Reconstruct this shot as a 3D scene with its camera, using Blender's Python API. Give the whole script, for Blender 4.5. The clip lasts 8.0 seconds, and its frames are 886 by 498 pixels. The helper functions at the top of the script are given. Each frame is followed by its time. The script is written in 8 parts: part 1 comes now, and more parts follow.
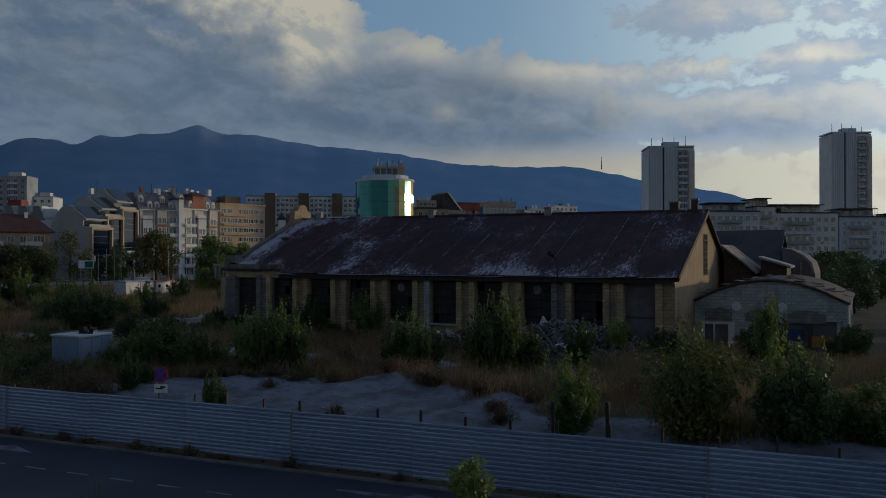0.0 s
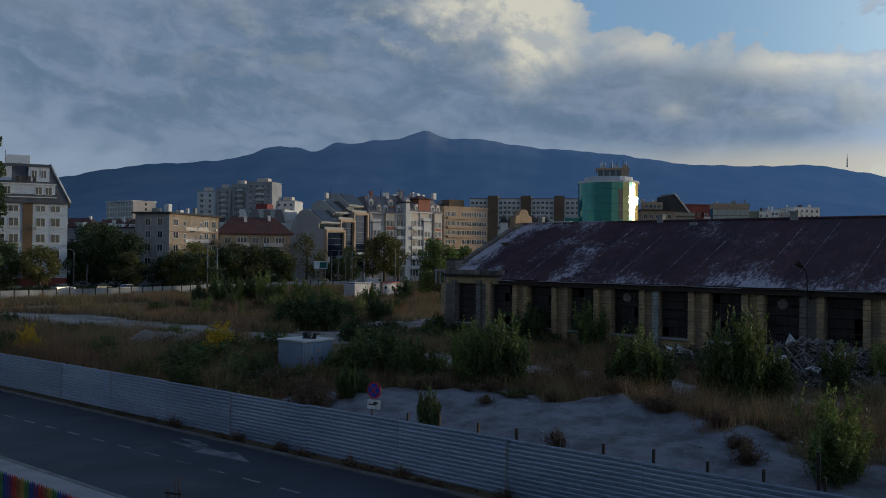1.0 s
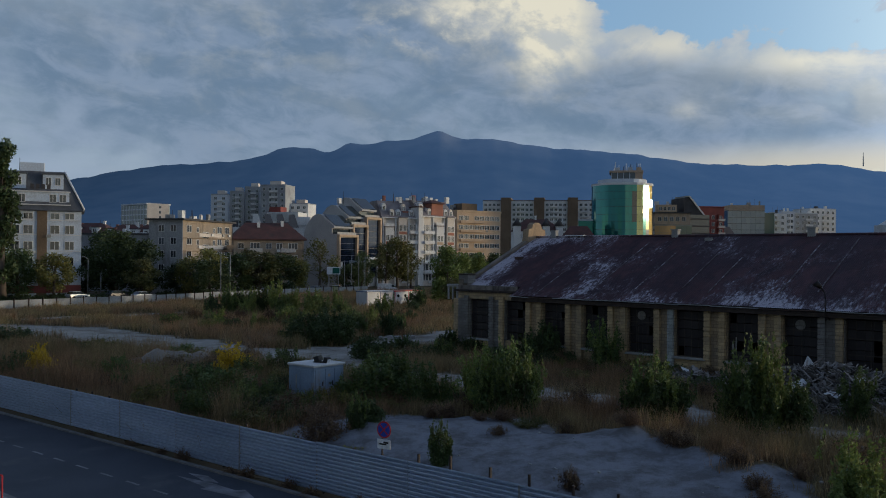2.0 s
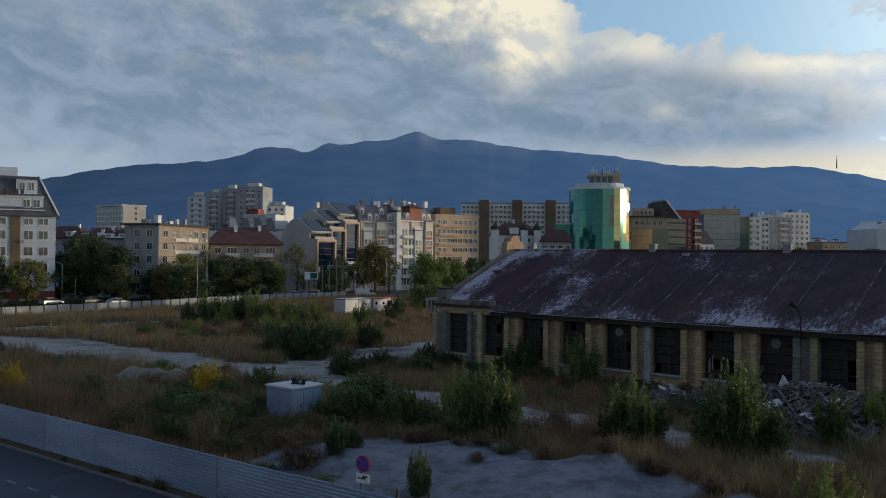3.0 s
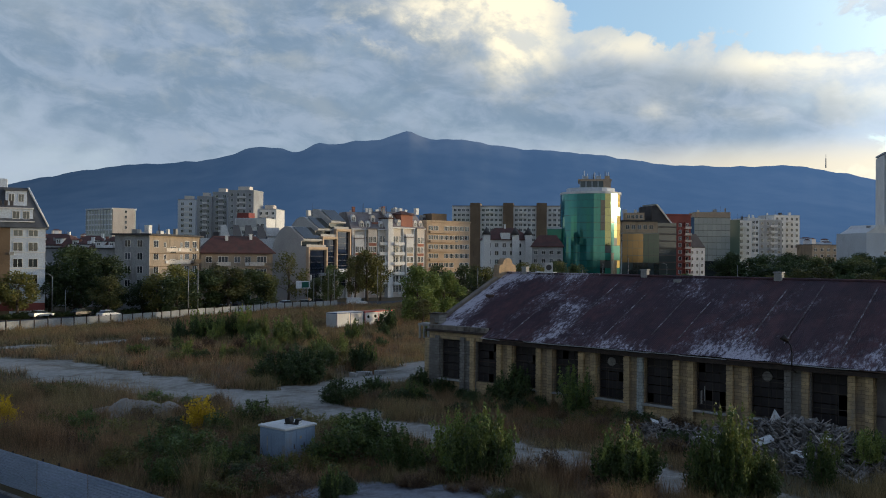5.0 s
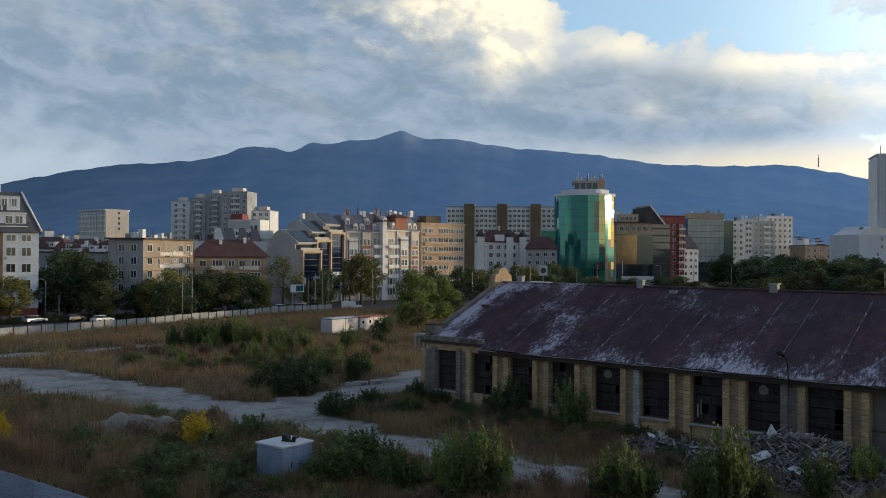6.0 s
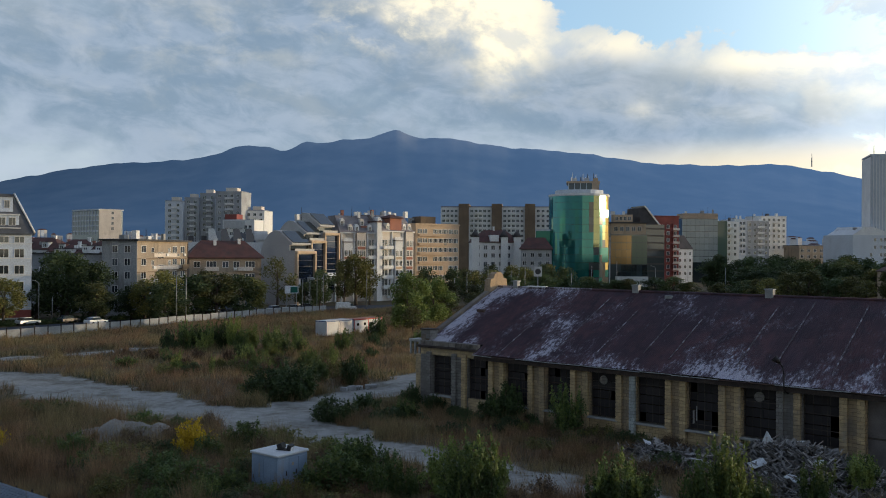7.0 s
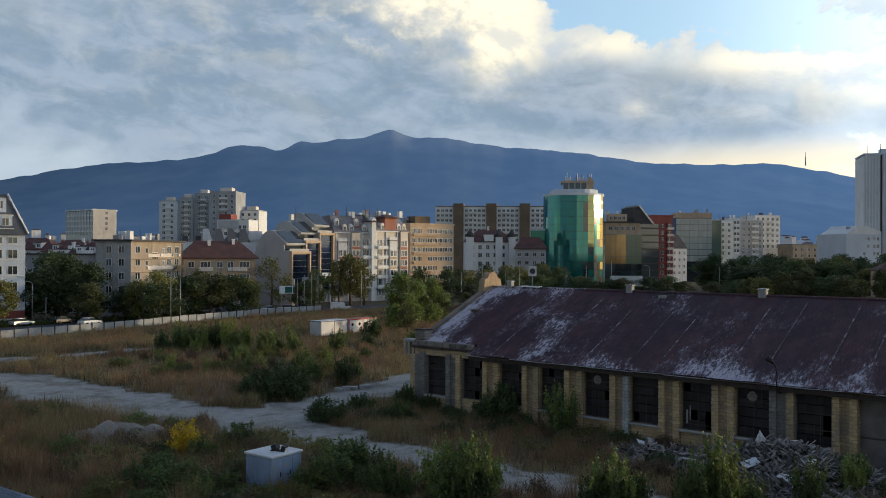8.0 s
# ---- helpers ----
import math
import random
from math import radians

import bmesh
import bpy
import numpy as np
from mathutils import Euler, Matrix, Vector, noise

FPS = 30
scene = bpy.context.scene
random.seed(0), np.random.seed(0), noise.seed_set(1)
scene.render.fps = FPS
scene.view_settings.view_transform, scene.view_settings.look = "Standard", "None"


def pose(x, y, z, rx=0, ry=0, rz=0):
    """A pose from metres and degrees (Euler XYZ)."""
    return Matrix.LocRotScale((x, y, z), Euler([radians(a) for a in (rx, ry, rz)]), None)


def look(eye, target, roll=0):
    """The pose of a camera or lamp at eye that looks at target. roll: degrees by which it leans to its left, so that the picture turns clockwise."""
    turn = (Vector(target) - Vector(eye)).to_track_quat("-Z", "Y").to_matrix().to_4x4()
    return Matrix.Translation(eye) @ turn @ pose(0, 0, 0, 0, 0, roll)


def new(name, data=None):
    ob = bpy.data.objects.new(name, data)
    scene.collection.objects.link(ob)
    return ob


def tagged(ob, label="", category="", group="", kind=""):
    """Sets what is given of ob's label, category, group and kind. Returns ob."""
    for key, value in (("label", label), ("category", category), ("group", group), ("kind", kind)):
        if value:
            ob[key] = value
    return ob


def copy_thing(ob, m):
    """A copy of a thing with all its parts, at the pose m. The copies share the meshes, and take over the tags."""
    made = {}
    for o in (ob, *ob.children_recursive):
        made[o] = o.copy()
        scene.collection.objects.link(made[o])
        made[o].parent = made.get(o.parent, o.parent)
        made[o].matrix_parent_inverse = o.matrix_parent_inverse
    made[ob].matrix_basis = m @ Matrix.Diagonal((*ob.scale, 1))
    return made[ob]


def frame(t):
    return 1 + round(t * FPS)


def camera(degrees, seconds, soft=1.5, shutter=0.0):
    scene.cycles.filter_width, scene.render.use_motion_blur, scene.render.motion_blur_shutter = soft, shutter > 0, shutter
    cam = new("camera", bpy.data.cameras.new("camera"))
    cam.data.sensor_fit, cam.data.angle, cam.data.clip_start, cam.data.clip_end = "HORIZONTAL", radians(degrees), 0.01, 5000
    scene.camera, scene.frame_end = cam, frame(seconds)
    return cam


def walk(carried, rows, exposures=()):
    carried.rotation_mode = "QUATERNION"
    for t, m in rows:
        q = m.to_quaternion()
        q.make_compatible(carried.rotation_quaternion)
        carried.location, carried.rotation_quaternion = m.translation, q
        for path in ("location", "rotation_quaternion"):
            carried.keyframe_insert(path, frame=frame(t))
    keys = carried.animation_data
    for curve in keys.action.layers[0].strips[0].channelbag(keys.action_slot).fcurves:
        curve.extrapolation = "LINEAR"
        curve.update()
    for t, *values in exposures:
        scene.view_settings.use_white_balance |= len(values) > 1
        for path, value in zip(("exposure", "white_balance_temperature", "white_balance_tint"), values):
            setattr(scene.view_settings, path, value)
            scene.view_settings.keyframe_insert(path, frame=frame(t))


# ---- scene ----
cam = camera(54.2, 8.0, soft=0.95)
PATH = [
    (0, (-0.247, 0.43, 7.334), (0.306, 2.352, 7.347), 0.0),
    (0.2, (-0.061, 0.919, 7.322), (0.337, 2.879, 7.334), 0.2),
    (0.5, (0.104, 1.772, 7.363), (0.302, 3.762, 7.376), 0.4),
    (0.8, (0.184, 2.738, 7.533), (0.274, 4.736, 7.545), 0.5),
    (1, (0.208, 3.336, 7.707), (0.259, 5.336, 7.722), 0.6),
    (1.2, (0.267, 3.681, 7.902), (0.279, 5.681, 7.92), 0.4),
    (2.3, (0.292, 3.927, 9.397), (0.324, 5.927, 9.411), 0.6),
    (2.5, (0.244, 3.965, 9.59), (0.29, 5.964, 9.606), 0.6),
    (3, (0.23, 3.918, 10.208), (0.301, 5.917, 10.224), 0.6),
    (3.5, (0.191, 3.879, 10.783), (0.274, 5.878, 10.798), 0.5),
    (4, (0.139, 3.864, 11.345), (0.232, 5.862, 11.361), 0.5),
    (4.5, (0.114, 3.881, 11.87), (0.204, 5.879, 11.886), 0.5),
    (5.8, (-0.036, 3.866, 13.338), (0.066, 5.864, 13.349), 0.4),
    (6, (-0.1, 3.939, 13.47), (0.006, 5.937, 13.483), 0.4),
    (6.5, (-0.182, 4.101, 13.871), (-0.071, 6.098, 13.884), 0.4),
    (7, (-0.175, 4.112, 13.962), (-0.056, 6.108, 13.973), 0.4),
    (7.5, (-0.093, 4.106, 13.981), (0.032, 6.102, 13.992), 0.4),
    (8, (-0.116, 4.038, 14.031), (0.015, 6.034, 14.041), 0.3),
]
EXPOSURES = [(0, -1.26, 5570, 10), (0.5, -1.04, 5520, 10), (1.0, -0.85, 5470, 10), (2.5, -0.45, 5740, 10), (4.0, -0.16, 5920, 10), (6.0, 0.02, 6100, 10), (8.0, 0.13, 6200, 10)]
walk(cam, [(t, look(eye, target, roll)) for t, eye, target, roll in PATH], EXPOSURES)

# ---- world: evening sky with a cloud bank, one low sun from the west ----
SUN_AZ, SUN_EL = 83.0, 3.6
world = bpy.data.worlds.new("world")
scene.world = world
world.use_nodes = True
wn, wl = world.node_tree.nodes, world.node_tree.links
wn.clear()


def wnode(kind, **kw):
    n = wn.new(kind)
    for k, v in kw.items():
        if k == "op":
            n.operation = v
        elif k == "clamp":
            n.use_clamp = v
    return n


def wmath(op, a, b=None, clamp=False):
    n = wnode("ShaderNodeMath", op=op, clamp=clamp)
    for i, v in enumerate((a, b)):
        if v is None:
            continue
        if isinstance(v, (int, float)):
            n.inputs[i].default_value = v
        else:
            wl.new(v, n.inputs[i])
    return n.outputs[0]


def wramp(value, lo, hi, to_lo=0.0, to_hi=1.0, smooth=True):
    n = wn.new("ShaderNodeMapRange")
    n.interpolation_type = "SMOOTHSTEP" if smooth else "LINEAR"
    wl.new(value, n.inputs["Value"])
    for k, v in (("From Min", lo), ("From Max", hi), ("To Min", to_lo), ("To Max", to_hi)):
        n.inputs[k].default_value = v
    return n.outputs["Result"]


def wmix(fac, a, b):
    n = wn.new("ShaderNodeMix")
    n.data_type = "RGBA"
    if isinstance(fac, (int, float)):
        n.inputs["Factor"].default_value = fac
    else:
        wl.new(fac, n.inputs["Factor"])
    for key, v in ((6, a), (7, b)):
        if isinstance(v, tuple):
            n.inputs[key].default_value = (*v, 1)
        else:
            wl.new(v, n.inputs[key])
    return n.outputs[2]


tc = wn.new("ShaderNodeTexCoord")
sep = wn.new("ShaderNodeSeparateXYZ")
wl.new(tc.outputs["Generated"], sep.inputs[0])
dx, dy, dz = sep.outputs
az = wmath("MULTIPLY", wmath("ARCTAN2", dx, dy), 57.2958)
el = wmath("MULTIPLY", wmath("ARCSINE", dz), 57.2958)


def lump(at_az, at_el, a, e, wa, we, gain):
    """A soft swelling of the cloud cover round an azimuth and elevation, in degrees."""
    p = wmath("DIVIDE", wmath("SUBTRACT", at_az, a), wa)
    q = wmath("DIVIDE", wmath("SUBTRACT", at_el, e), we)
    r = wmath("ADD", wmath("MULTIPLY", p, p), wmath("MULTIPLY", q, q))
    return wmath("MULTIPLY", wmath("EXPONENT", wmath("MULTIPLY", r, -1.0)), gain)


def total(values):
    out = values[0]
    for v in values[1:]:
        out = wmath("ADD", out, v)
    return out


def cloud_noise(at_az, at_el, sa, se, seed, detail, rough, distort):
    c = wn.new("ShaderNodeCombineXYZ")
    wl.new(wmath("MULTIPLY", at_az, sa), c.inputs[0])
    wl.new(wmath("MULTIPLY", at_el, se), c.inputs[1])
    c.inputs[2].default_value = seed
    n = wn.new("ShaderNodeTexNoise")
    wl.new(c.outputs[0], n.inputs["Vector"])
    for k, v in (("Scale", 1.0), ("Detail", detail), ("Roughness", rough), ("Distortion", distort)):
        n.inputs[k].default_value = v
    return n.outputs["Fac"]


# cloud banks: azimuth, elevation, half widths, gain
BANKS = [(-19, 11.5, 15, 7.5, 0.8), (-3, 9.0, 12, 3.6, 0.75), (-8, 15.2, 8, 4.0, 0.5), (8.5, 9.6, 5.5, 2.6, 0.45), (2.6, 16.0, 6.6, 4.6, 0.72), (15.3, 9.8, 5.4, 3.3, 1.0), (22.3, 11.0, 3.4, 1.0, 0.5), (21.5, 8.7, 5.4, 2.2, 0.8), (26.6, 8.9, 1.2, 1.4, 0.6),
         (36, 8.4, 9, 1.9, 0.55), (33, 14.8, 6, 1.2, 0.4), (40, 11.8, 5, 0.7, 0.3), (42, 14.0, 6, 1.8, 0.25), (32, 11.2, 5, 0.8, 0.2), (36, 10.6, 9, 1.0, -0.15), (-22, 15.6, 4.5, 1.3, -0.3), (18.5, 16.2, 7.5, 2.4, -0.6),
         (-45, 12, 22, 10, 0.5), (-90, 20, 40, 16, 0.45), (180, 25, 60, 18, 0.4), (-180, 25, 60, 18, 0.4), (0, 50, 70, 22, 0.55), (150, 40, 60, 30, 0.3), (-150, 40, 60, 30, 0.3)]


def density(at_az, at_el, detail, fine):
    """Cloud cover: placed banks, broken by drawn-out noise and by small heaped heads."""
    big = cloud_noise(at_az, at_el, 0.145, 0.26, 4.2, detail, 0.6, 0.45)
    swell = wmath("ADD", total([lump(at_az, at_el, *b) for b in BANKS]), wmath("MULTIPLY", wmath("SUBTRACT", big, 0.53), 1.45))
    if not fine:
        return swell
    heads = cloud_noise(at_az, at_el, 0.48, 0.62, 7.7, 9.0, 0.6, 0.25)
    return wmath("ADD", swell, wmath("MULTIPLY", wmath("SUBTRACT", heads, 0.5), 0.85))


dens = density(az, el, 10.0, True)
dens_lit = density(wmath("ADD", az, 1.3), wmath("ADD", el, 0.8), 10.0, True)
broad = density(az, el, 2.0, False)
broad_lit = density(wmath("ADD", az, 3.2), wmath("ADD", el, 1.6), 2.0, False)
cov = wramp(dens, -0.02, 0.12)
thick = wramp(wmath("ADD", wmath("MULTIPLY", dens, 0.6), wmath("MULTIPLY", broad, 0.4)), 0.08, 1.0)
soft = cloud_noise(az, wmath("ADD", el, wmath("MULTIPLY", az, 0.1)), 0.3, 0.6, 9.7, 9.0, 0.6, 0.4)
edge_lit = wmath("MULTIPLY", wramp(wmath("SUBTRACT", dens, dens_lit), -0.12, 0.5), 0.85)
body_lit = wmath("MULTIPLY", wramp(wmath("SUBTRACT", broad, broad_lit), -0.12, 0.5), 0.4)
near_sun = total([lump(az, el, -0.6, 14.7, 3.6, 1.4, 1.15), lump(az, el, 7.4, 13.8, 2.3, 2.3, 1.15), lump(az, el, 5.6, 16.6, 4.6, 1.7, 1.0), lump(az, el, 15.2, 13.4, 4.6, 0.9, 0.5), lump(az, el, 16.1, 9.2, 0.9, 0.6, 0.3), lump(az, el, 23.2, 12.0, 3.2, 0.8, 0.4), lump(az, el, 34, 12.6, 9, 3.2, 0.6), lump(az, el, 62, 9, 20, 12, 0.6), lump(az, el, -12, 13.5, 6, 3, 0.14)])
lit = wmath("MULTIPLY", wmath("ADD", edge_lit, body_lit), wmath("ADD", 0.07, near_sun), clamp=True)

sky = wn.new("ShaderNodeTexSky")
sky.sky_type, sky.sun_disc = "NISHITA", False
sky.sun_elevation, sky.sun_rotation = radians(SUN_EL), radians(SUN_AZ)
sky.air_density, sky.dust_density, sky.ozone_density = 1.0, 0.5, 2.5
gain = wn.new("ShaderNodeMix")
gain.data_type, gain.blend_type = "RGBA", "MULTIPLY"
gain.inputs["Factor"].default_value = 1.0
wl.new(sky.outputs[0], gain.inputs[6])
gain.inputs[7].default_value = (3.5, 4.2, 4.9, 1)
# pale veil over the clear sky towards the sun
clear = wmix(wramp(az, -6, 26, 0.3, 0.66), gain.outputs[2], (6.0, 7.3, 7.5))
clear = wmix(wramp(az, 18, 42, 0.0, 0.8), clear, (9.0, 9.3, 7.6))
shade = wmix(thick, (5.2, 5.9, 6.3), (2.3, 3.1, 3.95))
shade = wmix(wramp(soft, 0.38, 0.66), shade, wmix(0.45, shade, (4.9, 5.5, 6.4)))
shade = wmix(wmath("MULTIPLY", wramp(el, 9.5, 5.0), 0.16), shade, (4.6, 5.2, 5.9))
cloud = wmix(lit, shade, (12.2, 10.6, 7.4))
full = wmix(wmath("MULTIPLY", cov, 0.97), clear, cloud)
# thin bright haze low over the hills towards the sun
full = wmix(wmath("MULTIPLY", wramp(el, 7.7, 5.5), wramp(az, 5, 24, 0.0, 0.74)), full, (9.2, 7.7, 5.1))
# the unseen sky overhead is darkened so that less light reaches the ground
full = wmix(wmath("MULTIPLY", wramp(el, 19, 42), 0.9), full, (1.38, 2.0, 3.35))
# the whole west is brighter; the unseen sky behind is dimmed for darker facades
boost = wn.new("ShaderNodeVectorMath")
boost.operation = "SCALE"
wl.new(full, boost.inputs[0])
wl.new(wmath("MULTIPLY", wramp(az, 14, 50, 1.0, 1.9), wramp(dy, -0.05, -0.6, 1.0, 0.55)), boost.inputs["Scale"])
full = boost.outputs[0]
bg = wn.new("ShaderNodeBackground")
wl.new(full, bg.inputs["Color"])
bg.inputs["Strength"].default_value = 0.1
wo = wn.new("ShaderNodeOutputWorld")
wl.new(bg.outputs[0], wo.inputs[0])

sun = new("sun", bpy.data.lights.new("sun", "SUN"))
sun.data.energy, sun.data.angle, sun.data.color = 2.7, radians(0.6), (1.0, 0.74, 0.42)
sun_way = Vector((math.sin(radians(SUN_AZ)) * math.cos(radians(SUN_EL)), math.cos(radians(SUN_AZ)) * math.cos(radians(SUN_EL)), math.sin(radians(SUN_EL))))
sun.matrix_world = look(sun_way * 200, (0, 0, 0))

# ---- materials ----
def material(name, base, vary=None, scale=3.0, fine=40.0, rough=0.8, metal=0.0, bump=0.15, spec=0.3, rand=0.0, island=False, stretch=(1, 1, 1), streak=None, placed=None):
    """A grained surface: base and vary blend by two noises, rand shifts the value from thing to thing."""
    m = bpy.data.materials.new(name)
    m.use_nodes = True
    n, l = m.node_tree.nodes, m.node_tree.links
    b = n["Principled BSDF"]
    b.inputs["Metallic"].default_value = metal
    b.inputs["Specular IOR Level"].default_value = spec
    geo = n.new("ShaderNodeTexCoord")
    mp = n.new("ShaderNodeMapping")
    mp.inputs["Scale"].default_value = stretch
    where = geo.outputs["Object"]
    if placed is not None:
        # one pattern across many pieces, in the frame of the building that stands turned by that many degrees
        turn = n.new("ShaderNodeVectorRotate")
        turn.rotation_type = "Z_AXIS"
        turn.inputs["Angle"].default_value = radians(-placed)
        l.new(n.new("ShaderNodeNewGeometry").outputs["Position"], turn.inputs["Vector"])
        where = turn.outputs[0]
    l.new(where, mp.inputs[0])
    vary = vary or tuple(c * 0.72 for c in base)

    def noise_at(s, detail=5.0):
        t = n.new("ShaderNodeTexNoise")
        l.new(mp.outputs[0], t.inputs["Vector"])
        t.inputs["Scale"].default_value, t.inputs["Detail"].default_value = s, detail
        return t.outputs["Fac"]

    big, small = noise_at(scale), noise_at(fine, 3.0)
    mr = n.new("ShaderNodeMapRange")
    l.new(big, mr.inputs[0])
    mr.inputs[1].default_value, mr.inputs[2].default_value = 0.35, 0.65
    mix = n.new("ShaderNodeMix")
    mix.data_type = "RGBA"
    l.new(mr.outputs[0], mix.inputs["Factor"])
    mix.inputs[6].default_value, mix.inputs[7].default_value = (*base, 1), (*vary, 1)
    hsv = n.new("ShaderNodeHueSaturation")
    l.new(mix.outputs[2], hsv.inputs["Color"])
    val = n.new("ShaderNodeMapRange")
    l.new(small, val.inputs[0])
    val.inputs[1].default_value, val.inputs[2].default_value, val.inputs[3].default_value, val.inputs[4].default_value = 0.3, 0.7, 0.82, 1.18
    out = val.outputs[0]
    if rand:
        if island:
            src = n.new("ShaderNodeNewGeometry").outputs["Random Per Island"]
        else:
            src = n.new("ShaderNodeObjectInfo").outputs["Random"]
        rr = n.new("ShaderNodeMapRange")
        l.new(src, rr.inputs[0])
        rr.inputs[3].default_value, rr.inputs[4].default_value = 1 - rand, 1 + rand
        mul = n.new("ShaderNodeMath")
        mul.operation = "MULTIPLY"
        l.new(out, mul.inputs[0]), l.new(rr.outputs[0], mul.inputs[1])
        out = mul.outputs[0]
    l.new(out, hsv.inputs["Value"])
    colour = hsv.outputs[0]
    if streak:
        # worn or stained patches of another colour: colour, scale, threshold, stretch
        sc, ss, thr, st, *more = streak
        mp2 = n.new("ShaderNodeMapping")
        mp2.inputs["Scale"].default_value = st
        l.new(where, mp2.inputs[0])
        t = n.new("ShaderNodeTexNoise")
        l.new(mp2.outputs[0], t.inputs["Vector"])
        t.inputs["Scale"].default_value, t.inputs["Detail"].default_value, t.inputs["Roughness"].default_value = ss, 8.0, 0.68
        worn = t.outputs["Fac"]
        for axis, v0, v1, shift in more:
            # more wear towards one end: axis, from, to, by how much
            sx_ = n.new("ShaderNodeSeparateXYZ")
            l.new(where, sx_.inputs[0])
            gr = n.new("ShaderNodeMapRange")
            l.new(sx_.outputs[axis], gr.inputs[0])
            gr.inputs[1].default_value, gr.inputs[2].default_value, gr.inputs[3].default_value, gr.inputs[4].default_value = v0, v1, shift, 0.0
            ad = n.new("ShaderNodeMath")
            ad.operation = "ADD"
            l.new(worn, ad.inputs[0]), l.new(gr.outputs[0], ad.inputs[1])
            worn = ad.outputs[0]
        mk = n.new("ShaderNodeMapRange")
        l.new(worn, mk.inputs[0])
        mk.inputs[1].default_value, mk.inputs[2].default_value, mk.inputs[4].default_value = thr, thr + 0.14, 0.85
        mx = n.new("ShaderNodeMix")
        mx.data_type = "RGBA"
        l.new(mk.outputs[0], mx.inputs["Factor"])
        l.new(colour, mx.inputs[6])
        mx.inputs[7].default_value = (*sc, 1)
        colour = mx.outputs[2]
    l.new(colour, b.inputs["Base Color"])
    rg = n.new("ShaderNodeMapRange")
    l.new(big, rg.inputs[0])
    rg.inputs[3].default_value, rg.inputs[4].default_value = max(rough - 0.12, 0.02), min(rough + 0.1, 1)
    l.new(rg.outputs[0], b.inputs["Roughness"])
    if bump:
        bp = n.new("ShaderNodeBump")
        bp.inputs["Strength"].default_value, bp.inputs["Distance"].default_value = bump, 0.02
        l.new(small, bp.inputs["Height"])
        l.new(bp.outputs[0], b.inputs["Normal"])
    return m


def glass(name, tint, rough=0.06, spec=0.8, rand=0.0, metal=0.0):
    m = bpy.data.materials.new(name)
    m.use_nodes = True
    n, l = m.node_tree.nodes, m.node_tree.links
    b = n["Principled BSDF"]
    b.inputs["Roughness"].default_value, b.inputs["Specular IOR Level"].default_value = rough, spec
    b.inputs["Base Color"].default_value, b.inputs["Metallic"].default_value = (*tint, 1), metal
    if rand:
        oi = n.new("ShaderNodeObjectInfo")
        r = n.new("ShaderNodeValToRGB")
        r.color_ramp.elements[0].color = (*(c * (1 - rand) for c in tint), 1)
        r.color_ramp.elements[1].color = (*(min(c * (1 + rand * 3), 1) for c in tint), 1)
        r.color_ramp.elements[0].position, r.color_ramp.elements[1].position = 0.3, 1.0
        l.new(oi.outputs["Random"], r.inputs[0]), l.new(r.outputs[0], b.inputs["Base Color"])
    t = n.new("ShaderNodeTexNoise")
    t.inputs["Scale"].default_value = 0.6
    bp = n.new("ShaderNodeBump")
    bp.inputs["Strength"].default_value, bp.inputs["Distance"].default_value = 0.12, 0.02
    l.new(t.outputs["Fac"], bp.inputs["Height"]), l.new(bp.outputs[0], b.inputs["Normal"])
    return m


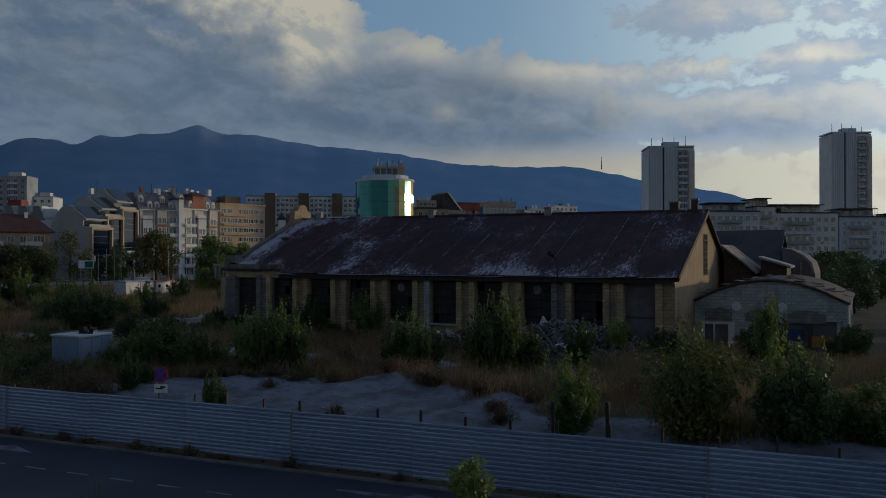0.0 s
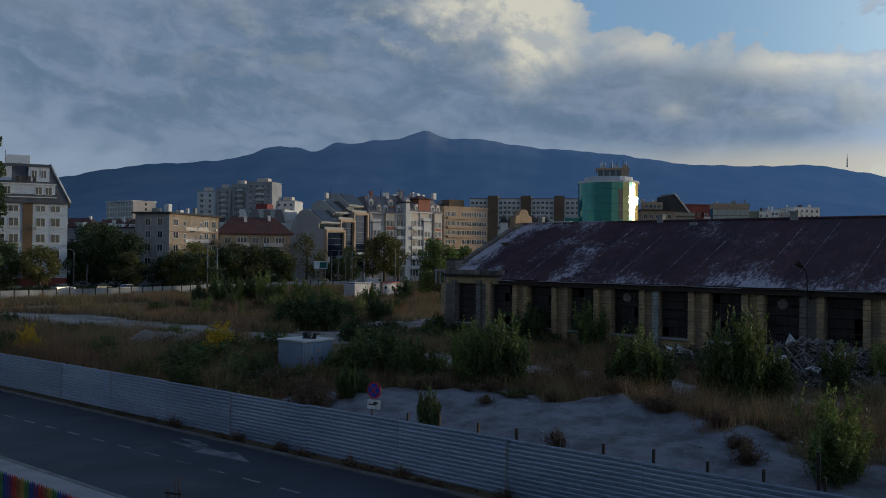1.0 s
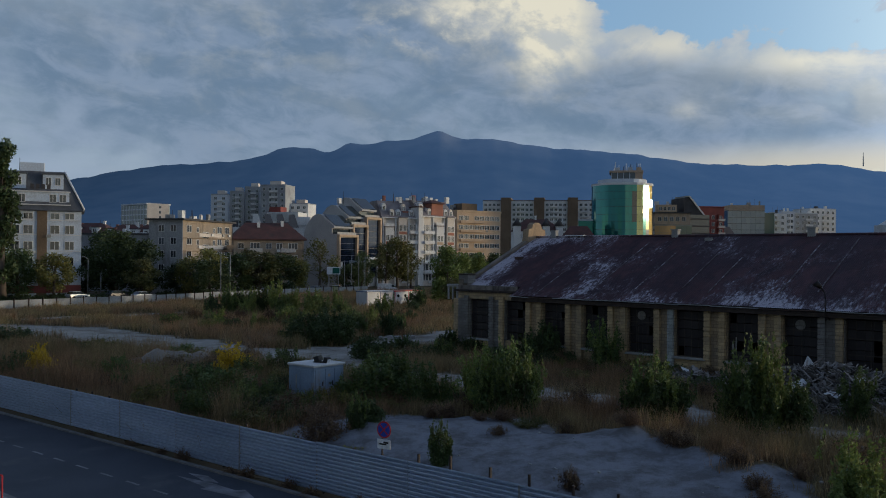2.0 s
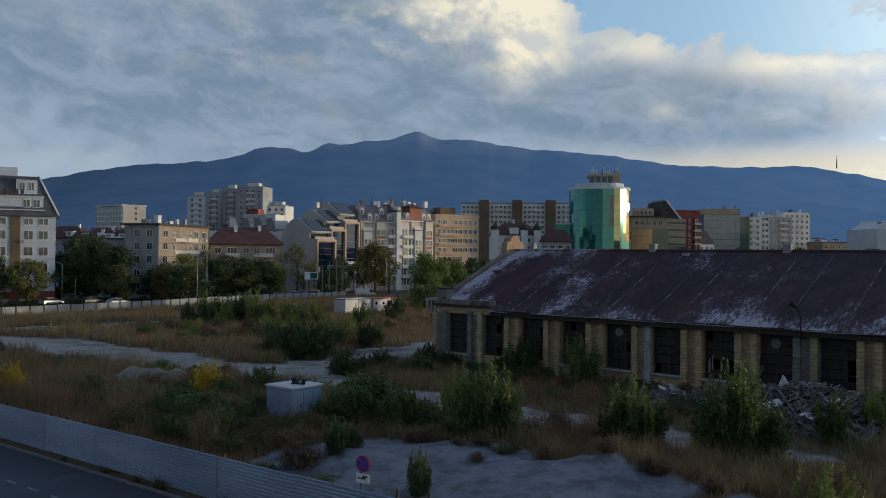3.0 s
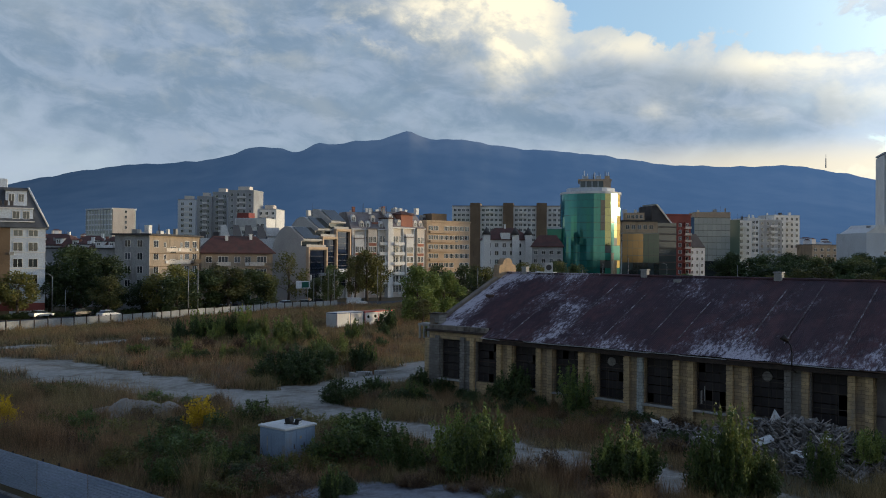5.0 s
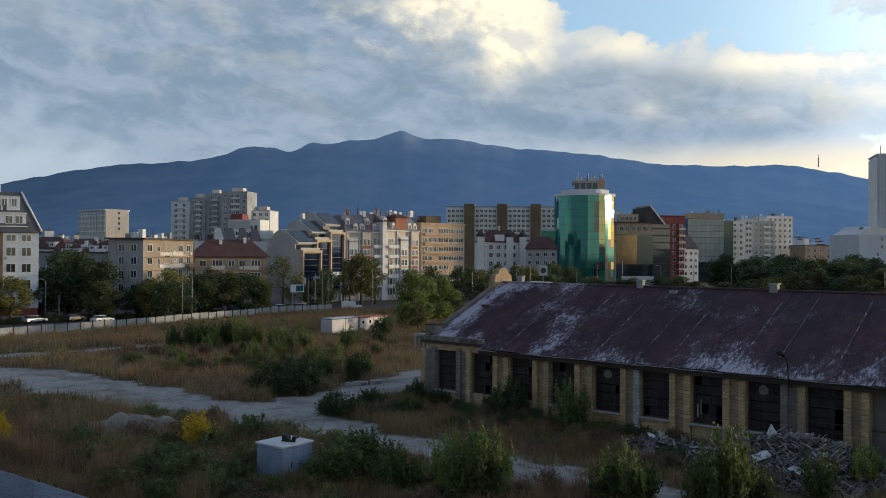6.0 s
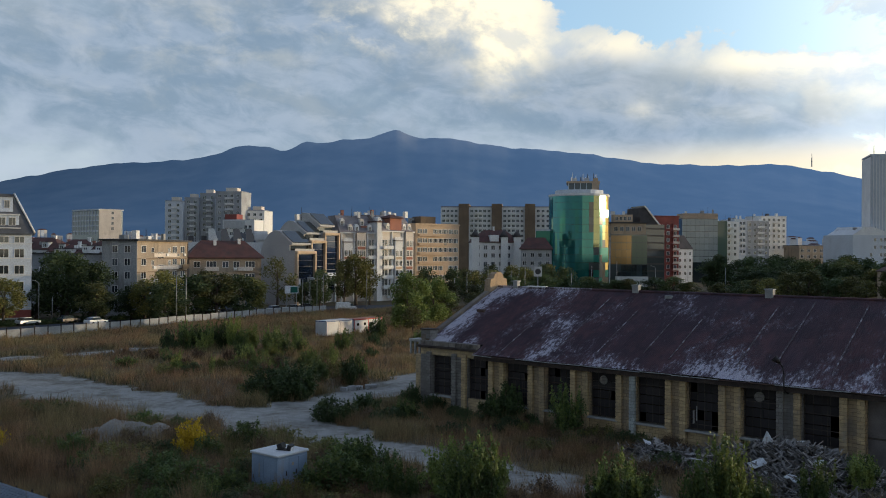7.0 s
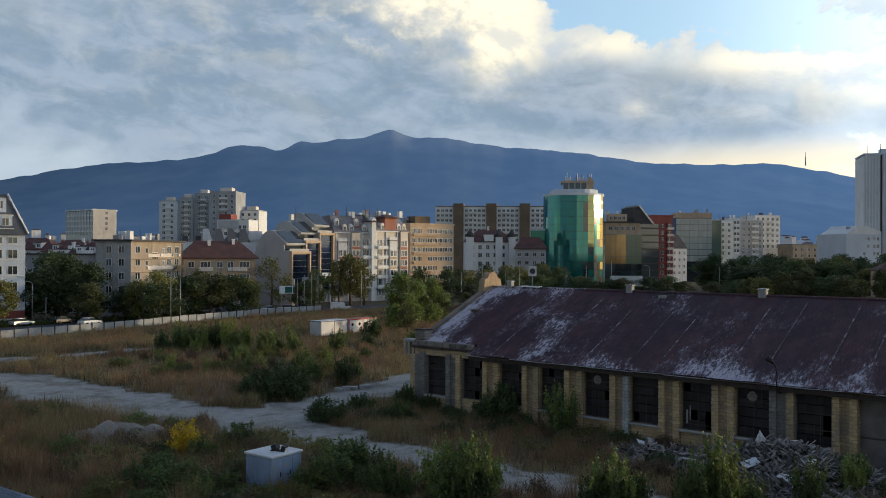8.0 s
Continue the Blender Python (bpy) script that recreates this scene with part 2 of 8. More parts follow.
def foliage(name, low, high, rand=0.35, other=None, patch_scale=0.12):
    m = bpy.data.materials.new(name)
    m.use_nodes = True
    n, l = m.node_tree.nodes, m.node_tree.links
    b = n["Principled BSDF"]
    geo = n.new("ShaderNodeNewGeometry")
    r = n.new("ShaderNodeValToRGB")
    r.color_ramp.elements[0].color, r.color_ramp.elements[1].color = (*low, 1), (*high, 1)
    oi = n.new("ShaderNodeObjectInfo")
    hsv = n.new("ShaderNodeHueSaturation")
    mr = n.new("ShaderNodeMapRange")
    l.new(oi.outputs["Random"], mr.inputs[0])
    mr.inputs[3].default_value, mr.inputs[4].default_value = 1 - rand, 1 + rand
    l.new(geo.outputs["Random Per Island"], r.inputs[0])
    tint = r.outputs[0]
    if other:
        # stands of another hue, some metres across
        r2 = n.new("ShaderNodeValToRGB")
        r2.color_ramp.elements[0].color, r2.color_ramp.elements[1].color = (*other[0], 1), (*other[1], 1)
        l.new(geo.outputs["Random Per Island"], r2.inputs[0])
        nt = n.new("ShaderNodeTexNoise")
        l.new(geo.outputs["Position"], nt.inputs["Vector"])
        nt.inputs["Scale"].default_value, nt.inputs["Detail"].default_value = patch_scale, 4.0
        mk = n.new("ShaderNodeMapRange")
        l.new(nt.outputs["Fac"], mk.inputs[0])
        mk.inputs[1].default_value, mk.inputs[2].default_value = 0.43, 0.58
        mx = n.new("ShaderNodeMix")
        mx.data_type = "RGBA"
        l.new(mk.outputs[0], mx.inputs["Factor"]), l.new(tint, mx.inputs[6]), l.new(r2.outputs[0], mx.inputs[7])
        tint = mx.outputs[2]
    l.new(tint, hsv.inputs["Color"]), l.new(mr.outputs[0], hsv.inputs["Value"])
    l.new(hsv.outputs[0], b.inputs["Base Color"])
    b.inputs["Roughness"].default_value = 0.55
    b.inputs["Specular IOR Level"].default_value = 0.35
    tr = n.new("ShaderNodeBsdfTranslucent")
    l.new(hsv.outputs[0], tr.inputs["Color"])
    ms = n.new("ShaderNodeMixShader")
    ms.inputs[0].default_value = 0.3
    l.new(b.outputs[0], ms.inputs[1]), l.new(tr.outputs[0], ms.inputs[2])
    l.new(ms.outputs[0], n["Material Output"].inputs["Surface"])
    return m


def node_kit(m):
    """Short makers for one material's nodes: noise, range, colour mix, in the engine shed's turned frame."""
    n, l = m.node_tree.nodes, m.node_tree.links
    turn = n.new("ShaderNodeVectorRotate")
    turn.rotation_type = "Z_AXIS"
    turn.inputs["Angle"].default_value = radians(42.47)
    l.new(n.new("ShaderNodeNewGeometry").outputs["Position"], turn.inputs["Vector"])

    def at(stretch, turned=(0, 0, 0)):
        mp = n.new("ShaderNodeMapping")
        mp.inputs["Scale"].default_value = stretch
        mp.inputs["Rotation"].default_value = turned
        l.new(turn.outputs[0], mp.inputs[0])
        return mp.outputs[0]

    def nz(where, scale, detail=6.0, rough=0.6):
        t = n.new("ShaderNodeTexNoise")
        l.new(where, t.inputs["Vector"])
        t.inputs["Scale"].default_value, t.inputs["Detail"].default_value, t.inputs["Roughness"].default_value = scale, detail, rough
        return t.outputs["Fac"]

    def rng(v, lo, hi, to_lo=0.0, to_hi=1.0):
        x = n.new("ShaderNodeMapRange")
        l.new(v, x.inputs[0])
        for k, w in enumerate((lo, hi, to_lo, to_hi)):
            x.inputs[k + 1].default_value = w
        return x.outputs[0]

    def mixc(f, a, c):
        x = n.new("ShaderNodeMix")
        x.data_type = "RGBA"
        if isinstance(f, float):
            x.inputs["Factor"].default_value = f
        else:
            l.new(f, x.inputs["Factor"])
        for k, v in ((6, a), (7, c)):
            if isinstance(v, tuple):
                x.inputs[k].default_value = (*v, 1)
            else:
                l.new(v, x.inputs[k])
        return x.outputs[2]

    def calc(op, a, c):
        x = n.new("ShaderNodeMath")
        x.operation = op
        for k, v in ((0, a), (1, c)):
            if isinstance(v, (int, float)):
                x.inputs[k].default_value = v
            else:
                l.new(v, x.inputs[k])
        return x.outputs[0]

    return n, l, at, nz, rng, mixc, calc


def weathered_roof():
    """Plum-brown painted sheet, flaked to pale zinc in streaks that run down the slope, most along the eave."""
    m = bpy.data.materials.new("roof_sheet")
    m.use_nodes = True
    n, l, at, nz, rng, mixc, calc = node_kit(m)
    b = n["Principled BSDF"]
    base = mixc(rng(nz(at((1, 0.5, 1)), 0.22, 4.0), 0.42, 0.6), (0.078, 0.036, 0.038), (0.05, 0.028, 0.035))
    base = mixc(rng(nz(at((1, 0.35, 1)), 1.4, 7.0, 0.65), 0.4, 0.68), base, (0.034, 0.022, 0.027))
    oi = n.new("ShaderNodeObjectInfo")
    hsv = n.new("ShaderNodeHueSaturation")
    l.new(base, hsv.inputs["Color"])
    l.new(rng(oi.outputs["Random"], 0, 1, 0.86, 1.16), hsv.inputs["Value"])
    sx = n.new("ShaderNodeSeparateXYZ")
    l.new(at((1, 1, 1)), sx.inputs[0])
    low = rng(sx.outputs[2], 5.7, 7.0, 0.19, 0.0)
    left = rng(sx.outputs[0], -51.0, -32.0, 0.125, -0.04)
    area = rng(nz(at((1.0, 0.35, 1), (0, 0, 0.35)), 0.3, 4.0, 0.55), 0.38, 0.62, -0.2, 0.13)
    flake = nz(at((1.6, 0.42, 1), (0, 0, 0.2)), 3.2, 9.0, 0.74)
    worn = calc("ADD", calc("ADD", flake, area), calc("ADD", low, left))
    col = mixc(rng(worn, 0.5, 0.66, 0.0, 0.55), hsv.outputs[0], (0.2, 0.175, 0.195))
    col = mixc(rng(worn, 0.62, 0.72, 0.0, 0.85), col, (0.46, 0.43, 0.47))
    l.new(col, b.inputs["Base Color"])
    b.inputs["Roughness"].default_value, b.inputs["Specular IOR Level"].default_value = 0.72, 0.2
    bp = n.new("ShaderNodeBump")
    bp.inputs["Strength"].default_value, bp.inputs["Distance"].default_value = 0.35, 0.02
    l.new(flake, bp.inputs["Height"]), l.new(bp.outputs[0], b.inputs["Normal"])
    return m


def coursed_brick(name, light, dark):
    """Weathered facing brick: uneven courses, dark joints, flaked and sooty patches."""
    m = bpy.data.materials.new(name)
    m.use_nodes = True
    n, l, at, nz, rng, mixc, calc = node_kit(m)
    b = n["Principled BSDF"]
    br = n.new("ShaderNodeTexBrick")
    sw = n.new("ShaderNodeSeparateXYZ")
    l.new(at((1, 1, 1)), sw.inputs[0])
    cb = n.new("ShaderNodeCombineXYZ")
    l.new(calc("ADD", sw.outputs[0], sw.outputs[1]), cb.inputs[0]), l.new(sw.outputs[2], cb.inputs[1])
    l.new(cb.outputs[0], br.inputs["Vector"])
    br.inputs["Color1"].default_value, br.inputs["Color2"].default_value = (*light, 1), (*dark, 1)
    br.inputs["Mortar"].default_value = (*(c * 0.6 for c in dark), 1)
    for k, v in (("Scale", 1.0), ("Mortar Size", 0.016), ("Mortar Smooth", 0.3), ("Bias", 0.0), ("Brick Width", 0.46), ("Row Height", 0.235)):
        br.inputs[k].default_value = v
    col = mixc(rng(nz(at((1, 1, 1.8)), 1.3, 7.0, 0.7), 0.4, 0.66, 0.0, 0.6), br.outputs["Color"], tuple(c * 0.62 for c in dark))
    col = mixc(rng(nz(at((1, 1, 0.5)), 0.42, 7.0, 0.68), 0.5, 0.66, 0.0, 0.75), col, (0.155, 0.145, 0.135))
    col = mixc(rng(nz(at((1.4, 1.4, 0.9)), 0.7, 8.0, 0.7), 0.6, 0.7, 0.0, 0.7), col, (0.33, 0.30, 0.26))
    l.new(col, b.inputs["Base Color"])
    b.inputs["Roughness"].default_value, b.inputs["Specular IOR Level"].default_value = 0.9, 0.2
    bp = n.new("ShaderNodeBump")
    bp.inputs["Strength"].default_value, bp.inputs["Distance"].default_value = 0.5, 0.03
    l.new(calc("SUBTRACT", nz(at((1, 1, 1)), 7.0, 5.0), br.outputs["Fac"]), bp.inputs["Height"]), l.new(bp.outputs[0], b.inputs["Normal"])
    return m


M = {
    "asphalt": material("asphalt", (0.046, 0.054, 0.070), (0.034, 0.041, 0.054), 0.25, 60, 0.85, bump=0.3, streak=((0.075, 0.08, 0.088), 0.35, 0.56, (1, 1, 1))),
    "paving": material("paving", (0.30, 0.30, 0.30), (0.22, 0.22, 0.22), 0.8, 25, 0.85),
    "road_paint": material("road_paint", (0.22, 0.22, 0.235), (0.07, 0.072, 0.078), 1.2, 30, 0.7),
    "kerb": material("kerb", (0.19, 0.185, 0.18), (0.13, 0.13, 0.125), 1.5, 30),
    "fence_steel": material("fence_steel", (0.35, 0.42, 0.55), (0.26, 0.325, 0.45), 0.5, 10, 0.36, metal=0.35, spec=0.5, rand=0.1, stretch=(0.4, 1, 2), placed=-40.0, streak=((0.12, 0.13, 0.15), 0.5, 0.64, (0.4, 1, 1.6))),
    "dark_steel": material("dark_steel", (0.03, 0.03, 0.032), (0.05, 0.035, 0.028), 4, 40, 0.6, metal=0.4),
    "rust": material("rust", (0.10, 0.06, 0.045), (0.06, 0.04, 0.035), 3, 30, 0.8),
    "galvanised": material("galvanised", (0.34, 0.345, 0.35), (0.22, 0.225, 0.23), 3, 30, 0.5, metal=0.5),
    "roof_sheet": weathered_roof(),
    "yellow_brick": coursed_brick("yellow_brick", (0.58, 0.44, 0.25), (0.45, 0.345, 0.205)),
    "grey_plaster": coursed_brick("grey_plaster", (0.27, 0.265, 0.25), (0.19, 0.18, 0.17)),
    "tan_plaster": material("tan_plaster", (0.36, 0.26, 0.16), (0.27, 0.20, 0.135), 0.5, 12, 0.9, bump=0.35, streak=((0.16, 0.125, 0.095), 0.6, 0.53, (1, 1, 0.6))),
    "concrete": material("concrete", (0.36, 0.36, 0.35), (0.26, 0.26, 0.25), 0.8, 16, 0.9, bump=0.3, rand=0.08),
    "darker_brick": coursed_brick("darker_brick", (0.44, 0.335, 0.2), (0.31, 0.24, 0.16)),
    "white_wash": coursed_brick("white_wash", (0.50, 0.54, 0.53), (0.38, 0.42, 0.42)),
    "stained_plaster": material("stained_plaster", (0.24, 0.215, 0.185), (0.11, 0.095, 0.085), 1.1, 14, 0.9, bump=0.5, placed=-42.47, streak=((0.035, 0.03, 0.028), 1.3, 0.5, (1.6, 1, 0.35))),
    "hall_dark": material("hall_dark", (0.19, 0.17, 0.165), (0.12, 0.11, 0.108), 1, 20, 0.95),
    "old_frame": material("old_frame", (0.05, 0.047, 0.045), (0.09, 0.07, 0.055), 4, 30, 0.8),
    "hall_shade_pane": glass("hall_shade_pane", (0.03, 0.027, 0.029), 0.4, 0.16, 0.12),
    "timber": material("timber", (0.25, 0.225, 0.205), (0.12, 0.1, 0.09), 1.2, 22, 0.9, rand=0.7, stretch=(0.3, 3, 3)),
    "board_white": material("board_white", (0.62, 0.63, 0.62), (0.45, 0.46, 0.46), 2, 20, 0.7),
    "kiosk_paint": material("kiosk_paint", (0.21, 0.28, 0.39), (0.165, 0.22, 0.31), 0.9, 20, 0.55, streak=((0.22, 0.2, 0.18), 0.8, 0.62, (1, 1, 0.4))),
    "container_white": material("container_white", (0.52, 0.53, 0.53), (0.42, 0.42, 0.43), 0.6, 15, 0.5),
    "blue_paint": material("blue_paint", (0.04, 0.07, 0.18), None, 2, 20, 0.5),
    "dirt": material("dirt", (0.25, 0.23, 0.20), (0.18, 0.165, 0.145), 0.4, 12, 0.95, bump=0.5),
    "wall_white": material("wall_white", (0.72, 0.72, 0.70), (0.62, 0.62, 0.62), 0.15, 4, 0.85, rand=0.04, streak=((0.42, 0.41, 0.40), 0.35, 0.58, (1, 1, 0.3))),
    "wall_bright": material("wall_bright", (0.58, 0.65, 0.74), (0.49, 0.55, 0.63), 0.2, 4, 0.85, streak=((0.36, 0.37, 0.39), 0.4, 0.6, (1, 1, 0.3))),
    "roof_slate": material("roof_slate", (0.11, 0.12, 0.135), (0.075, 0.08, 0.092), 0.6, 8, 0.7, bump=0.3),
    "wall_cool": material("wall_cool", (0.58, 0.615, 0.66), (0.49, 0.52, 0.56), 0.12, 3, 0.85, streak=((0.34, 0.36, 0.39), 0.35, 0.58, (1, 1, 0.3))),
    "wall_grey": material("wall_grey", (0.38, 0.395, 0.41), (0.30, 0.31, 0.325), 0.2, 4, 0.9, streak=((0.2, 0.195, 0.19), 0.35, 0.54, (1, 1, 0.3))),
    "wall_beige": material("wall_beige", (0.36, 0.295, 0.225), (0.27, 0.225, 0.18), 0.2, 4, 0.9, streak=((0.17, 0.14, 0.11), 0.4, 0.51, (1, 1, 0.3))),
    "wall_tan": material("wall_tan", (0.52, 0.39, 0.27), (0.43, 0.325, 0.23), 0.2, 4, 0.9, streak=((0.3, 0.22, 0.155), 0.35, 0.56, (1, 1, 0.3))),
    "wall_pink": material("wall_pink", (0.66, 0.60, 0.53), (0.57, 0.51, 0.45), 0.2, 4, 0.9, streak=((0.38, 0.33, 0.29), 0.35, 0.57, (1, 1, 0.3))),
    "wall_brick": material("wall_brick", (0.36, 0.16, 0.11), (0.28, 0.13, 0.1), 0.3, 6, 0.9),
    "wall_red": material("wall_red", (0.26, 0.075, 0.065), (0.19, 0.06, 0.052), 0.3, 6, 0.85),
    "wall_brown": material("wall_brown", (0.20, 0.145, 0.095), (0.15, 0.11, 0.075), 0.2, 5, 0.9, streak=((0.11, 0.08, 0.055), 0.35, 0.55, (1, 1, 0.3))),
    "roof_tile": material("roof_tile", (0.115, 0.052, 0.043), (0.075, 0.04, 0.036), 0.5, 8, 0.85, bump=0.4, streak=((0.06, 0.045, 0.04), 0.5, 0.52, (1, 1, 0.3))),
    "roof_dark": material("roof_dark", (0.075, 0.07, 0.072), (0.05, 0.05, 0.052), 0.5, 8, 0.8),
    "trim_white": material("trim_white", (0.72, 0.72, 0.70), (0.6, 0.6, 0.6), 1, 10, 0.6),
    "pane": glass("pane", (0.035, 0.042, 0.052), 0.1, 0.5, 0.5),
    "glass_blue": glass("glass_blue", (0.02, 0.035, 0.075), 0.05, 1.0),
    "glass_teal": glass("glass_teal", (0.028, 0.18, 0.165), 0.05, 1.0, 0.03),
    "glass_gold": glass("glass_gold", (0.30, 0.19, 0.075), 0.08, 1.0, 0.05),
    "glass_dark": glass("glass_dark", (0.03, 0.04, 0.045), 0.05, 1.0, 0.3),
    "red_paint": material("red_paint", (0.5, 0.03, 0.03), None, 4, 30, 0.45),
    "sign_blue": material("sign_blue", (0.03, 0.07, 0.42), None, 4, 30, 0.4),
    "sign_white": material("sign_white", (0.75, 0.76, 0.76), None, 4, 30, 0.45),
    "sign_yellow": material("sign_yellow", (0.5, 0.38, 0.03), None, 4, 30, 0.5),
    # near-black for sooty boards and for the shade line painted under the eave
    "soot_and_shade": material("soot_and_shade", (0.034, 0.027, 0.025), (0.065, 0.05, 0.042), 2, 12, 0.9, bump=0.5),
    "black": material("black", (0.02, 0.02, 0.02), None, 4, 30, 0.6),
    "bark": material("bark", (0.11, 0.085, 0.065), (0.07, 0.055, 0.045), 3, 25, 0.95),
    "leaf_green": foliage("leaf_green", (0.038, 0.066, 0.022), (0.095, 0.135, 0.04)),
    "leaf_dark": foliage("leaf_dark", (0.038, 0.064, 0.024), (0.09, 0.122, 0.044)),
    "leaf_light": foliage("leaf_light", (0.09, 0.14, 0.035), (0.21, 0.25, 0.065)),
    "leaf_yellow": foliage("leaf_yellow", (0.40, 0.27, 0.015), (0.66, 0.46, 0.02), 0.1),
    "leaf_autumn": foliage("leaf_autumn", (0.075, 0.092, 0.03), (0.22, 0.2, 0.05)),
    "leaf_shoot": foliage("leaf_shoot", (0.075, 0.11, 0.03), (0.17, 0.21, 0.055)),
    "leaf_bright": foliage("leaf_bright", (0.105, 0.145, 0.035), (0.225, 0.25, 0.06)),
    "leaf_brown": foliage("leaf_brown", (0.06, 0.038, 0.026), (0.15, 0.095, 0.055)),
    "leaf_straw": foliage("leaf_straw", (0.11, 0.075, 0.045), (0.25, 0.17, 0.09)),
    "leaf_mix": foliage("leaf_mix", (0.045, 0.065, 0.02), (0.20, 0.18, 0.04), 0.1),
    "grass_dry": foliage("grass_dry", (0.13, 0.078, 0.044), (0.38, 0.235, 0.125), 0.0, ((0.13, 0.105, 0.05), (0.36, 0.28, 0.135)), 0.16),
    "grass_green": foliage("grass_green", (0.045, 0.055, 0.02), (0.12, 0.115, 0.045), 0.0, ((0.08, 0.055, 0.032), (0.17, 0.12, 0.06)), 0.2),
    "roof_worn": material("roof_worn", (0.26, 0.21, 0.17), (0.12, 0.09, 0.08), 0.8, 10, 0.8, streak=((0.36, 0.36, 0.36), 0.7, 0.55, (1, 0.5, 1))),
    "office_wall": material("office_wall", (0.44, 0.43, 0.415), (0.36, 0.35, 0.345), 0.2, 4, 0.85),
    "rubble": material("rubble", (0.12, 0.115, 0.11), (0.06, 0.055, 0.05), 1.5, 12, 0.95, bump=0.6),
    "seam_worn": material("seam_worn", (0.05, 0.03, 0.03), (0.08, 0.06, 0.06), 2.0, 9, 0.7, placed=-42.47, streak=((0.36, 0.33, 0.35), 2.4, 0.50, (1, 0.5, 1))),
    "debris": material("debris", (0.25, 0.235, 0.22), (0.10, 0.09, 0.08), 1.5, 12, 0.9, rand=0.8, island=True),
    "fence_pale": material("fence_pale", (0.28, 0.295, 0.305), (0.20, 0.21, 0.22), 0.6, 8, 0.7, placed=0.0),
    "leaf_olive": foliage("leaf_olive", (0.045, 0.056, 0.02), (0.125, 0.12, 0.04)),
    "parapet_grey": material("parapet_grey", (0.20, 0.165, 0.13), (0.13, 0.11, 0.095), 0.6, 9, 0.9, bump=0.4, placed=-42.47),
    "roof_mixed": material("roof_mixed", (0.25, 0.225, 0.22), (0.17, 0.15, 0.15), 0.5, 8, 0.85, bump=0.3),
    "wall_green": material("wall_green", (0.17, 0.175, 0.10), (0.14, 0.14, 0.09), 0.3, 5, 0.9),
    "glass_grey": glass("glass_grey", (0.27, 0.31, 0.30), 0.2, 0.8, 0.04),
    "glass_green": glass("glass_green", (0.07, 0.12, 0.08), 0.12, 0.8),
    # two bright gold tints, put in for the sun's glint on the tower side
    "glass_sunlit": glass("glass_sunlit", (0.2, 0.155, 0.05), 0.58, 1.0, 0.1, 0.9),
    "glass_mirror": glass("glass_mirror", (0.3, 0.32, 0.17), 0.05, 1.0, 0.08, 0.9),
}
for key_ in ("glass_teal", "glass_gold", "glass_blue"):
    M[key_].node_tree.nodes["Principled BSDF"].inputs["Metallic"].default_value = 0.55


# ---- mesh helpers ----
def mesh_object(name, bm, mats, parent=None, label=""):
    me = bpy.data.meshes.new(name)
    bm.to_mesh(me)
    bm.free()
    for m in mats if isinstance(mats, (list, tuple)) else [mats]:
        me.materials.append(m)
    ob = new(name, me)
    if parent:
        ob.parent = parent
    if label:
        ob["label"] = label
    return ob


def part(name, bm, mat, parent, label=""):
    return mesh_object(name, bm, mat, parent, label)


def raw_mesh(name, verts, faces, mat):
    me = bpy.data.meshes.new(name)
    me.from_pydata(verts, [], faces)
    for m in mat if isinstance(mat, (list, tuple)) else [mat]:
        me.materials.append(m)
    me.update()
    return me


def share(name, me, parent=None, m=None, label=""):
    ob = new(name, me)
    if parent:
        ob.parent = parent
    if m is not None:
        ob.matrix_basis = m
    if label:
        ob["label"] = label
    return ob


def thing(name, m, label, category, group=""):
    ob = new(name)
    ob.matrix_basis = m
    return tagged(ob, label, category, group)


def box(bm, x0, x1, y0, y1, z0, z1, mat=0, m=None):
    vs = [bm.verts.new(((x, y, z) if m is None else m @ Vector((x, y, z)))) for x in (x0, x1) for y in (y0, y1) for z in (z0, z1)]
    for idx in ((0, 1, 3, 2), (4, 6, 7, 5), (0, 4, 5, 1), (2, 3, 7, 6), (0, 2, 6, 4), (1, 5, 7, 3)):
        bm.faces.new([vs[i] for i in idx]).material_index = mat
    return vs


def bx(*a, m=None):
    bm = bmesh.new()
    box(bm, *a, m=m)
    return bm


def bevelled(bm, width=0.02, segments=1):
    bmesh.ops.bevel(bm, geom=bm.edges[:], offset=width, segments=segments, affect="EDGES")
    return bm


def rod(bm, p, q, r0, r1=None, sides=8, mat=0, cap=True):
    p, q, r1 = Vector(p), Vector(q), r0 if r1 is None else r1
    rot = (q - p).to_track_quat("Z", "Y").to_matrix()
    rings = []
    for c, r in ((p, r0), (q, r1)):
        rings.append([bm.verts.new(c + rot @ Vector((r * math.cos(2 * math.pi * i / sides), r * math.sin(2 * math.pi * i / sides), 0))) for i in range(sides)])
    for i in range(sides):
        f = bm.faces.new((rings[0][i], rings[0][(i + 1) % sides], rings[1][(i + 1) % sides], rings[1][i]))
        f.material_index, f.smooth = mat, True
    if cap:
        bm.faces.new(rings[0][::-1]).material_index = mat
        bm.faces.new(rings[1]).material_index = mat


def prism(bm, outline, y0, y1, mat=0, axis="y"):
    """Pushes an outline of (a, z) from y0 to y1 (or of (y, z) along x)."""
    at = (lambda a, z, d: (a, d, z)) if axis == "y" else (lambda a, z, d: (d, a, z))
    r0 = [bm.verts.new(at(a, z, y0)) for a, z in outline]
    r1 = [bm.verts.new(at(a, z, y1)) for a, z in outline]
    bm.faces.new(r0).material_index = mat
    bm.faces.new(r1[::-1]).material_index = mat
    for i in range(len(outline)):
        j = (i + 1) % len(outline)
        bm.faces.new((r0[i], r1[i], r1[j], r0[j])).material_index = mat
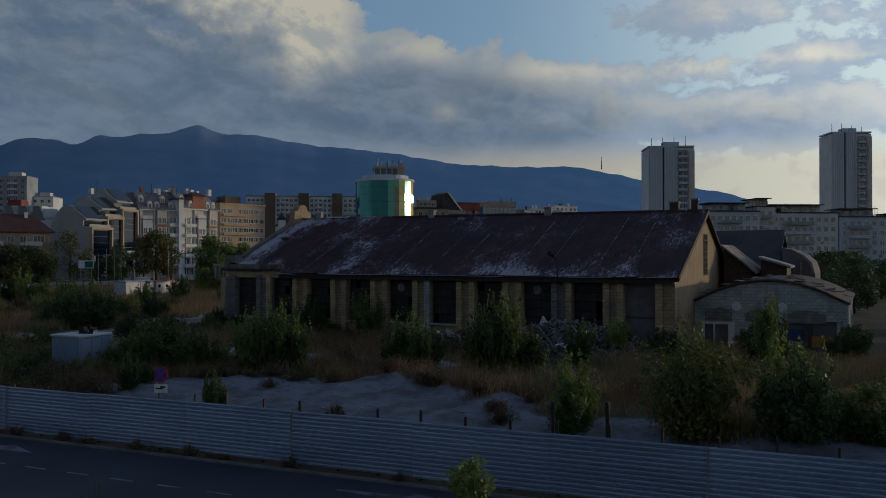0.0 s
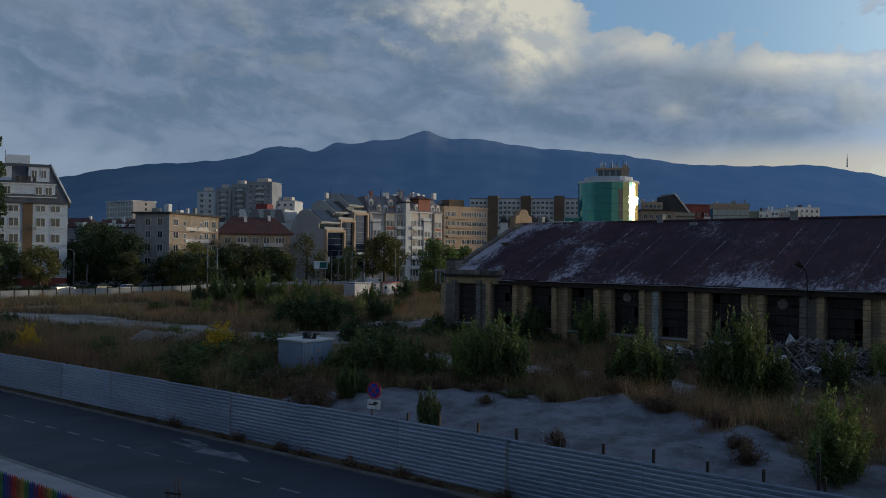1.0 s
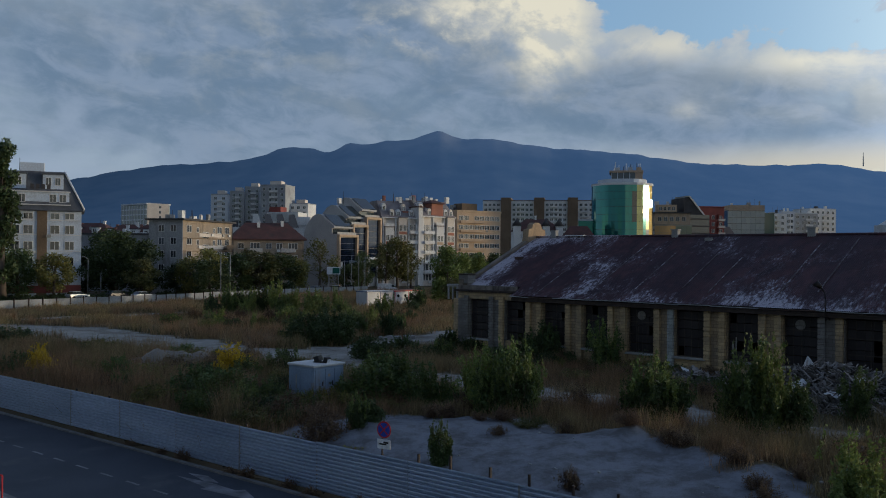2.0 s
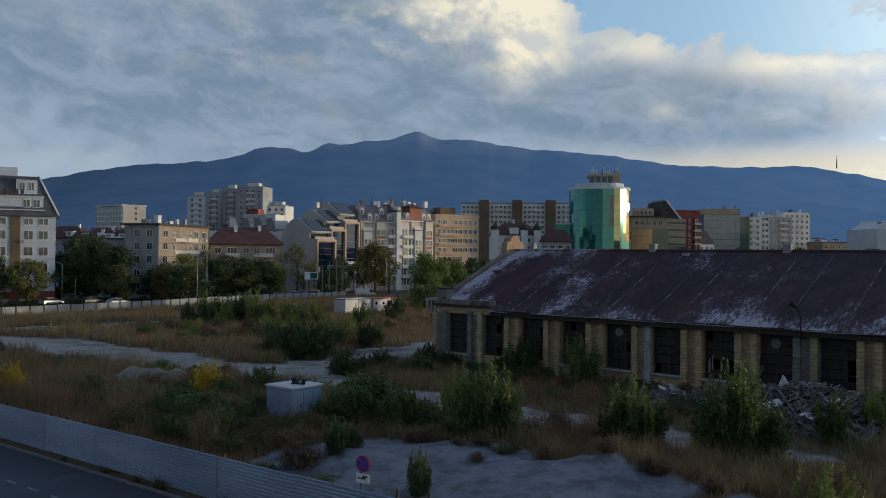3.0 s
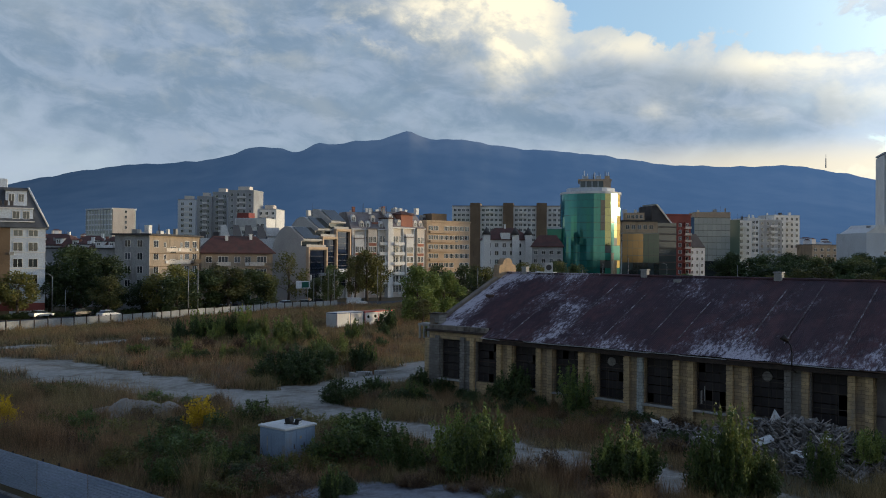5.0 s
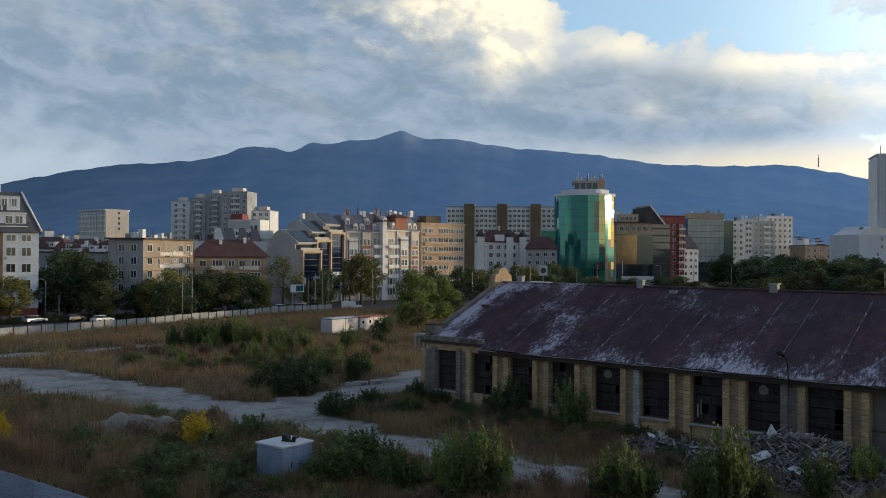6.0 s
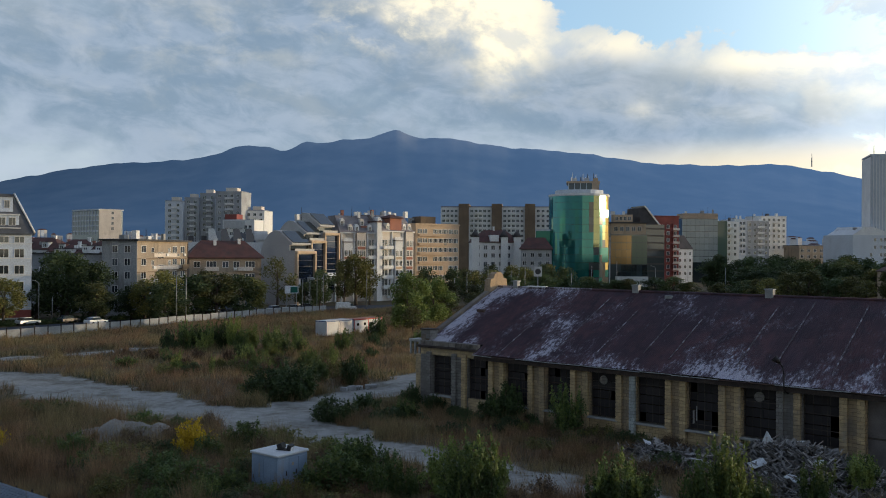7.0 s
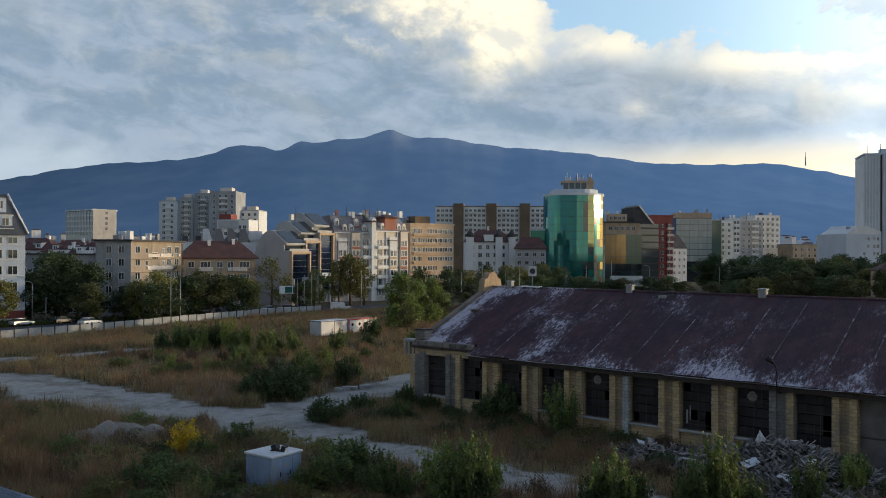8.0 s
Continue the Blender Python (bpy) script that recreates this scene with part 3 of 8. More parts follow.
    bmesh.ops.recalc_face_normals(bm, faces=bm.faces[:])


def smooth01(a, b, v):
    t = np.clip((v - a) / (b - a), 0, 1)
    return t * t * (3 - 2 * t)


# ---- plan: the street fence's line, a along it, d beyond it into the yard ----
F0, FA, FN = np.array([-0.8, 34.05]), np.array([0.7657, -0.6432]), np.array([0.6432, 0.7657])
FENCE_TURN = math.degrees(math.atan2(FA[1], FA[0]))


def street(a, d):
    return F0 + a * FA + d * FN


def yard_depth(x, y):
    return (x - F0[0]) * FN[0] + (y - F0[1]) * FN[1]


TRACKS = [
    [(-75, 104, 9), (-38, 95, 9), (-26, 85, 8), (-17, 76, 6.5), (-9.5, 72.5, 9)],
    [(-9, 73, 8), (-5, 82, 6), (2, 92.5, 5.5), (6, 100, 5)],
    [(-8, 71, 8), (-2.2, 63.2, 5), (2.0, 59.4, 4.6), (6.4, 55.2, 4.4), (11, 51.5, 4.2), (19, 44.5, 4)],
    [(-62, 104, 3), (-41, 116, 3), (-31.8, 124.4, 3), (-20, 134, 3)],
    [(*street(a, d), w) for a, d, w in ((-10, 6.0, 5), (-7, 6.8, 9.5), (-3, 6.9, 12), (4, 6.6, 11.5), (9, 5.4, 8.5), (14, 4.8, 8.5), (20, 4.4, 7.0), (28, 4.2, 6.0), (42, 3.4, 4.5))],
]
HEAPS = [(9.3, 42.0, 1.9, 0.75), (6.0, 40.0, 1.6, 0.3), (12.5, 36.5, 1.5, 0.45), (-2.6, 44.6, 2.2, 0.45), (3.0, 46.4, 2.6, 0.3), (11.8, 39.6, 1.4, 0.4)]


def track_share(x, y):
    """How much a place lies on the worn tracks: 1 on them, 0 in the weeds."""
    best = np.full(np.shape(x), -9.0)
    for line in TRACKS:
        for (x0, y0, w0), (x1, y1, w1) in zip(line, line[1:]):
            dx_, dy_ = x1 - x0, y1 - y0
            k = np.clip(((x - x0) * dx_ + (y - y0) * dy_) / (dx_ * dx_ + dy_ * dy_), 0, 1)
            far = np.hypot(x - x0 - k * dx_, y - y0 - k * dy_)
            best = np.maximum(best, (w0 + k * (w1 - w0)) / 2 - far)
    return smooth01(-0.9, 0.9, best + wobble(x, y) + 0.9 * np.sin(0.62 * x + 0.9 * np.sin(0.8 * y)) * np.sin(0.71 * y + 1.2))


def wobble(x, y):
    return 0.45 * np.sin(x * 0.9 + 1.7 * np.sin(y * 0.53)) + 0.4 * np.sin(y * 1.13 + 1.3 * np.sin(x * 0.71)) + 0.25 * np.sin(2.9 * x + 2.3 * y)


def ground_z(x, y):
    d = yard_depth(x, y)
    e = (x + 60.9) * 0.852 - (y - 145.1) * 0.524
    z = 0.8 * smooth01(0.5, 11, d) * smooth01(2, 28, e) - 0.06 * (1 - smooth01(-0.3, 0.6, d))
    yard = smooth01(1, 4, d) * smooth01(2, 10, e)
    z = z + yard * (0.07 * np.sin(0.31 * x + 0.8 * np.sin(0.23 * y)) + 0.05 * np.sin(0.47 * y + 0.3 * x))
    lot = smooth01(0.6, 2.5, d) * (1 - smooth01(12, 15, d))
    z = z + lot * (0.055 * np.sin(1.9 * x + 1.6 * np.sin(1.3 * y)) * np.sin(2.2 * y + np.sin(1.7 * x)) + 0.06 * np.sin(0.8 * x + 1.1 * y))
    for hx, hy, r, h in HEAPS:
        z = z + h * np.exp(-((x - hx) ** 2 + (y - hy) ** 2) / (r * r)) * (1 + 0.25 * np.sin(3 * x) * np.sin(2.6 * y))
    return z


def gz(x, y):
    return float(ground_z(np.float64(x), np.float64(y)))


# ---- ground: one sheet to the horizon ----
def ground_material():
    m = bpy.data.materials.new("yard_soil")
    m.use_nodes = True
    n, l = m.node_tree.nodes, m.node_tree.links
    b = n["Principled BSDF"]
    at = n.new("ShaderNodeAttribute")
    at.attribute_name = "worn"
    tc_ = n.new("ShaderNodeTexCoord")

    def nz(s, d=6.0, r=0.6):
        t = n.new("ShaderNodeTexNoise")
        l.new(tc_.outputs["Object"], t.inputs["Vector"])
        t.inputs["Scale"].default_value, t.inputs["Detail"].default_value, t.inputs["Roughness"].default_value = s, d, r
        return t.outputs["Fac"]

    def mixc(f, a, c):
        x = n.new("ShaderNodeMix")
        x.data_type = "RGBA"
        l.new(f, x.inputs["Factor"])
        for k, v in ((6, a), (7, c)):
            if isinstance(v, tuple):
                x.inputs[k].default_value = (*v, 1)
            else:
                l.new(v, x.inputs[k])
        return x.outputs[2]

    def rng(f, lo, hi):
        x = n.new("ShaderNodeMapRange")
        l.new(f, x.inputs[0])
        x.inputs[1].default_value, x.inputs[2].default_value = lo, hi
        return x.outputs[0]

    n1, n2, n3 = nz(0.16), nz(1.3), nz(9.0, 4.0)
    weeds = mixc(rng(n1, 0.4, 0.6), (0.12, 0.085, 0.052), (0.09, 0.08, 0.043))
    gravel = mixc(rng(n2, 0.38, 0.62), (0.315, 0.305, 0.28), (0.25, 0.24, 0.217))
    gravel = mixc(rng(nz(0.35, 8.0, 0.7), 0.48, 0.64), gravel, (0.15, 0.135, 0.11))
    gravel = mixc(rng(n3, 0.55, 0.75), gravel, (0.23, 0.215, 0.19))
    add = n.new("ShaderNodeMath")
    add.operation = "ADD"
    l.new(at.outputs["Fac"], add.inputs[0])
    sc = n.new("ShaderNodeMath")
    sc.operation = "MULTIPLY_ADD"
    l.new(n2, sc.inputs[0])
    sc.inputs[1].default_value, sc.inputs[2].default_value = 1.5, -0.75
    l.new(sc.outputs[0], add.inputs[1])
    ash = n.new("ShaderNodeAttribute")
    ash.attribute_name = "ash"
    gravel = mixc(ash.outputs["Fac"], gravel, mixc(rng(nz(0.8, 9.0, 0.7), 0.43, 0.6), (0.205, 0.215, 0.24), (0.12, 0.12, 0.127)))
    l.new(mixc(rng(add.outputs[0], 0.3, 0.7), weeds, gravel), b.inputs["Base Color"])
    b.inputs["Roughness"].default_value, b.inputs["Specular IOR Level"].default_value = 0.95, 0.15
    bp = n.new("ShaderNodeBump")
    bp.inputs["Strength"].default_value, bp.inputs["Distance"].default_value = 0.8, 0.12
    l.new(nz(2.4, 9.0, 0.72), bp.inputs["Height"]), l.new(bp.outputs[0], b.inputs["Normal"])
    return m


gx = np.concatenate([[-6000, -3000, -1500, -700, -350, -200, -140], np.arange(-100, -22, 1.1), np.arange(-22, 34, 0.6), np.arange(34, 76, 1.1), [90, 140, 250, 500, 1200, 3000, 6000]])
gy = np.concatenate([[-3000, -600, -150, -60], np.arange(-30, 22, 0.9), np.arange(22, 60, 0.6), np.arange(60, 240, 1.4), [260, 330, 450, 700, 1200, 2500, 6000]])
XX, YY = np.meshgrid(gx, gy)
ZZ, WW = ground_z(XX, YY), track_share(XX, YY)
gverts = np.stack([XX, YY, ZZ], -1).reshape(-1, 3)
gi = np.arange(len(gverts)).reshape(XX.shape)
gfaces = np.stack([gi[:-1, :-1], gi[:-1, 1:], gi[1:, 1:], gi[1:, :-1]], -1).reshape(-1, 4)
gme = raw_mesh("ground", gverts.tolist(), gfaces.tolist(), ground_material())
gme.attributes.new("worn", "FLOAT", "POINT").data.foreach_set("value", WW.reshape(-1).astype(np.float32))
ASH = smooth01(0, 1, yard_depth(XX, YY)) * (1 - smooth01(11, 15, yard_depth(XX, YY)))
gme.attributes.new("ash", "FLOAT", "POINT").data.foreach_set("value", ASH.reshape(-1).astype(np.float32))
gme.polygons.foreach_set("use_smooth", [True] * len(gme.polygons))
tagged(new("ground", gme), "weedy waste ground with pale worn gravel tracks", "ground", kind="structure")


def street_slab(name, a0, a1, d0, d1, z0, z1, mat, label, kind="structure", step=8.0):
    bm = bmesh.new()
    cuts = np.arange(a0, a1 + 0.01, step)
    for p, q in zip(cuts, cuts[1:]):
        vs = [bm.verts.new((*street(a, d), z)) for a, d, z in ((p, d0, z1), (q, d0, z1), (q, d1, z1), (p, d1, z1), (p, d0, z0), (q, d0, z0), (q, d1, z0), (p, d1, z0))]
        for idx in ((0, 1, 2, 3), (0, 4, 5, 1), (3, 2, 6, 7)):
            bm.faces.new([vs[i] for i in idx])
    return tagged(mesh_object(name, bm, mat), label, name, kind=kind)


street_slab("road", -160, 120, -7.9, -0.75, -0.3, 0.0, M["asphalt"], "dark asphalt street with worn lane marks")
street_slab("kerb", -160, 120, -0.75, -0.55, -0.3, 0.07, M["kerb"], "low grey concrete kerb along the sheet fence")
street_slab("kerb_near", -160, 120, -8.1, -7.9, -0.3, 0.12, M["kerb"], "grey concrete kerb along the pavement")
street_slab("pavement", -160, 120, -11.4, -8.1, -0.3, 0.11, M["paving"], "pale grey concrete pavement beside the street")


def mark(name, outline, label):
    bm = bmesh.new()
    top = [bm.verts.new((*street(a, d), 0.006)) for a, d in outline]
    bm.faces.new(top)
    bmesh.ops.recalc_face_normals(bm, faces=bm.faces[:])
    return tagged(mesh_object(name, bm, M["road_paint"]), label, "road marking", group="lane marks", kind="structure")


for k in range(-40, 31):
    a = 6.4 + k * 1.95
    mark("lane_dash", [(a, -3.9), (a + 0.95, -3.9), (a + 0.95, -3.78), (a, -3.78)], "worn white lane dash on the asphalt")
mark("lane_arrow", [(-10.4, -2.05), (-8.0, -2.35), (-8.0, -2.6), (-4.9, -2.25), (-6.6, -1.55), (-6.8, -1.85), (-8.4, -1.8)], "worn white direction arrow on the asphalt")
mark("lane_arrow", [(-10.4, -1.5), (-8.7, -1.85), (-8.2, -1.6), (-9.4, -1.25)], "worn white direction arrow on the asphalt")
for a0 in (8.0,):
    mark("lane_arrow", [(a0, -2.1), (a0 + 2.4, -2.3), (a0 + 2.4, -2.6), (a0 + 4.6, -2.0), (a0 + 2.4, -1.4), (a0 + 2.4, -1.8), (a0, -1.95)], "worn white direction arrow on the asphalt")


# ---- mountain: a long ridge with a blunt summit, distance haze put in as glow ----
RIDGE = [(-34, 6, 3.67), (-26, 5, 0.36), (-20, 5, 3.57), (-15, 4, 1.99), (-9.9, 0.75, 0.35), (-8.6, 0.9, 0.05), (-6.9, 0.8, -0.66), (-4.6, 0.8, -0.45), (-9, 4, 4.52), (-4.5, 3, 3.31), (0, 0.9, 0.71), (1.5, 4, 5.66), (7, 4, 3.06), (12, 4, 3.88), (17, 4, 2.37), (22, 4, 3.63), (23.8, 1.2, 0.11), (26.5, 3, 1.98), (32, 4, 3.02), (38, 5, 1.28), (46, 6, 0.91), (58, 8, 0.9), (-46, 8, 2.2)]


def mountain_material():
    m = bpy.data.materials.new("mountain_forest_haze")
    m.use_nodes = True
    n, l = m.node_tree.nodes, m.node_tree.links
    b = n["Principled BSDF"]
    tc_ = n.new("ShaderNodeTexCoord")
    t = n.new("ShaderNodeTexNoise")
    t.inputs["Scale"].default_value, t.inputs["Detail"].default_value = 0.006, 8.0
    # drawn out down the slope, as gullies and spurs are
    mp = n.new("ShaderNodeMapping")
    mp.inputs["Scale"].default_value = (1.0, 0.55, 1.0)
    l.new(tc_.outputs["Object"], mp.inputs[0]), l.new(mp.outputs[0], t.inputs["Vector"])
    r = n.new("ShaderNodeValToRGB")
    r.color_ramp.elements[0].position, r.color_ramp.elements[1].position = 0.38, 0.68
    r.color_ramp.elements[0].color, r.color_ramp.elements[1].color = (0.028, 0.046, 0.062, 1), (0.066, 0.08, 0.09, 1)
    l.new(t.outputs["Fac"], r.inputs[0])
    # bare pale rock above the tree line
    hz = n.new("ShaderNodeSeparateXYZ")
    l.new(tc_.outputs["Object"], hz.inputs[0])
    rock = n.new("ShaderNodeMapRange")
    l.new(hz.outputs[2], rock.inputs[0])
    for k, v in enumerate((430, 540, 0.0, 1.0)):
        rock.inputs[k + 1].default_value = v
    rm = n.new("ShaderNodeMath")
    rm.operation = "MULTIPLY"
    l.new(rock.outputs[0], rm.inputs[0]), l.new(t.outputs["Fac"], rm.inputs[1])
    mx = n.new("ShaderNodeMix")
    mx.data_type = "RGBA"
    l.new(rm.outputs[0], mx.inputs["Factor"]), l.new(r.outputs[0], mx.inputs[6])
    mx.inputs[7].default_value = (0.2, 0.2, 0.19, 1)
    l.new(mx.outputs[2], b.inputs["Base Color"])
    b.inputs["Roughness"].default_value, b.inputs["Specular IOR Level"].default_value = 1.0, 0.0
    # blue distance haze, put in as a glow of the slope itself
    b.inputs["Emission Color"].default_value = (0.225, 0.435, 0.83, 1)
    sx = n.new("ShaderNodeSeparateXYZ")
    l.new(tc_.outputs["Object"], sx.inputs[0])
    haze_glow = n.new("ShaderNodeMapRange")
    l.new(sx.outputs[0], haze_glow.inputs[0])
    # the glow grows towards the bright west
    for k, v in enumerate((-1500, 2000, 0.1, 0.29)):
        haze_glow.inputs[k + 1].default_value = v
    l.new(haze_glow.outputs[0], b.inputs["Emission Strength"])
    return m


m_az = np.radians(np.linspace(-62, 72, 400))
m_r = np.concatenate([np.linspace(1700, 3900, 34), [3960, 4000, 4060, 4300, 4700]])
AZ, RR = np.meshgrid(m_az, m_r)
deg = np.degrees(AZ)
upper = np.clip((RR - 3000) / 1000, 0, 1) ** 1.5
crest = sum(h * np.exp(-0.5 * ((deg - c) / s) ** 2) * (upper if s < 1.3 else 1.0) for c, s, h in RIDGE)
crest = crest + 0.035 * np.sin(deg * 2.1 + 1.3 * np.sin(deg * 0.9)) + 0.02 * np.sin(deg * 5.3)
climb = np.clip((RR - 1700) / 2300, 0, 1)
climb = np.where(RR > 4000, 1 - (RR - 4000) / 1500, climb ** 1.15)
spur = np.array([[noise.fractal(Vector((a * 9, r * 0.0016, 3.3)), 0.8, 2.1, 5) for a in m_az] for r in m_r])
HH = 10 + RR * np.tan(np.radians(crest)) * np.clip(climb * (1 + 0.025 * spur * np.clip((4000 - RR) / 700, 0, 1) * (climb < 0.999)), -0.01, 1.02)
HH = np.where(RR <= 1701, -5, HH)
mverts = np.stack([RR * np.sin(AZ), RR * np.cos(AZ), HH], -1).reshape(-1, 3)
mi = np.arange(len(mverts)).reshape(RR.shape)
mfaces = np.stack([mi[:-1, :-1], mi[:-1, 1:], mi[1:, 1:], mi[1:, :-1]], -1).reshape(-1, 4)
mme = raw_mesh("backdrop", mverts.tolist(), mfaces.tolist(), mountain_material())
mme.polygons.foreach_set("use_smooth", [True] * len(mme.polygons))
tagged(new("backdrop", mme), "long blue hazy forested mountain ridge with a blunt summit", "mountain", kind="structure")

mast = thing("transmitter_mast", pose(1760, 3540, 405), "slim concrete transmitter mast on the mountain ridge", "mast")
bm = bmesh.new()
rod(bm, (0, 0, -14), (0, 0, 24), 2.6, 2.0, 10)
part("shaft", bm, M["concrete"], mast)
bm = bmesh.new()
rod(bm, (0, 0, 24), (0, 0, 42), 1.2, 0.8, 8)
part("antenna", bm, M["concrete"], mast)


# ---- the derelict engine shed ----
SHED = pose(2.57, 78.64, 0, 0, 0, math.degrees(math.atan2(-16.2, 17.7)))
shed = thing("warehouse", SHED, "derelict yellow-brick engine shed with a rusty sheet roof and empty windows", "warehouse")
S0, S1, DEPTH, RIDGE_N, RIDGE_Z, EAVE_Z = -0.2, 38.7, 22.6, 11.3, 10.82, 5.78
PITCH, W0, WW_ = 3.80, 1.1, 2.18
BASE_Z, SILL_Z, HEAD_Z, TOP_Z = 0.3, 2.05, 5.36, 5.95
rng_ = random.Random(5)

# front wall: piers between the openings, spandrels below, a head band above
openings = [(W0 + PITCH * i, W0 + PITCH * i + WW_, SILL_Z) for i in range(9)] + [(35.25, 37.35, BASE_Z)]
edges = [S0] + [v for o in openings for v in o[:2]] + [S1]
for i in range(0, len(edges), 2):
    a, b = edges[i], edges[i + 1]
    # strips set back between the pilasters take the darker brick
    part("wall_pier", bx(a, b, 0.0, 0.55, BASE_Z, HEAD_Z), M["grey_plaster"] if i in (0, 2, 16) else M["darker_brick"], shed)
for a, b, z in openings:
    if z > BASE_Z:
        part("spandrel", bx(a, b, 0.05, 0.55, BASE_Z, SILL_Z), M["yellow_brick"], shed)
part("wall_head", bx(S0, S1, 0.0, 0.55, HEAD_Z, TOP_Z), M["yellow_brick"], shed)
part("cornice", bevelled(bx(S0 - 0.25, 5.9, -0.28, 0.6, 5.95, 6.14)), M["soot_and_shade"], shed, "dark sooty cornice board")
part("fascia", bx(S0, 5.8, -0.02, 0.5, 6.14, 6.5), M["stained_plaster"], shed, "plaster fascia streaked with soot")
# ochre strip added in place of the corner pier's lit side
part("corner_pilaster", bevelled(bx(S0 - 0.62, S0 - 0.004, 0.06, 0.55, BASE_Z, 5.3), 0.03), M["yellow_brick"], shed)
part("eave_beam", bx(5.9, S1, -0.5, -0.02, 5.36, 5.52), M["soot_and_shade"], shed, "dark eave beam painted as the shade line under the roof")

# rusticated pilasters flank each opening: courses with recessed joints
def pilaster_mesh(width, depth):
    bm = bmesh.new()
    n = 16
    h = (HEAD_Z + 0.25 - BASE_Z) / n
    prof = [(0.02, 0.0)]
    for k in range(n):
        z, j = k * h, 0.006 * ((k * 7) % 3 - 1)
        prof += [(-depth - j, z + 0.02), (-depth - j, z + h - 0.035), (-depth + 0.07, z + h - 0.035), (-depth + 0.07, z + h + 0.0)]
    prof += [(0.02, n * h)]
    prism(bm, prof, 0, width, axis="x")
    return bm


pil = {}
for key, mat in (("yellow", "yellow_brick"), ("grey", "grey_plaster"), ("pale", "white_wash")):
    bm = pilaster_mesh(0.44, 0.24)
    me = bpy.data.meshes.new("pilaster_" + key)
    bm.to_mesh(me)
    bm.free()
    me.materials.append(M[mat])
    pil[key] = me
for i, (a, b, z) in enumerate(openings):
    for side in (0, 1):
        s = a - 0.5 if side == 0 else b + 0.06
        if s < S0 or s + 0.44 > S1:
            continue
        key = "grey" if i == 0 or (i == 7 and side == 1) else ("pale" if i == 5 and side == 0 else "yellow")
        share("pilaster", pil[key], shed, pose(s, 0, BASE_Z))
for i, (a, b, z) in enumerate(openings[:9]):
    if i != 1:
        part("sill", bevelled(bx(a - 0.18, b + 0.18, -0.24, 0.3, SILL_Z - 0.16, SILL_Z)), M["concrete"], shed, "pale concrete window sill")
# iron window frames, broken in places
for i, (a, b, z) in enumerate(openings[:9]):
    w = new("window")
    w.parent = shed
    w.matrix_basis = pose(a, 0.3, SILL_Z)
    w["label"] = "rusty iron window frame with missing panes"
    H = HEAD_Z - SILL_Z
    bm = bmesh.new()
    for x in (0.0, WW_ - 0.06):
        box(bm, x, x + 0.06, 0, 0.06, 0, H)
    for zz in (0.0, H - 0.06):
        box(bm, 0.06, WW_ - 0.06, 0, 0.06, zz, zz + 0.06)
    part("frame", bm, M["old_frame"], w)
    bars = {0: (0.33, 0.66), 1: (0.5,), 2: (0.62, 0.3), 3: (0.2, 0.62), 4: (0.66,), 5: (0.8,), 6: (0.1,), 7: (0.7,), 8: (0.3, 0.6)}[i]
    for f in bars:
        part("glazing_bar", bx(0.06, WW_ - 0.06, 0.01, 0.05, H * f, H * f + 0.05), M["rust"] if i in (1, 3) else M["old_frame"], w)
    for f in ((0.66,) if i in (3, 8) else (0.33, 0.66) if i in (2, 4) else (0.5,)):
        part("glazing_bar", bx(WW_ * f - 0.025, WW_ * f + 0.025, 0.012, 0.048, 0.06, H * (0.62 if i in (2, 3, 4) else 0.95)), M["old_frame"], w)
    # opaque near-black panes stand for the shaded hall behind the bars
    for k in range(4):
        for j in range(5):
            if rng_.random() < 0.95:
                part("pane", bx(0.08 + k * 0.51, 0.56 + k * 0.51, 0.03, 0.036, 0.08 + j * 0.63, 0.66 + j * 0.63), M["hall_shade_pane"], w)
    for k in range(1, 4):
        part("glazing_bar", bx(0.05 + k * 0.51, 0.075 + k * 0.51, 0.014, 0.046, 0.06, H - 0.06), M["old_frame"], w)
    if i in (4, 7):
        bm = bmesh.new()
        rod(bm, (1.0, -0.02, H - 0.62), (1.0, 0.04, H - 0.62), 0.33, 0.33, 20)
        part("fan_cover", bm, M["grey_plaster"], w, "round pale fan cover")
    if i in (2, 7, 6):
        part("hanging_rag", bx(1.2, 1.26, 0.0, 0.02, H * 0.35, H * 0.75), M["black"], w)
    if i == 6:
        for x in (0.3, 0.5, 0.25):
            part("broken_slat", bx(x, x + 0.07, 0.0, 0.03, 0.1 + x, 0.9 + x * 1.4), M["concrete"], w)
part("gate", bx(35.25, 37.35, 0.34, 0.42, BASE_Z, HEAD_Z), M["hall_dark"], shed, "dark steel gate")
part("gate_bar", bx(35.25, 37.35, 0.30, 0.34, 2.9, 3.02), M["old_frame"], shed)

# gables and rear wall; the far gable rises over the roof as a stepped parapet
def slope_z(n):
    return EAVE_Z + (RIDGE_Z - EAVE_Z) * ((n + 0.55) / (RIDGE_N + 0.55) if n <= RIDGE_N else (DEPTH + 0.55 - n) / (DEPTH + 0.55 - RIDGE_N))


bm = bmesh.new()
low = 0.12
prism(bm, [(0.56, BASE_Z), (DEPTH, BASE_Z), (DEPTH, slope_z(DEPTH) - low), (RIDGE_N, RIDGE_Z - low), (0.56, slope_z(0.56) - low)], S1 - 0.55, S1, axis="x")
part("gable_wall", bm, M["tan_plaster"], shed, "tan plastered gable")
# dark sheet on the closed wall stands for the opening's shade
g = part("gable_opening", bx(S1 - 0.02, S1 + 0.03, 11.0, 12.5, 5.7, 9.0), M["hall_dark"], shed)
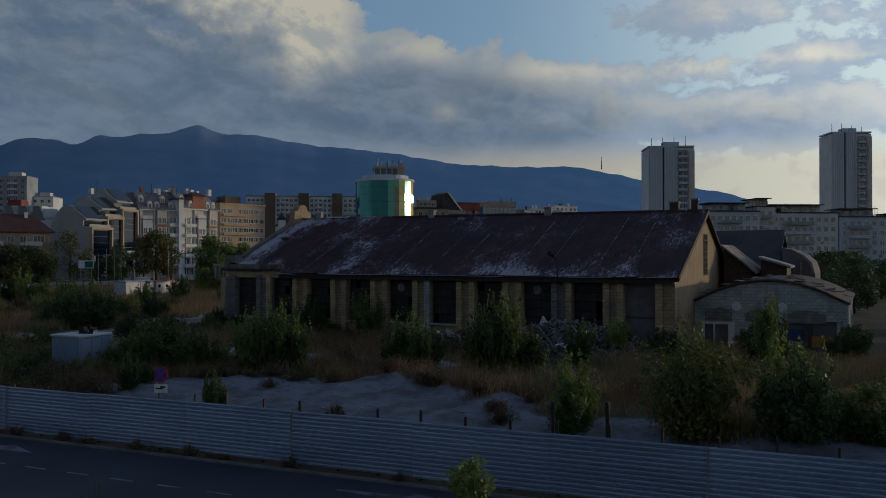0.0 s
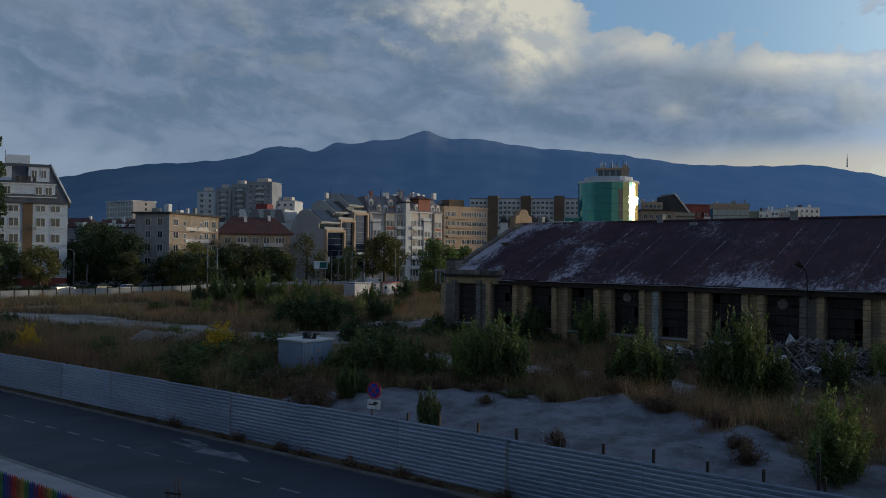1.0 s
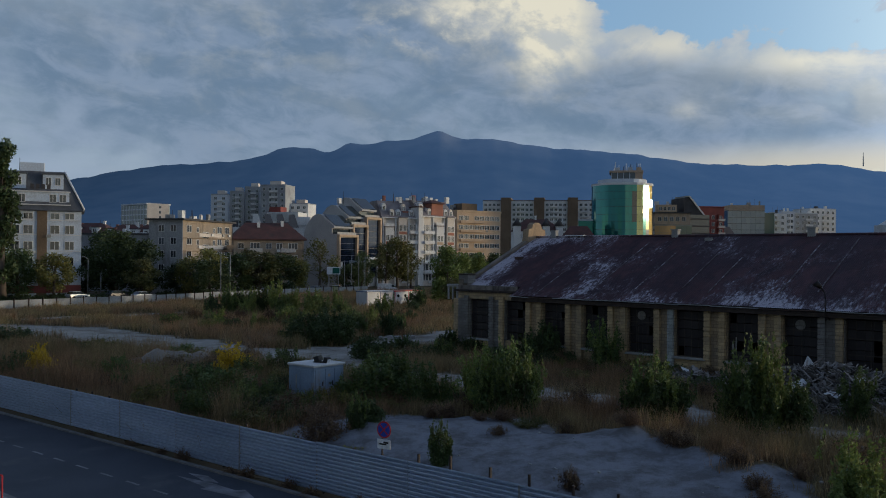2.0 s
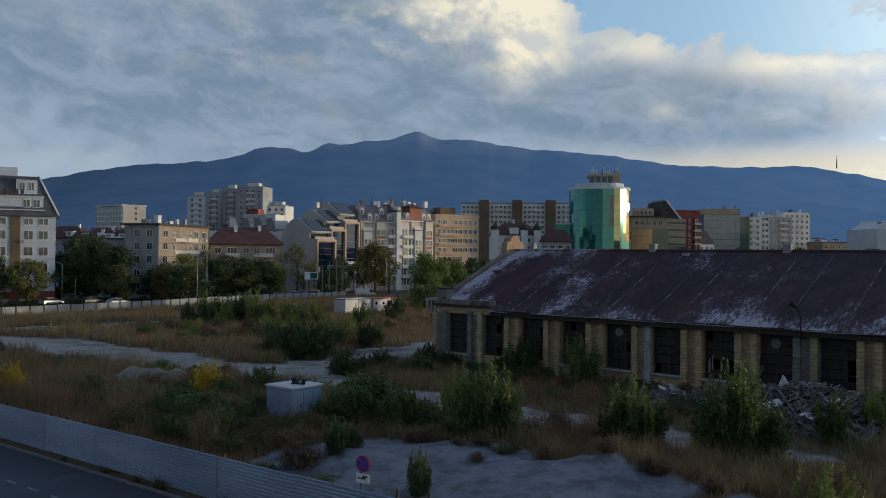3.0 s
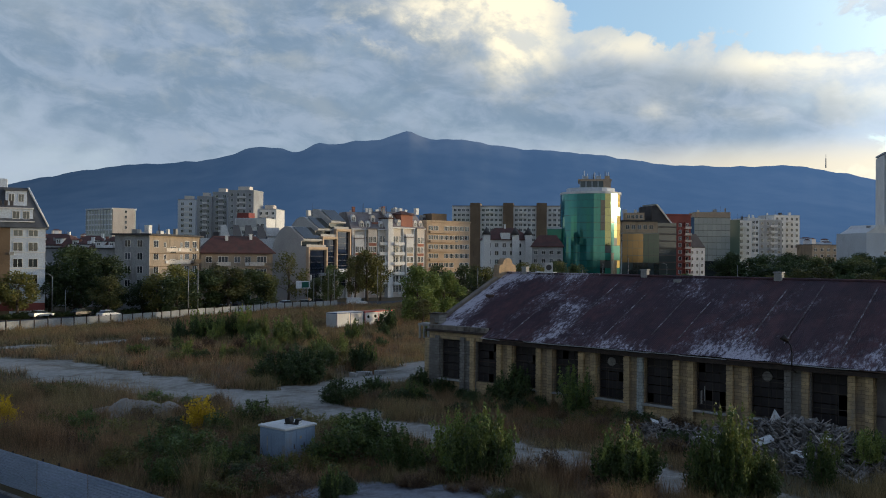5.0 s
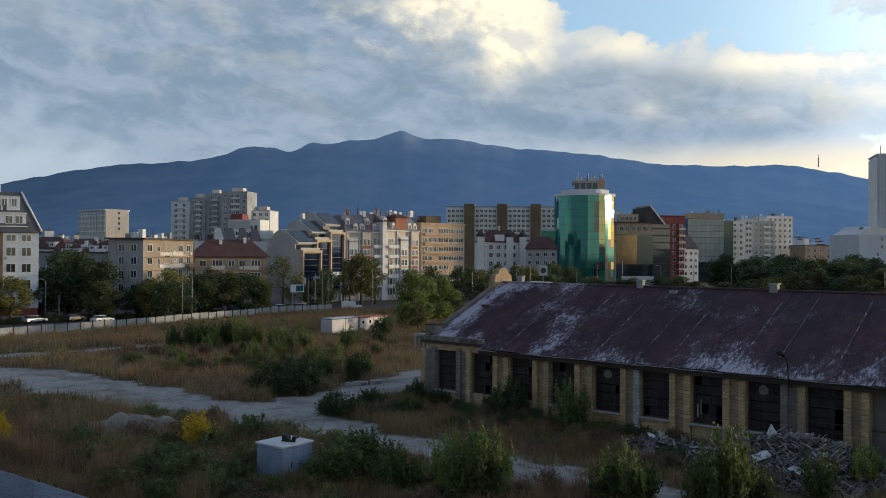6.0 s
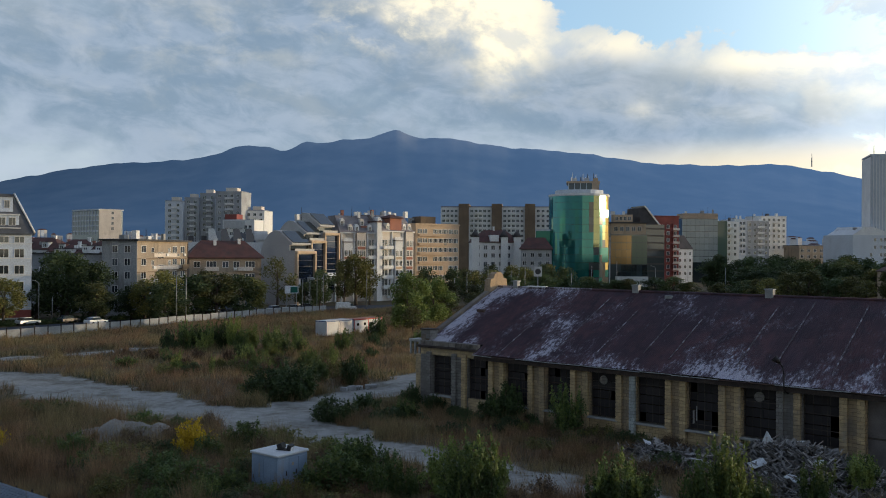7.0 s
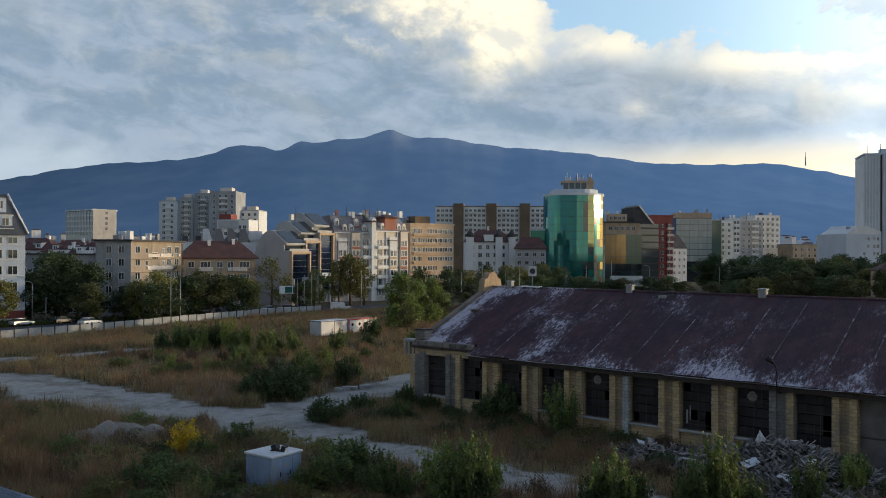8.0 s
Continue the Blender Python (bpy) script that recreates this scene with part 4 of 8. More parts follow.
for k in range(5):
    part("gable_lattice", bx(S1 + 0.03, S1 + 0.07, 11.0 + k * 0.36, 11.06 + k * 0.36, 5.7, 9.0), M["old_frame"], shed)
for k in range(8):
    part("gable_lattice", bx(S1 + 0.03, S1 + 0.075, 11.0, 12.5, 5.75 + k * 0.45, 5.81 + k * 0.45), M["old_frame"], shed)
bm = bmesh.new()
rise = 0.28
prism(bm, [(0.56, BASE_Z), (DEPTH, BASE_Z), (DEPTH, slope_z(DEPTH) + rise), (RIDGE_N, RIDGE_Z + rise), (1.6, slope_z(1.6) + rise), (1.5, 7.0), (0.56, 7.0)], S0 - 0.4, S0 + 0.06, axis="x")
part("parapet_gable", bm, M["parapet_grey"], shed, "weathered grey-brown parapet gable")
bm = bmesh.new()
prism(bm, [(RIDGE_N - 1.5, slope_z(RIDGE_N - 1.5) + 0.2), (RIDGE_N + 1.5, slope_z(RIDGE_N + 1.5) + 0.2), (RIDGE_N + 1.3, RIDGE_Z + 0.75), (RIDGE_N + 0.8, RIDGE_Z + 0.85), (RIDGE_N + 0.65, RIDGE_Z + 1.22), (RIDGE_N + 0.3, RIDGE_Z + 1.42),
           (RIDGE_N - 0.3, RIDGE_Z + 1.42), (RIDGE_N - 0.65, RIDGE_Z + 1.22), (RIDGE_N - 0.8, RIDGE_Z + 0.85), (RIDGE_N - 1.3, RIDGE_Z + 0.75)], S0 - 0.5, S0 + 0.16, axis="x")
part("gable_crown", bm, M["tan_plaster"], shed, "tan plastered stepped crown")
part("corner_block", bevelled(bx(S0 - 0.5, S0 + 0.55, 0.6, 1.6, 6.6, 7.35)), M["grey_plaster"], shed)
part("corner_coping", bx(S0 - 0.56, S0 + 0.61, 0.54, 1.66, 7.35, 7.45), M["soot_and_shade"], shed)
part("rear_wall", bx(S0, S1, DEPTH - 0.5, DEPTH, BASE_Z, EAVE_Z), M["yellow_brick"], shed)
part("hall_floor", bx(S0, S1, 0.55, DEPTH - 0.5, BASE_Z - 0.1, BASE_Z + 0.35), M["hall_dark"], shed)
# dark sheets added inside so the hall reads shaded through the openings
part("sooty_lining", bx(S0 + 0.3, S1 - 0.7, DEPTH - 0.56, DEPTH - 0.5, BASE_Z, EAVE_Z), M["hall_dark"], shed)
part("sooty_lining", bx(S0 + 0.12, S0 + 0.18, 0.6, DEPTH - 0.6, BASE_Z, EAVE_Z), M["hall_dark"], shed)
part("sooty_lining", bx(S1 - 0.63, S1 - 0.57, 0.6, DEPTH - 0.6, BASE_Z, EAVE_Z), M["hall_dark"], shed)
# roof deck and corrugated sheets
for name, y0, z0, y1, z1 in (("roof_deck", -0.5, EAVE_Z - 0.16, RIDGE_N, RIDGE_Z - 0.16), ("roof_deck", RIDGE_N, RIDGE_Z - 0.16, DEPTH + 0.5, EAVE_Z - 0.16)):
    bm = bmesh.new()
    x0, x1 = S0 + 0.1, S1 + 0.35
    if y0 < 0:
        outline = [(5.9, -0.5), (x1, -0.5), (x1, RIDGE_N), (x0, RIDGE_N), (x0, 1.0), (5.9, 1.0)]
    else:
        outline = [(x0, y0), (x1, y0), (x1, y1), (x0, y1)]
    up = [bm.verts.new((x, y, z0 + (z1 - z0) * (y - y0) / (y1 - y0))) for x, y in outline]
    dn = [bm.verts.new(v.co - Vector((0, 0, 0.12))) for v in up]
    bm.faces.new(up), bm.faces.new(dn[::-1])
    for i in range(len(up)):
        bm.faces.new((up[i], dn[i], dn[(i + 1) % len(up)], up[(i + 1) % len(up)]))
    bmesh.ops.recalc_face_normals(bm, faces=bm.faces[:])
    # the deck's near-black edge is painted shade below the roof sheets
    part(name, bm, M["soot_and_shade"], shed)


def sheet_mesh(width, length, waves):
    bm = bmesh.new()
    n = waves * 4
    rows = []
    for y in (0.0, length):
        rows.append([bm.verts.new((width * i / n, y, 0.022 * math.sin(2 * math.pi * i / 4.0))) for i in range(n + 1)])
    for i in range(n):
        bm.faces.new((rows[0][i], rows[0][i + 1], rows[1][i + 1], rows[1][i])).smooth = True
    me = bpy.data.meshes.new("roof_sheet")
    bm.to_mesh(me)
    bm.free()
    me.materials.append(M["roof_sheet"])
    return me


slope = math.hypot(RIDGE_N + 0.55, RIDGE_Z - EAVE_Z)
tilt = math.degrees(math.atan2(RIDGE_Z - EAVE_Z, RIDGE_N + 0.55))
ROWS, COLS = 4, 33
cw, rl = (S1 + 0.3 - S0 - 0.1) / COLS, slope / ROWS
sheet = sheet_mesh(cw * 1.03, rl * 1.05, 9)
for r in range(ROWS):
    for c in range(COLS):
        s = S0 + 0.1 + c * cw
        if r == 0 and s < 5.6:
            continue
        d = r * rl + rng_.uniform(-0.05, 0.05)
        y, z = -0.58 + d * math.cos(radians(tilt)), EAVE_Z + d * math.sin(radians(tilt)) + 0.03 - 0.008 * r
        share("roof_sheet", sheet, shed, pose(s, y, z, tilt + rng_.uniform(-0.25, 0.25), rng_.uniform(-0.35, 0.35), rng_.uniform(-0.2, 0.2)))
for s in (8.1, 12.7, 16.2, 19.8, 22.0, 26.9, 29.3, 33.0, 35.4):
    d0 = rng_.uniform(0.0, 0.2) * slope
    part("lap_seam", bx(-0.05, 0.05, 0, (slope - d0) * rng_.uniform(0.55, 0.97), -0.01, 0.012, m=pose(s, -0.58 + d0 * math.cos(radians(tilt)), EAVE_Z + d0 * math.sin(radians(tilt)) + 0.065, tilt)), M["seam_worn"], shed)
half = sheet_mesh(cw * 1.03, rl * 0.52, 9)
for c in range(5):
    s = S0 + 0.1 + c * cw
    d = rl * 0.5
    share("roof_sheet", half, shed, pose(s, -0.58 + d * math.cos(radians(tilt)), EAVE_Z + d * math.sin(radians(tilt)) + 0.04, tilt))
part("roof_rear", bx(0, S1 - S0 + 0.2, 0, slope, 0, 0.05, m=pose(S0 + 0.1, RIDGE_N, RIDGE_Z, -tilt)), M["roof_sheet"], shed)
bm = bmesh.new()
rod(bm, (S0 + 0.1, RIDGE_N, RIDGE_Z + 0.02), (S1 + 0.35, RIDGE_N, RIDGE_Z + 0.02), 0.13, 0.13, 8)
part("ridge_cap", bm, M["roof_sheet"], shed)
s = 5.8
while s < S1 + 0.2:
    # the gutter hangs in bent and broken lengths
    e_ = min(s + rng_.uniform(1.6, 3.4), S1 + 0.3)
    sag, back = rng_.uniform(-0.07, 0.02), rng_.uniform(-0.04, 0.03)
    part("gutter", bx(0, e_ - s - 0.02, -0.1, 0.0, -0.05, 0.0, m=pose(s, -0.6 + back, EAVE_Z + sag * 0.6, rng_.uniform(-14, 10), math.degrees(math.atan2(rng_.uniform(-0.05, 0.05), e_ - s)), 0)), M["galvanised"] if rng_.random() < 0.7 else M["rust"], shed)
    s = e_
part("verge_board", bx(0, slope, -0.04, 0.04, -0.2, 0.1, m=pose(S1 + 0.36, -0.55, EAVE_Z, 0, 0, 90) @ pose(0, 0, 0, 0, -tilt, 0)), M["rust"], shed)
for s, h, w in ((2.0, 0.55, 0.5), (14.4, 0.5, 0.55), (25.7, 0.5, 0.6), (36.4, 0.7, 0.7), (38.0, 0.9, 0.5)):
    v = part("roof_vent", bevelled(bx(s - w / 2, s + w / 2, RIDGE_N - w / 2, RIDGE_N + w / 2, RIDGE_Z - 0.2, RIDGE_Z + h)), M["concrete"] if s < 30 else M["rust"], shed)
    part("vent_cap", bx(s - w * 0.6, s + w * 0.6, RIDGE_N - w * 0.6, RIDGE_N + w * 0.6, RIDGE_Z + h, RIDGE_Z + h + 0.1), M["concrete"], v)
for s, n_, w in ((1.2, 6.2, 0.35), (17.5, 10.2, 0.3)):
    part("roof_patch", bx(s, s + w * 2, n_, n_ + w, slope_z(n_) + 0.05, slope_z(n_) + 0.3), M["rust"] if s < 5 else M["concrete"], shed)
part("ridge_sheet", bx(3.2, 5.2, RIDGE_N - 0.25, RIDGE_N + 0.3, RIDGE_Z + 0.14, RIDGE_Z + 0.24, m=pose(0, 0, 0, 0, 0.6, 0)), M["trim_white"], shed, "loose pale ridge sheet")
# small balcony stub at the far corner
part("corner_ledge", bx(S0 - 1.7, S0 - 0.45, 0.4, 1.6, 6.3, 6.5), M["concrete"], shed)
for k in range(3):
    part("corner_post", bx(S0 - 1.65 + k * 0.5, S0 - 1.5 + k * 0.5, 0.45, 0.6, 5.2, 6.3), M["concrete"], shed)

lamp = thing("wall_lamp", SHED @ pose(30.6, -0.14, 5.2), "dark swan-neck lamp rising over the shed's eave", "lamp")
bm = bmesh.new()
pts = [(0, 0.1, 0), (0, -0.66, 0.35), (0, -0.68, 1.3), (-0.05, -0.72, 1.75), (-0.25, -0.8, 2.05)]
for p, q in zip(pts, pts[1:]):
    rod(bm, p, q, 0.045, 0.045, 8)
part("arm", bm, M["dark_steel"], lamp)
bm = bmesh.new()
rod(bm, (-0.2, -0.8, 2.0), (-0.55, -0.86, 2.32), 0.10, 0.24, 12)
part("lamp_head", bm, M["dark_steel"], lamp)

# ---- arched workshop beside it ----
shop = thing("workshop", SHED @ pose(38.75, 6.9, 0), "whitewashed brick workshop with an arched front and bricked-up windows", "workshop")
AL, spring, crown = 10.4, 3.75, 5.35


def arch_z(x):
    return spring + (crown - spring) * (1 - ((x - AL / 2) / (AL / 2)) ** 2)


def face_with_arch(x0, x1, z0, y0, y1, steps=8, cut=None):
    bm = bmesh.new()
    xs = [x0 + (x1 - x0) * i / steps for i in range(steps + 1)]
    prism(bm, [(x0, z0), (x1, z0)] + [(x, arch_z(x)) for x in reversed(xs)], y0, y1)
    return bm


cols = [(0.0, 0.55, 0.2), (0.55, 2.85, 2.3), (2.85, 6.2, 0.2), (6.2, 9.7, 2.6), (9.7, AL, 0.2)]
for a, b, z in cols:
    part("front_wall", face_with_arch(a, b, z, 0, 0.45), M["white_wash"], shop)
for a, b in ((0.75, 2.7), (3.6, 5.6), (6.4, 9.0)):
    bm = bmesh.new()
    mid = (a + b) / 2
    out = [(a, 2.45), (b, 2.45)] + [(b - (b - a) * k / 8, 3.05 + 0.32 * math.sin(math.pi * k / 8)) for k in range(9)]
    prism(bm, out, -0.03, 0.06)
    part("blind_arch", bm, M["grey_plaster"], shop)
    bm = bmesh.new()
    for k in range(12):
        x = a - 0.1 + (b - a + 0.2) * k / 12
        z = 3.12 + 0.34 * math.sin(math.pi * (k + 0.5) / 12)
        box(bm, x, x + (b - a + 0.2) / 12 - 0.02, -0.08, 0.03, z, z + 0.14)
    part("arch_band", bm, M["white_wash"], shop)
part("blind_window", bx(3.6, 5.6, -0.02, 0.05, 0.9, 2.45), M["white_wash"], shop)
for x in (3.0, 6.15):
    bm = bmesh.new()
    rod(bm, (x, -0.1, 3.55), (x, 0.02, 3.55), 0.33, 0.33, 24)
    part("round_plate", bm, M["trim_white"], shop, "round white plate")
# solid dark slab fills the window in place of a shaded room
part("window_frame", bx(0.55, 2.85, 0.12, 0.2, 0.4, 2.3), M["hall_dark"], shop)
for a, b in ((0.55, 0.72), (1.35, 1.45), (2.4, 2.85)):
    part("window_jamb", bx(a, b, -0.03, 0.12, 0.4, 2.3), M["trim_white"], shop)
part("window_lintel", bx(0.5, 2.9, -0.04, 0.1, 2.2, 2.36), M["trim_white"], shop)
part("door", bx(6.25, 7.5, 0.14, 0.2, 0.3, 2.0), M["blue_paint"], shop, "blue sheet door")
part("door_panel", bx(8.05, 9.65, 0.13, 0.2, 0.3, 1.55), material("ochre_board", (0.42, 0.25, 0.05), None, 2, 15, 0.8), shop, "ochre board")
# dark slab across the doorway stands for the shade inside
part("dark_hall", bx(6.2, 9.7, 0.3, 0.44, 0.3, 2.6), M["hall_dark"], shop)
part("door_post", bx(7.85, 8.05, 0.0, 0.3, 0.3, 2.6), M["old_frame"], shop)
part("side_wall", bx(AL - 0.45, AL, 0.45, 17, 0.2, spring), M["grey_plaster"], shop)
part("side_wall", bx(0, 0.3, 0.45, 17, 0.2, spring), M["grey_plaster"], shop)
part("rear_wall", bx(0, AL, 17, 17.4, 0.2, spring + 0.6), M["grey_plaster"], shop)
bm = bmesh.new()
xs = [-0.15 + (AL + 0.3) * i / 14 for i in range(15)]
top = [(x, arch_z(min(max(x, 0), AL)) + 0.06) for x in xs]
prism(bm, top + [(x, z + 0.16) for x, z in reversed(top)], -0.2, 17.4)
part("roof", bm, M["rust"], shop, "sagging rusty sheet roof")
for k in range(26):
    x, y = rng_.uniform(0.4, AL - 0.4), rng_.uniform(0.2, 9)
    m_ = pose(x, y, arch_z(x) + 0.25, rng_.uniform(-12, 12), rng_.uniform(-12, 12), rng_.uniform(0, 180))
    part("loose_sheet", bx(-0.7, 0.7, -0.3, 0.3, -0.015, 0.015, m=m_), [M["rust"], M["roof_tile"], M["roof_dark"], M["rust"], M["roof_worn"]][k % 5], shop)
bm = bmesh.new()
rod(bm, (AL + 0.06, -0.06, 0.3), (AL + 0.06, -0.06, 3.6), 0.07, 0.07, 8)
part("downpipe", bm, M["trim_white"], shop, "white downpipe")


def gabled_shed(name, m, w, depth, eave, ridge, wall, roof, label, cap=None):
    t = thing(name, m, label, "shed")
    bm = bmesh.new()
    prism(bm, [(0, 0.2), (w, 0.2), (w, eave), (w / 2, ridge), (0, eave)], 0, depth)
    part("wall", bm, wall, t)
    for sgn in (0, 1):
        bm = bmesh.new()
        a, b = ((-0.4, eave - 0.25), (w / 2, ridge + 0.1)) if sgn == 0 else ((w / 2, ridge + 0.1), (w + 0.4, eave - 0.25))
        prism(bm, [a, b, (b[0], b[1] + 0.18), (a[0], a[1] + 0.18)], -0.35, depth + 0.3)
        part("roof", bm, roof, t)
    part("gable_window", bx(w * 0.42, w * 0.58, -0.03, 0.05, eave + 0.2, eave + 1.6), M["hall_dark"], t)
    return t


gabled_shed("rear_shed", SHED @ pose(42.6, 26, 0, 0, 0, 90), 12, 22, 5.6, 9.5, M["tan_plaster"], M["roof_dark"], "long dark-roofed shed with a tan gable behind the workshop")


def lean_to(name, m, w, d, z_left, z_right, wall, roof, label):
    t = thing(name, m, label, "shed")
    bm = bmesh.new()
    prism(bm, [(0, 0.2), (w, 0.2), (w, z_right), (0, z_left)], 0, d)
    part("wall", bm, wall, t)
    bm = bmesh.new()
    prism(bm, [(-0.2, z_left + 0.02), (w + 0.35, z_right - 0.1), (w + 0.35, z_right + 0.08), (-0.2, z_left + 0.2)], -0.3, d + 0.2)
    part("roof", bm, roof, t)
    return t


lean_to("lean_to_shed", SHED @ pose(39.2, 18, 0), 2.3, 7, 8.0, 5.8, M["rust"], M["roof_worn"], "narrow shed with a steep worn pale sheet roof")
lean_to("brick_annex", SHED @ pose(42.0, 20, 0), 2.1, 4, 7.0, 6.3, M["rust"], M["concrete"], "dark annex with a pale sloping roof")
t = thing("barrel_shed", SHED @ pose(43.0, 28, 0), "dark shed with a half-fallen curved roof", "shed")
bm = bmesh.new()
prism(bm, [(0, 0.2), (2.9, 0.2), (2.9, 5.6), (2.6, 6.6), (1.9, 7.3), (0.9, 7.8), (0, 8.0)], 0, 9)
part("wall", bm, M["hall_dark"], t)
bm = bmesh.new()
prism(bm, [(2.9, 5.6), (2.65, 6.6), (1.95, 7.3), (1.75, 7.15), (2.45, 6.5), (2.7, 5.6)], -0.25, 0)
part("roof_edge", bm, M["concrete"], t, "pale curved roof edge")
for x in (0.7, 1.6):
    part("prop", bx(x, x + 0.14, -0.2, -0.06, 0.2, 6.6), M["timber"], t)


# ---- the town beyond the yard ----
def frame_of(p0, p1, z=0.0):
    return pose(p0[0], p0[1], z, 0, 0, math.degrees(math.atan2(p1[1] - p0[1], p1[0] - p0[0]))), math.hypot(p1[0] - p0[0], p1[1] - p0[1])


WINDOWS = {}


def window_mesh(w, h, bars=1, frame_mat="trim_white", pane_mat="pane"):
    """One casement: a proud frame with set-back panes, all of one piece."""
    key = (round(w, 2), round(h, 2), bars, frame_mat, pane_mat)
    if key in WINDOWS:
        return WINDOWS[key]
    f, bm = min(0.09, w * 0.12), bmesh.new()
    xs = [0, f]
    for k in range(1, bars + 1):
        c = w * k / (bars + 1)
        xs += [c - f / 2, c + f / 2]
    xs += [w - f, w]
    zs = [0, f, h - f, h]
    grid = [[bm.verts.new((x, -0.07, z)) for z in zs] for x in xs]
    for i in range(len(xs) - 1):
        for j in range(3):
            c = (grid[i][j], grid[i + 1][j], grid[i + 1][j + 1], grid[i][j + 1])
            if j == 1 and i % 2 == 1:
                back = [bm.verts.new((v.co.x, -0.015, v.co.z)) for v in c]
                bm.faces.new(back).material_index = 1
                for q in range(4):
                    bm.faces.new((c[q], c[(q + 1) % 4], back[(q + 1) % 4], back[q]))
            else:
                bm.faces.new(c)
    ring = [grid[i][0] for i in range(len(xs))] + [grid[-1][j] for j in range(1, 4)] + [grid[i][3] for i in range(len(xs) - 2, -1, -1)] + [grid[0][j] for j in (2, 1)]
    rear = [bm.verts.new((v.co.x, 0.01, v.co.z)) for v in ring]
    for q in range(len(ring)):
        r = (q + 1) % len(ring)
        bm.faces.new((ring[r], ring[q], rear[q], rear[r]))
    me = bpy.data.meshes.new("window")
    bm.to_mesh(me)
    bm.free()
    me.materials.append(M[frame_mat]), me.materials.append(M[pane_mat])
    WINDOWS[key] = me
    return me


def window_rows(parent, xs, zs, w, h, side="front", W=0.0, bars=1, skip=0.0, seed=0, frame_mat="trim_white", pane_mat="pane", y0=0.0, shift=0.0):
    r = random.Random(seed)
    me = window_mesh(w, h, bars, frame_mat, pane_mat)
    for z in zs:
        for x in xs:
            if r.random() < skip:
                continue
            if side == "front":
                m = pose(x - w / 2, y0, z)
            elif side == "right":
                m = pose(W, x - w / 2, z, 0, 0, 90)
            else:
                m = pose(shift, x + w / 2, z, 0, 0, -90)
            share("window", me, parent, m)


def spread(a, b, n):
    return [a + (b - a) * (i + 0.5) / n for i in range(n)]


def flat_roof(t, W, D, H, mat, lip=0.35, over=0.3):
    part("roof_slab", bx(-over, W + over, -over, D + over, H, H + lip), mat, t)


def hip_roof(t, W, D, H, rise, mat, over=0.5, inset=None):
    bm = bmesh.new()
    i = min(W, D) / 2 if inset is None else inset
    a, b, c, d = -over, W + over, -over, D + over
    base = [bm.verts.new(p) for p in ((a, c, H), (b, c, H), (b, d, H), (a, d, H))]
    soffit = [bm.verts.new((v.co.x, v.co.y, H - 0.25)) for v in base]
    r0, r1 = bm.verts.new((a + i, (c + d) / 2, H + rise)), bm.verts.new((b - i, (c + d) / 2, H + rise))
    bm.faces.new((base[0], base[1], r1, r0)), bm.faces.new((base[1], base[2], r1))
    bm.faces.new((base[2], base[3], r0, r1)), bm.faces.new((base[3], base[0], r0)), bm.faces.new(soffit[::-1])
    for q in range(4):
        bm.faces.new((soffit[q], soffit[(q + 1) % 4], base[(q + 1) % 4], base[q]))
    return part("roof", bm, mat, t)


def balcony(t, x, z, w, mat, d=1.1, y0=0.0, h=1.0):
    bm = bmesh.new()
    prism(bm, [(y0, z), (y0 - d, z), (y0 - d, z + h), (y0 - d + 0.12, z + h), (y0 - d + 0.12, z + 0.14), (y0, z + 0.14)], x - w / 2, x + w / 2, axis="x")
    return part("balcony", bm, mat, t)


def wall_units(t, W, zs, n, seed, y0=0.0):
    """Small grey cooling units hung under the windows."""
    r = random.Random(seed)
    for k in range(n):
        x, z = r.uniform(0.6, W - 1.4), r.choice(zs)
        part("cooling_unit", bx(x, x + 0.85, y0 - 0.35, y0, z - 0.7, z - 0.12), M["wall_white"] if r.random() < 0.6 else M["concrete"], t)


def clutter(t, W, D, H, n, seed, mats=("concrete", "roof_dark", "wall_white")):
    r = random.Random(seed)
    for k in range(n):
        x, y, s = r.uniform(0.5, W - 1.5), r.uniform(0.5, max(D - 1.5, 1)), r.uniform(0.6, 1.8)
        part("roof_box", bx(x, x + s, y, y + s * 0.8, H, H + r.uniform(0.7, 2.0)), M[r.choice(mats)], t)
    for k in range(n // 2 + 1):
        x, y = r.uniform(0.5, W - 0.5), r.uniform(0.5, max(D - 0.5, 1))
        bm = bmesh.new()
        rod(bm, (x, y, H), (x, y, H + r.uniform(2, 3.6)), 0.07, 0.04, 5)
        part("aerial", bm, M["dark_steel"], t)


def chimney(t, x, y, z, h, w=0.7, mat="wall_white"):
    bm = bmesh.new()
    prism(bm, [(x - w / 2, z), (x + w / 2, z), (x + w / 2, z + h - 0.2), (x + w * 0.65, z + h - 0.2), (x + w * 0.65, z + h), (x - w * 0.65, z + h), (x - w * 0.65, z + h - 0.2), (x - w / 2, z + h - 0.2)], y - w / 2, y + w / 2)
    part("chimney", bm, M[mat], t)


def block(name, label, p0, p1, depth, h, wall, category="building", z=-1.0):
    m, W = frame_of(p0, p1)
    t = thing(name, m, label, category)
    part("wall", bx(0, W, 0, depth, z, h), M[wall], t)
    return t, W


def arc_plan(r, a0, a1, n, cx=0.0, cy=0.0, sy=1.0):
    return [(cx + r * math.sin(radians(a0 + (a1 - a0) * i / n)), cy - sy * r * math.cos(radians(a0 + (a1 - a0) * i / n))) for i in range(n + 1)]


def solid(plan, z0, z1):
    bm = bmesh.new()
    lo = [bm.verts.new((x, y, z0)) for x, y in plan]
    hi = [bm.verts.new((x, y, z1)) for x, y in plan]
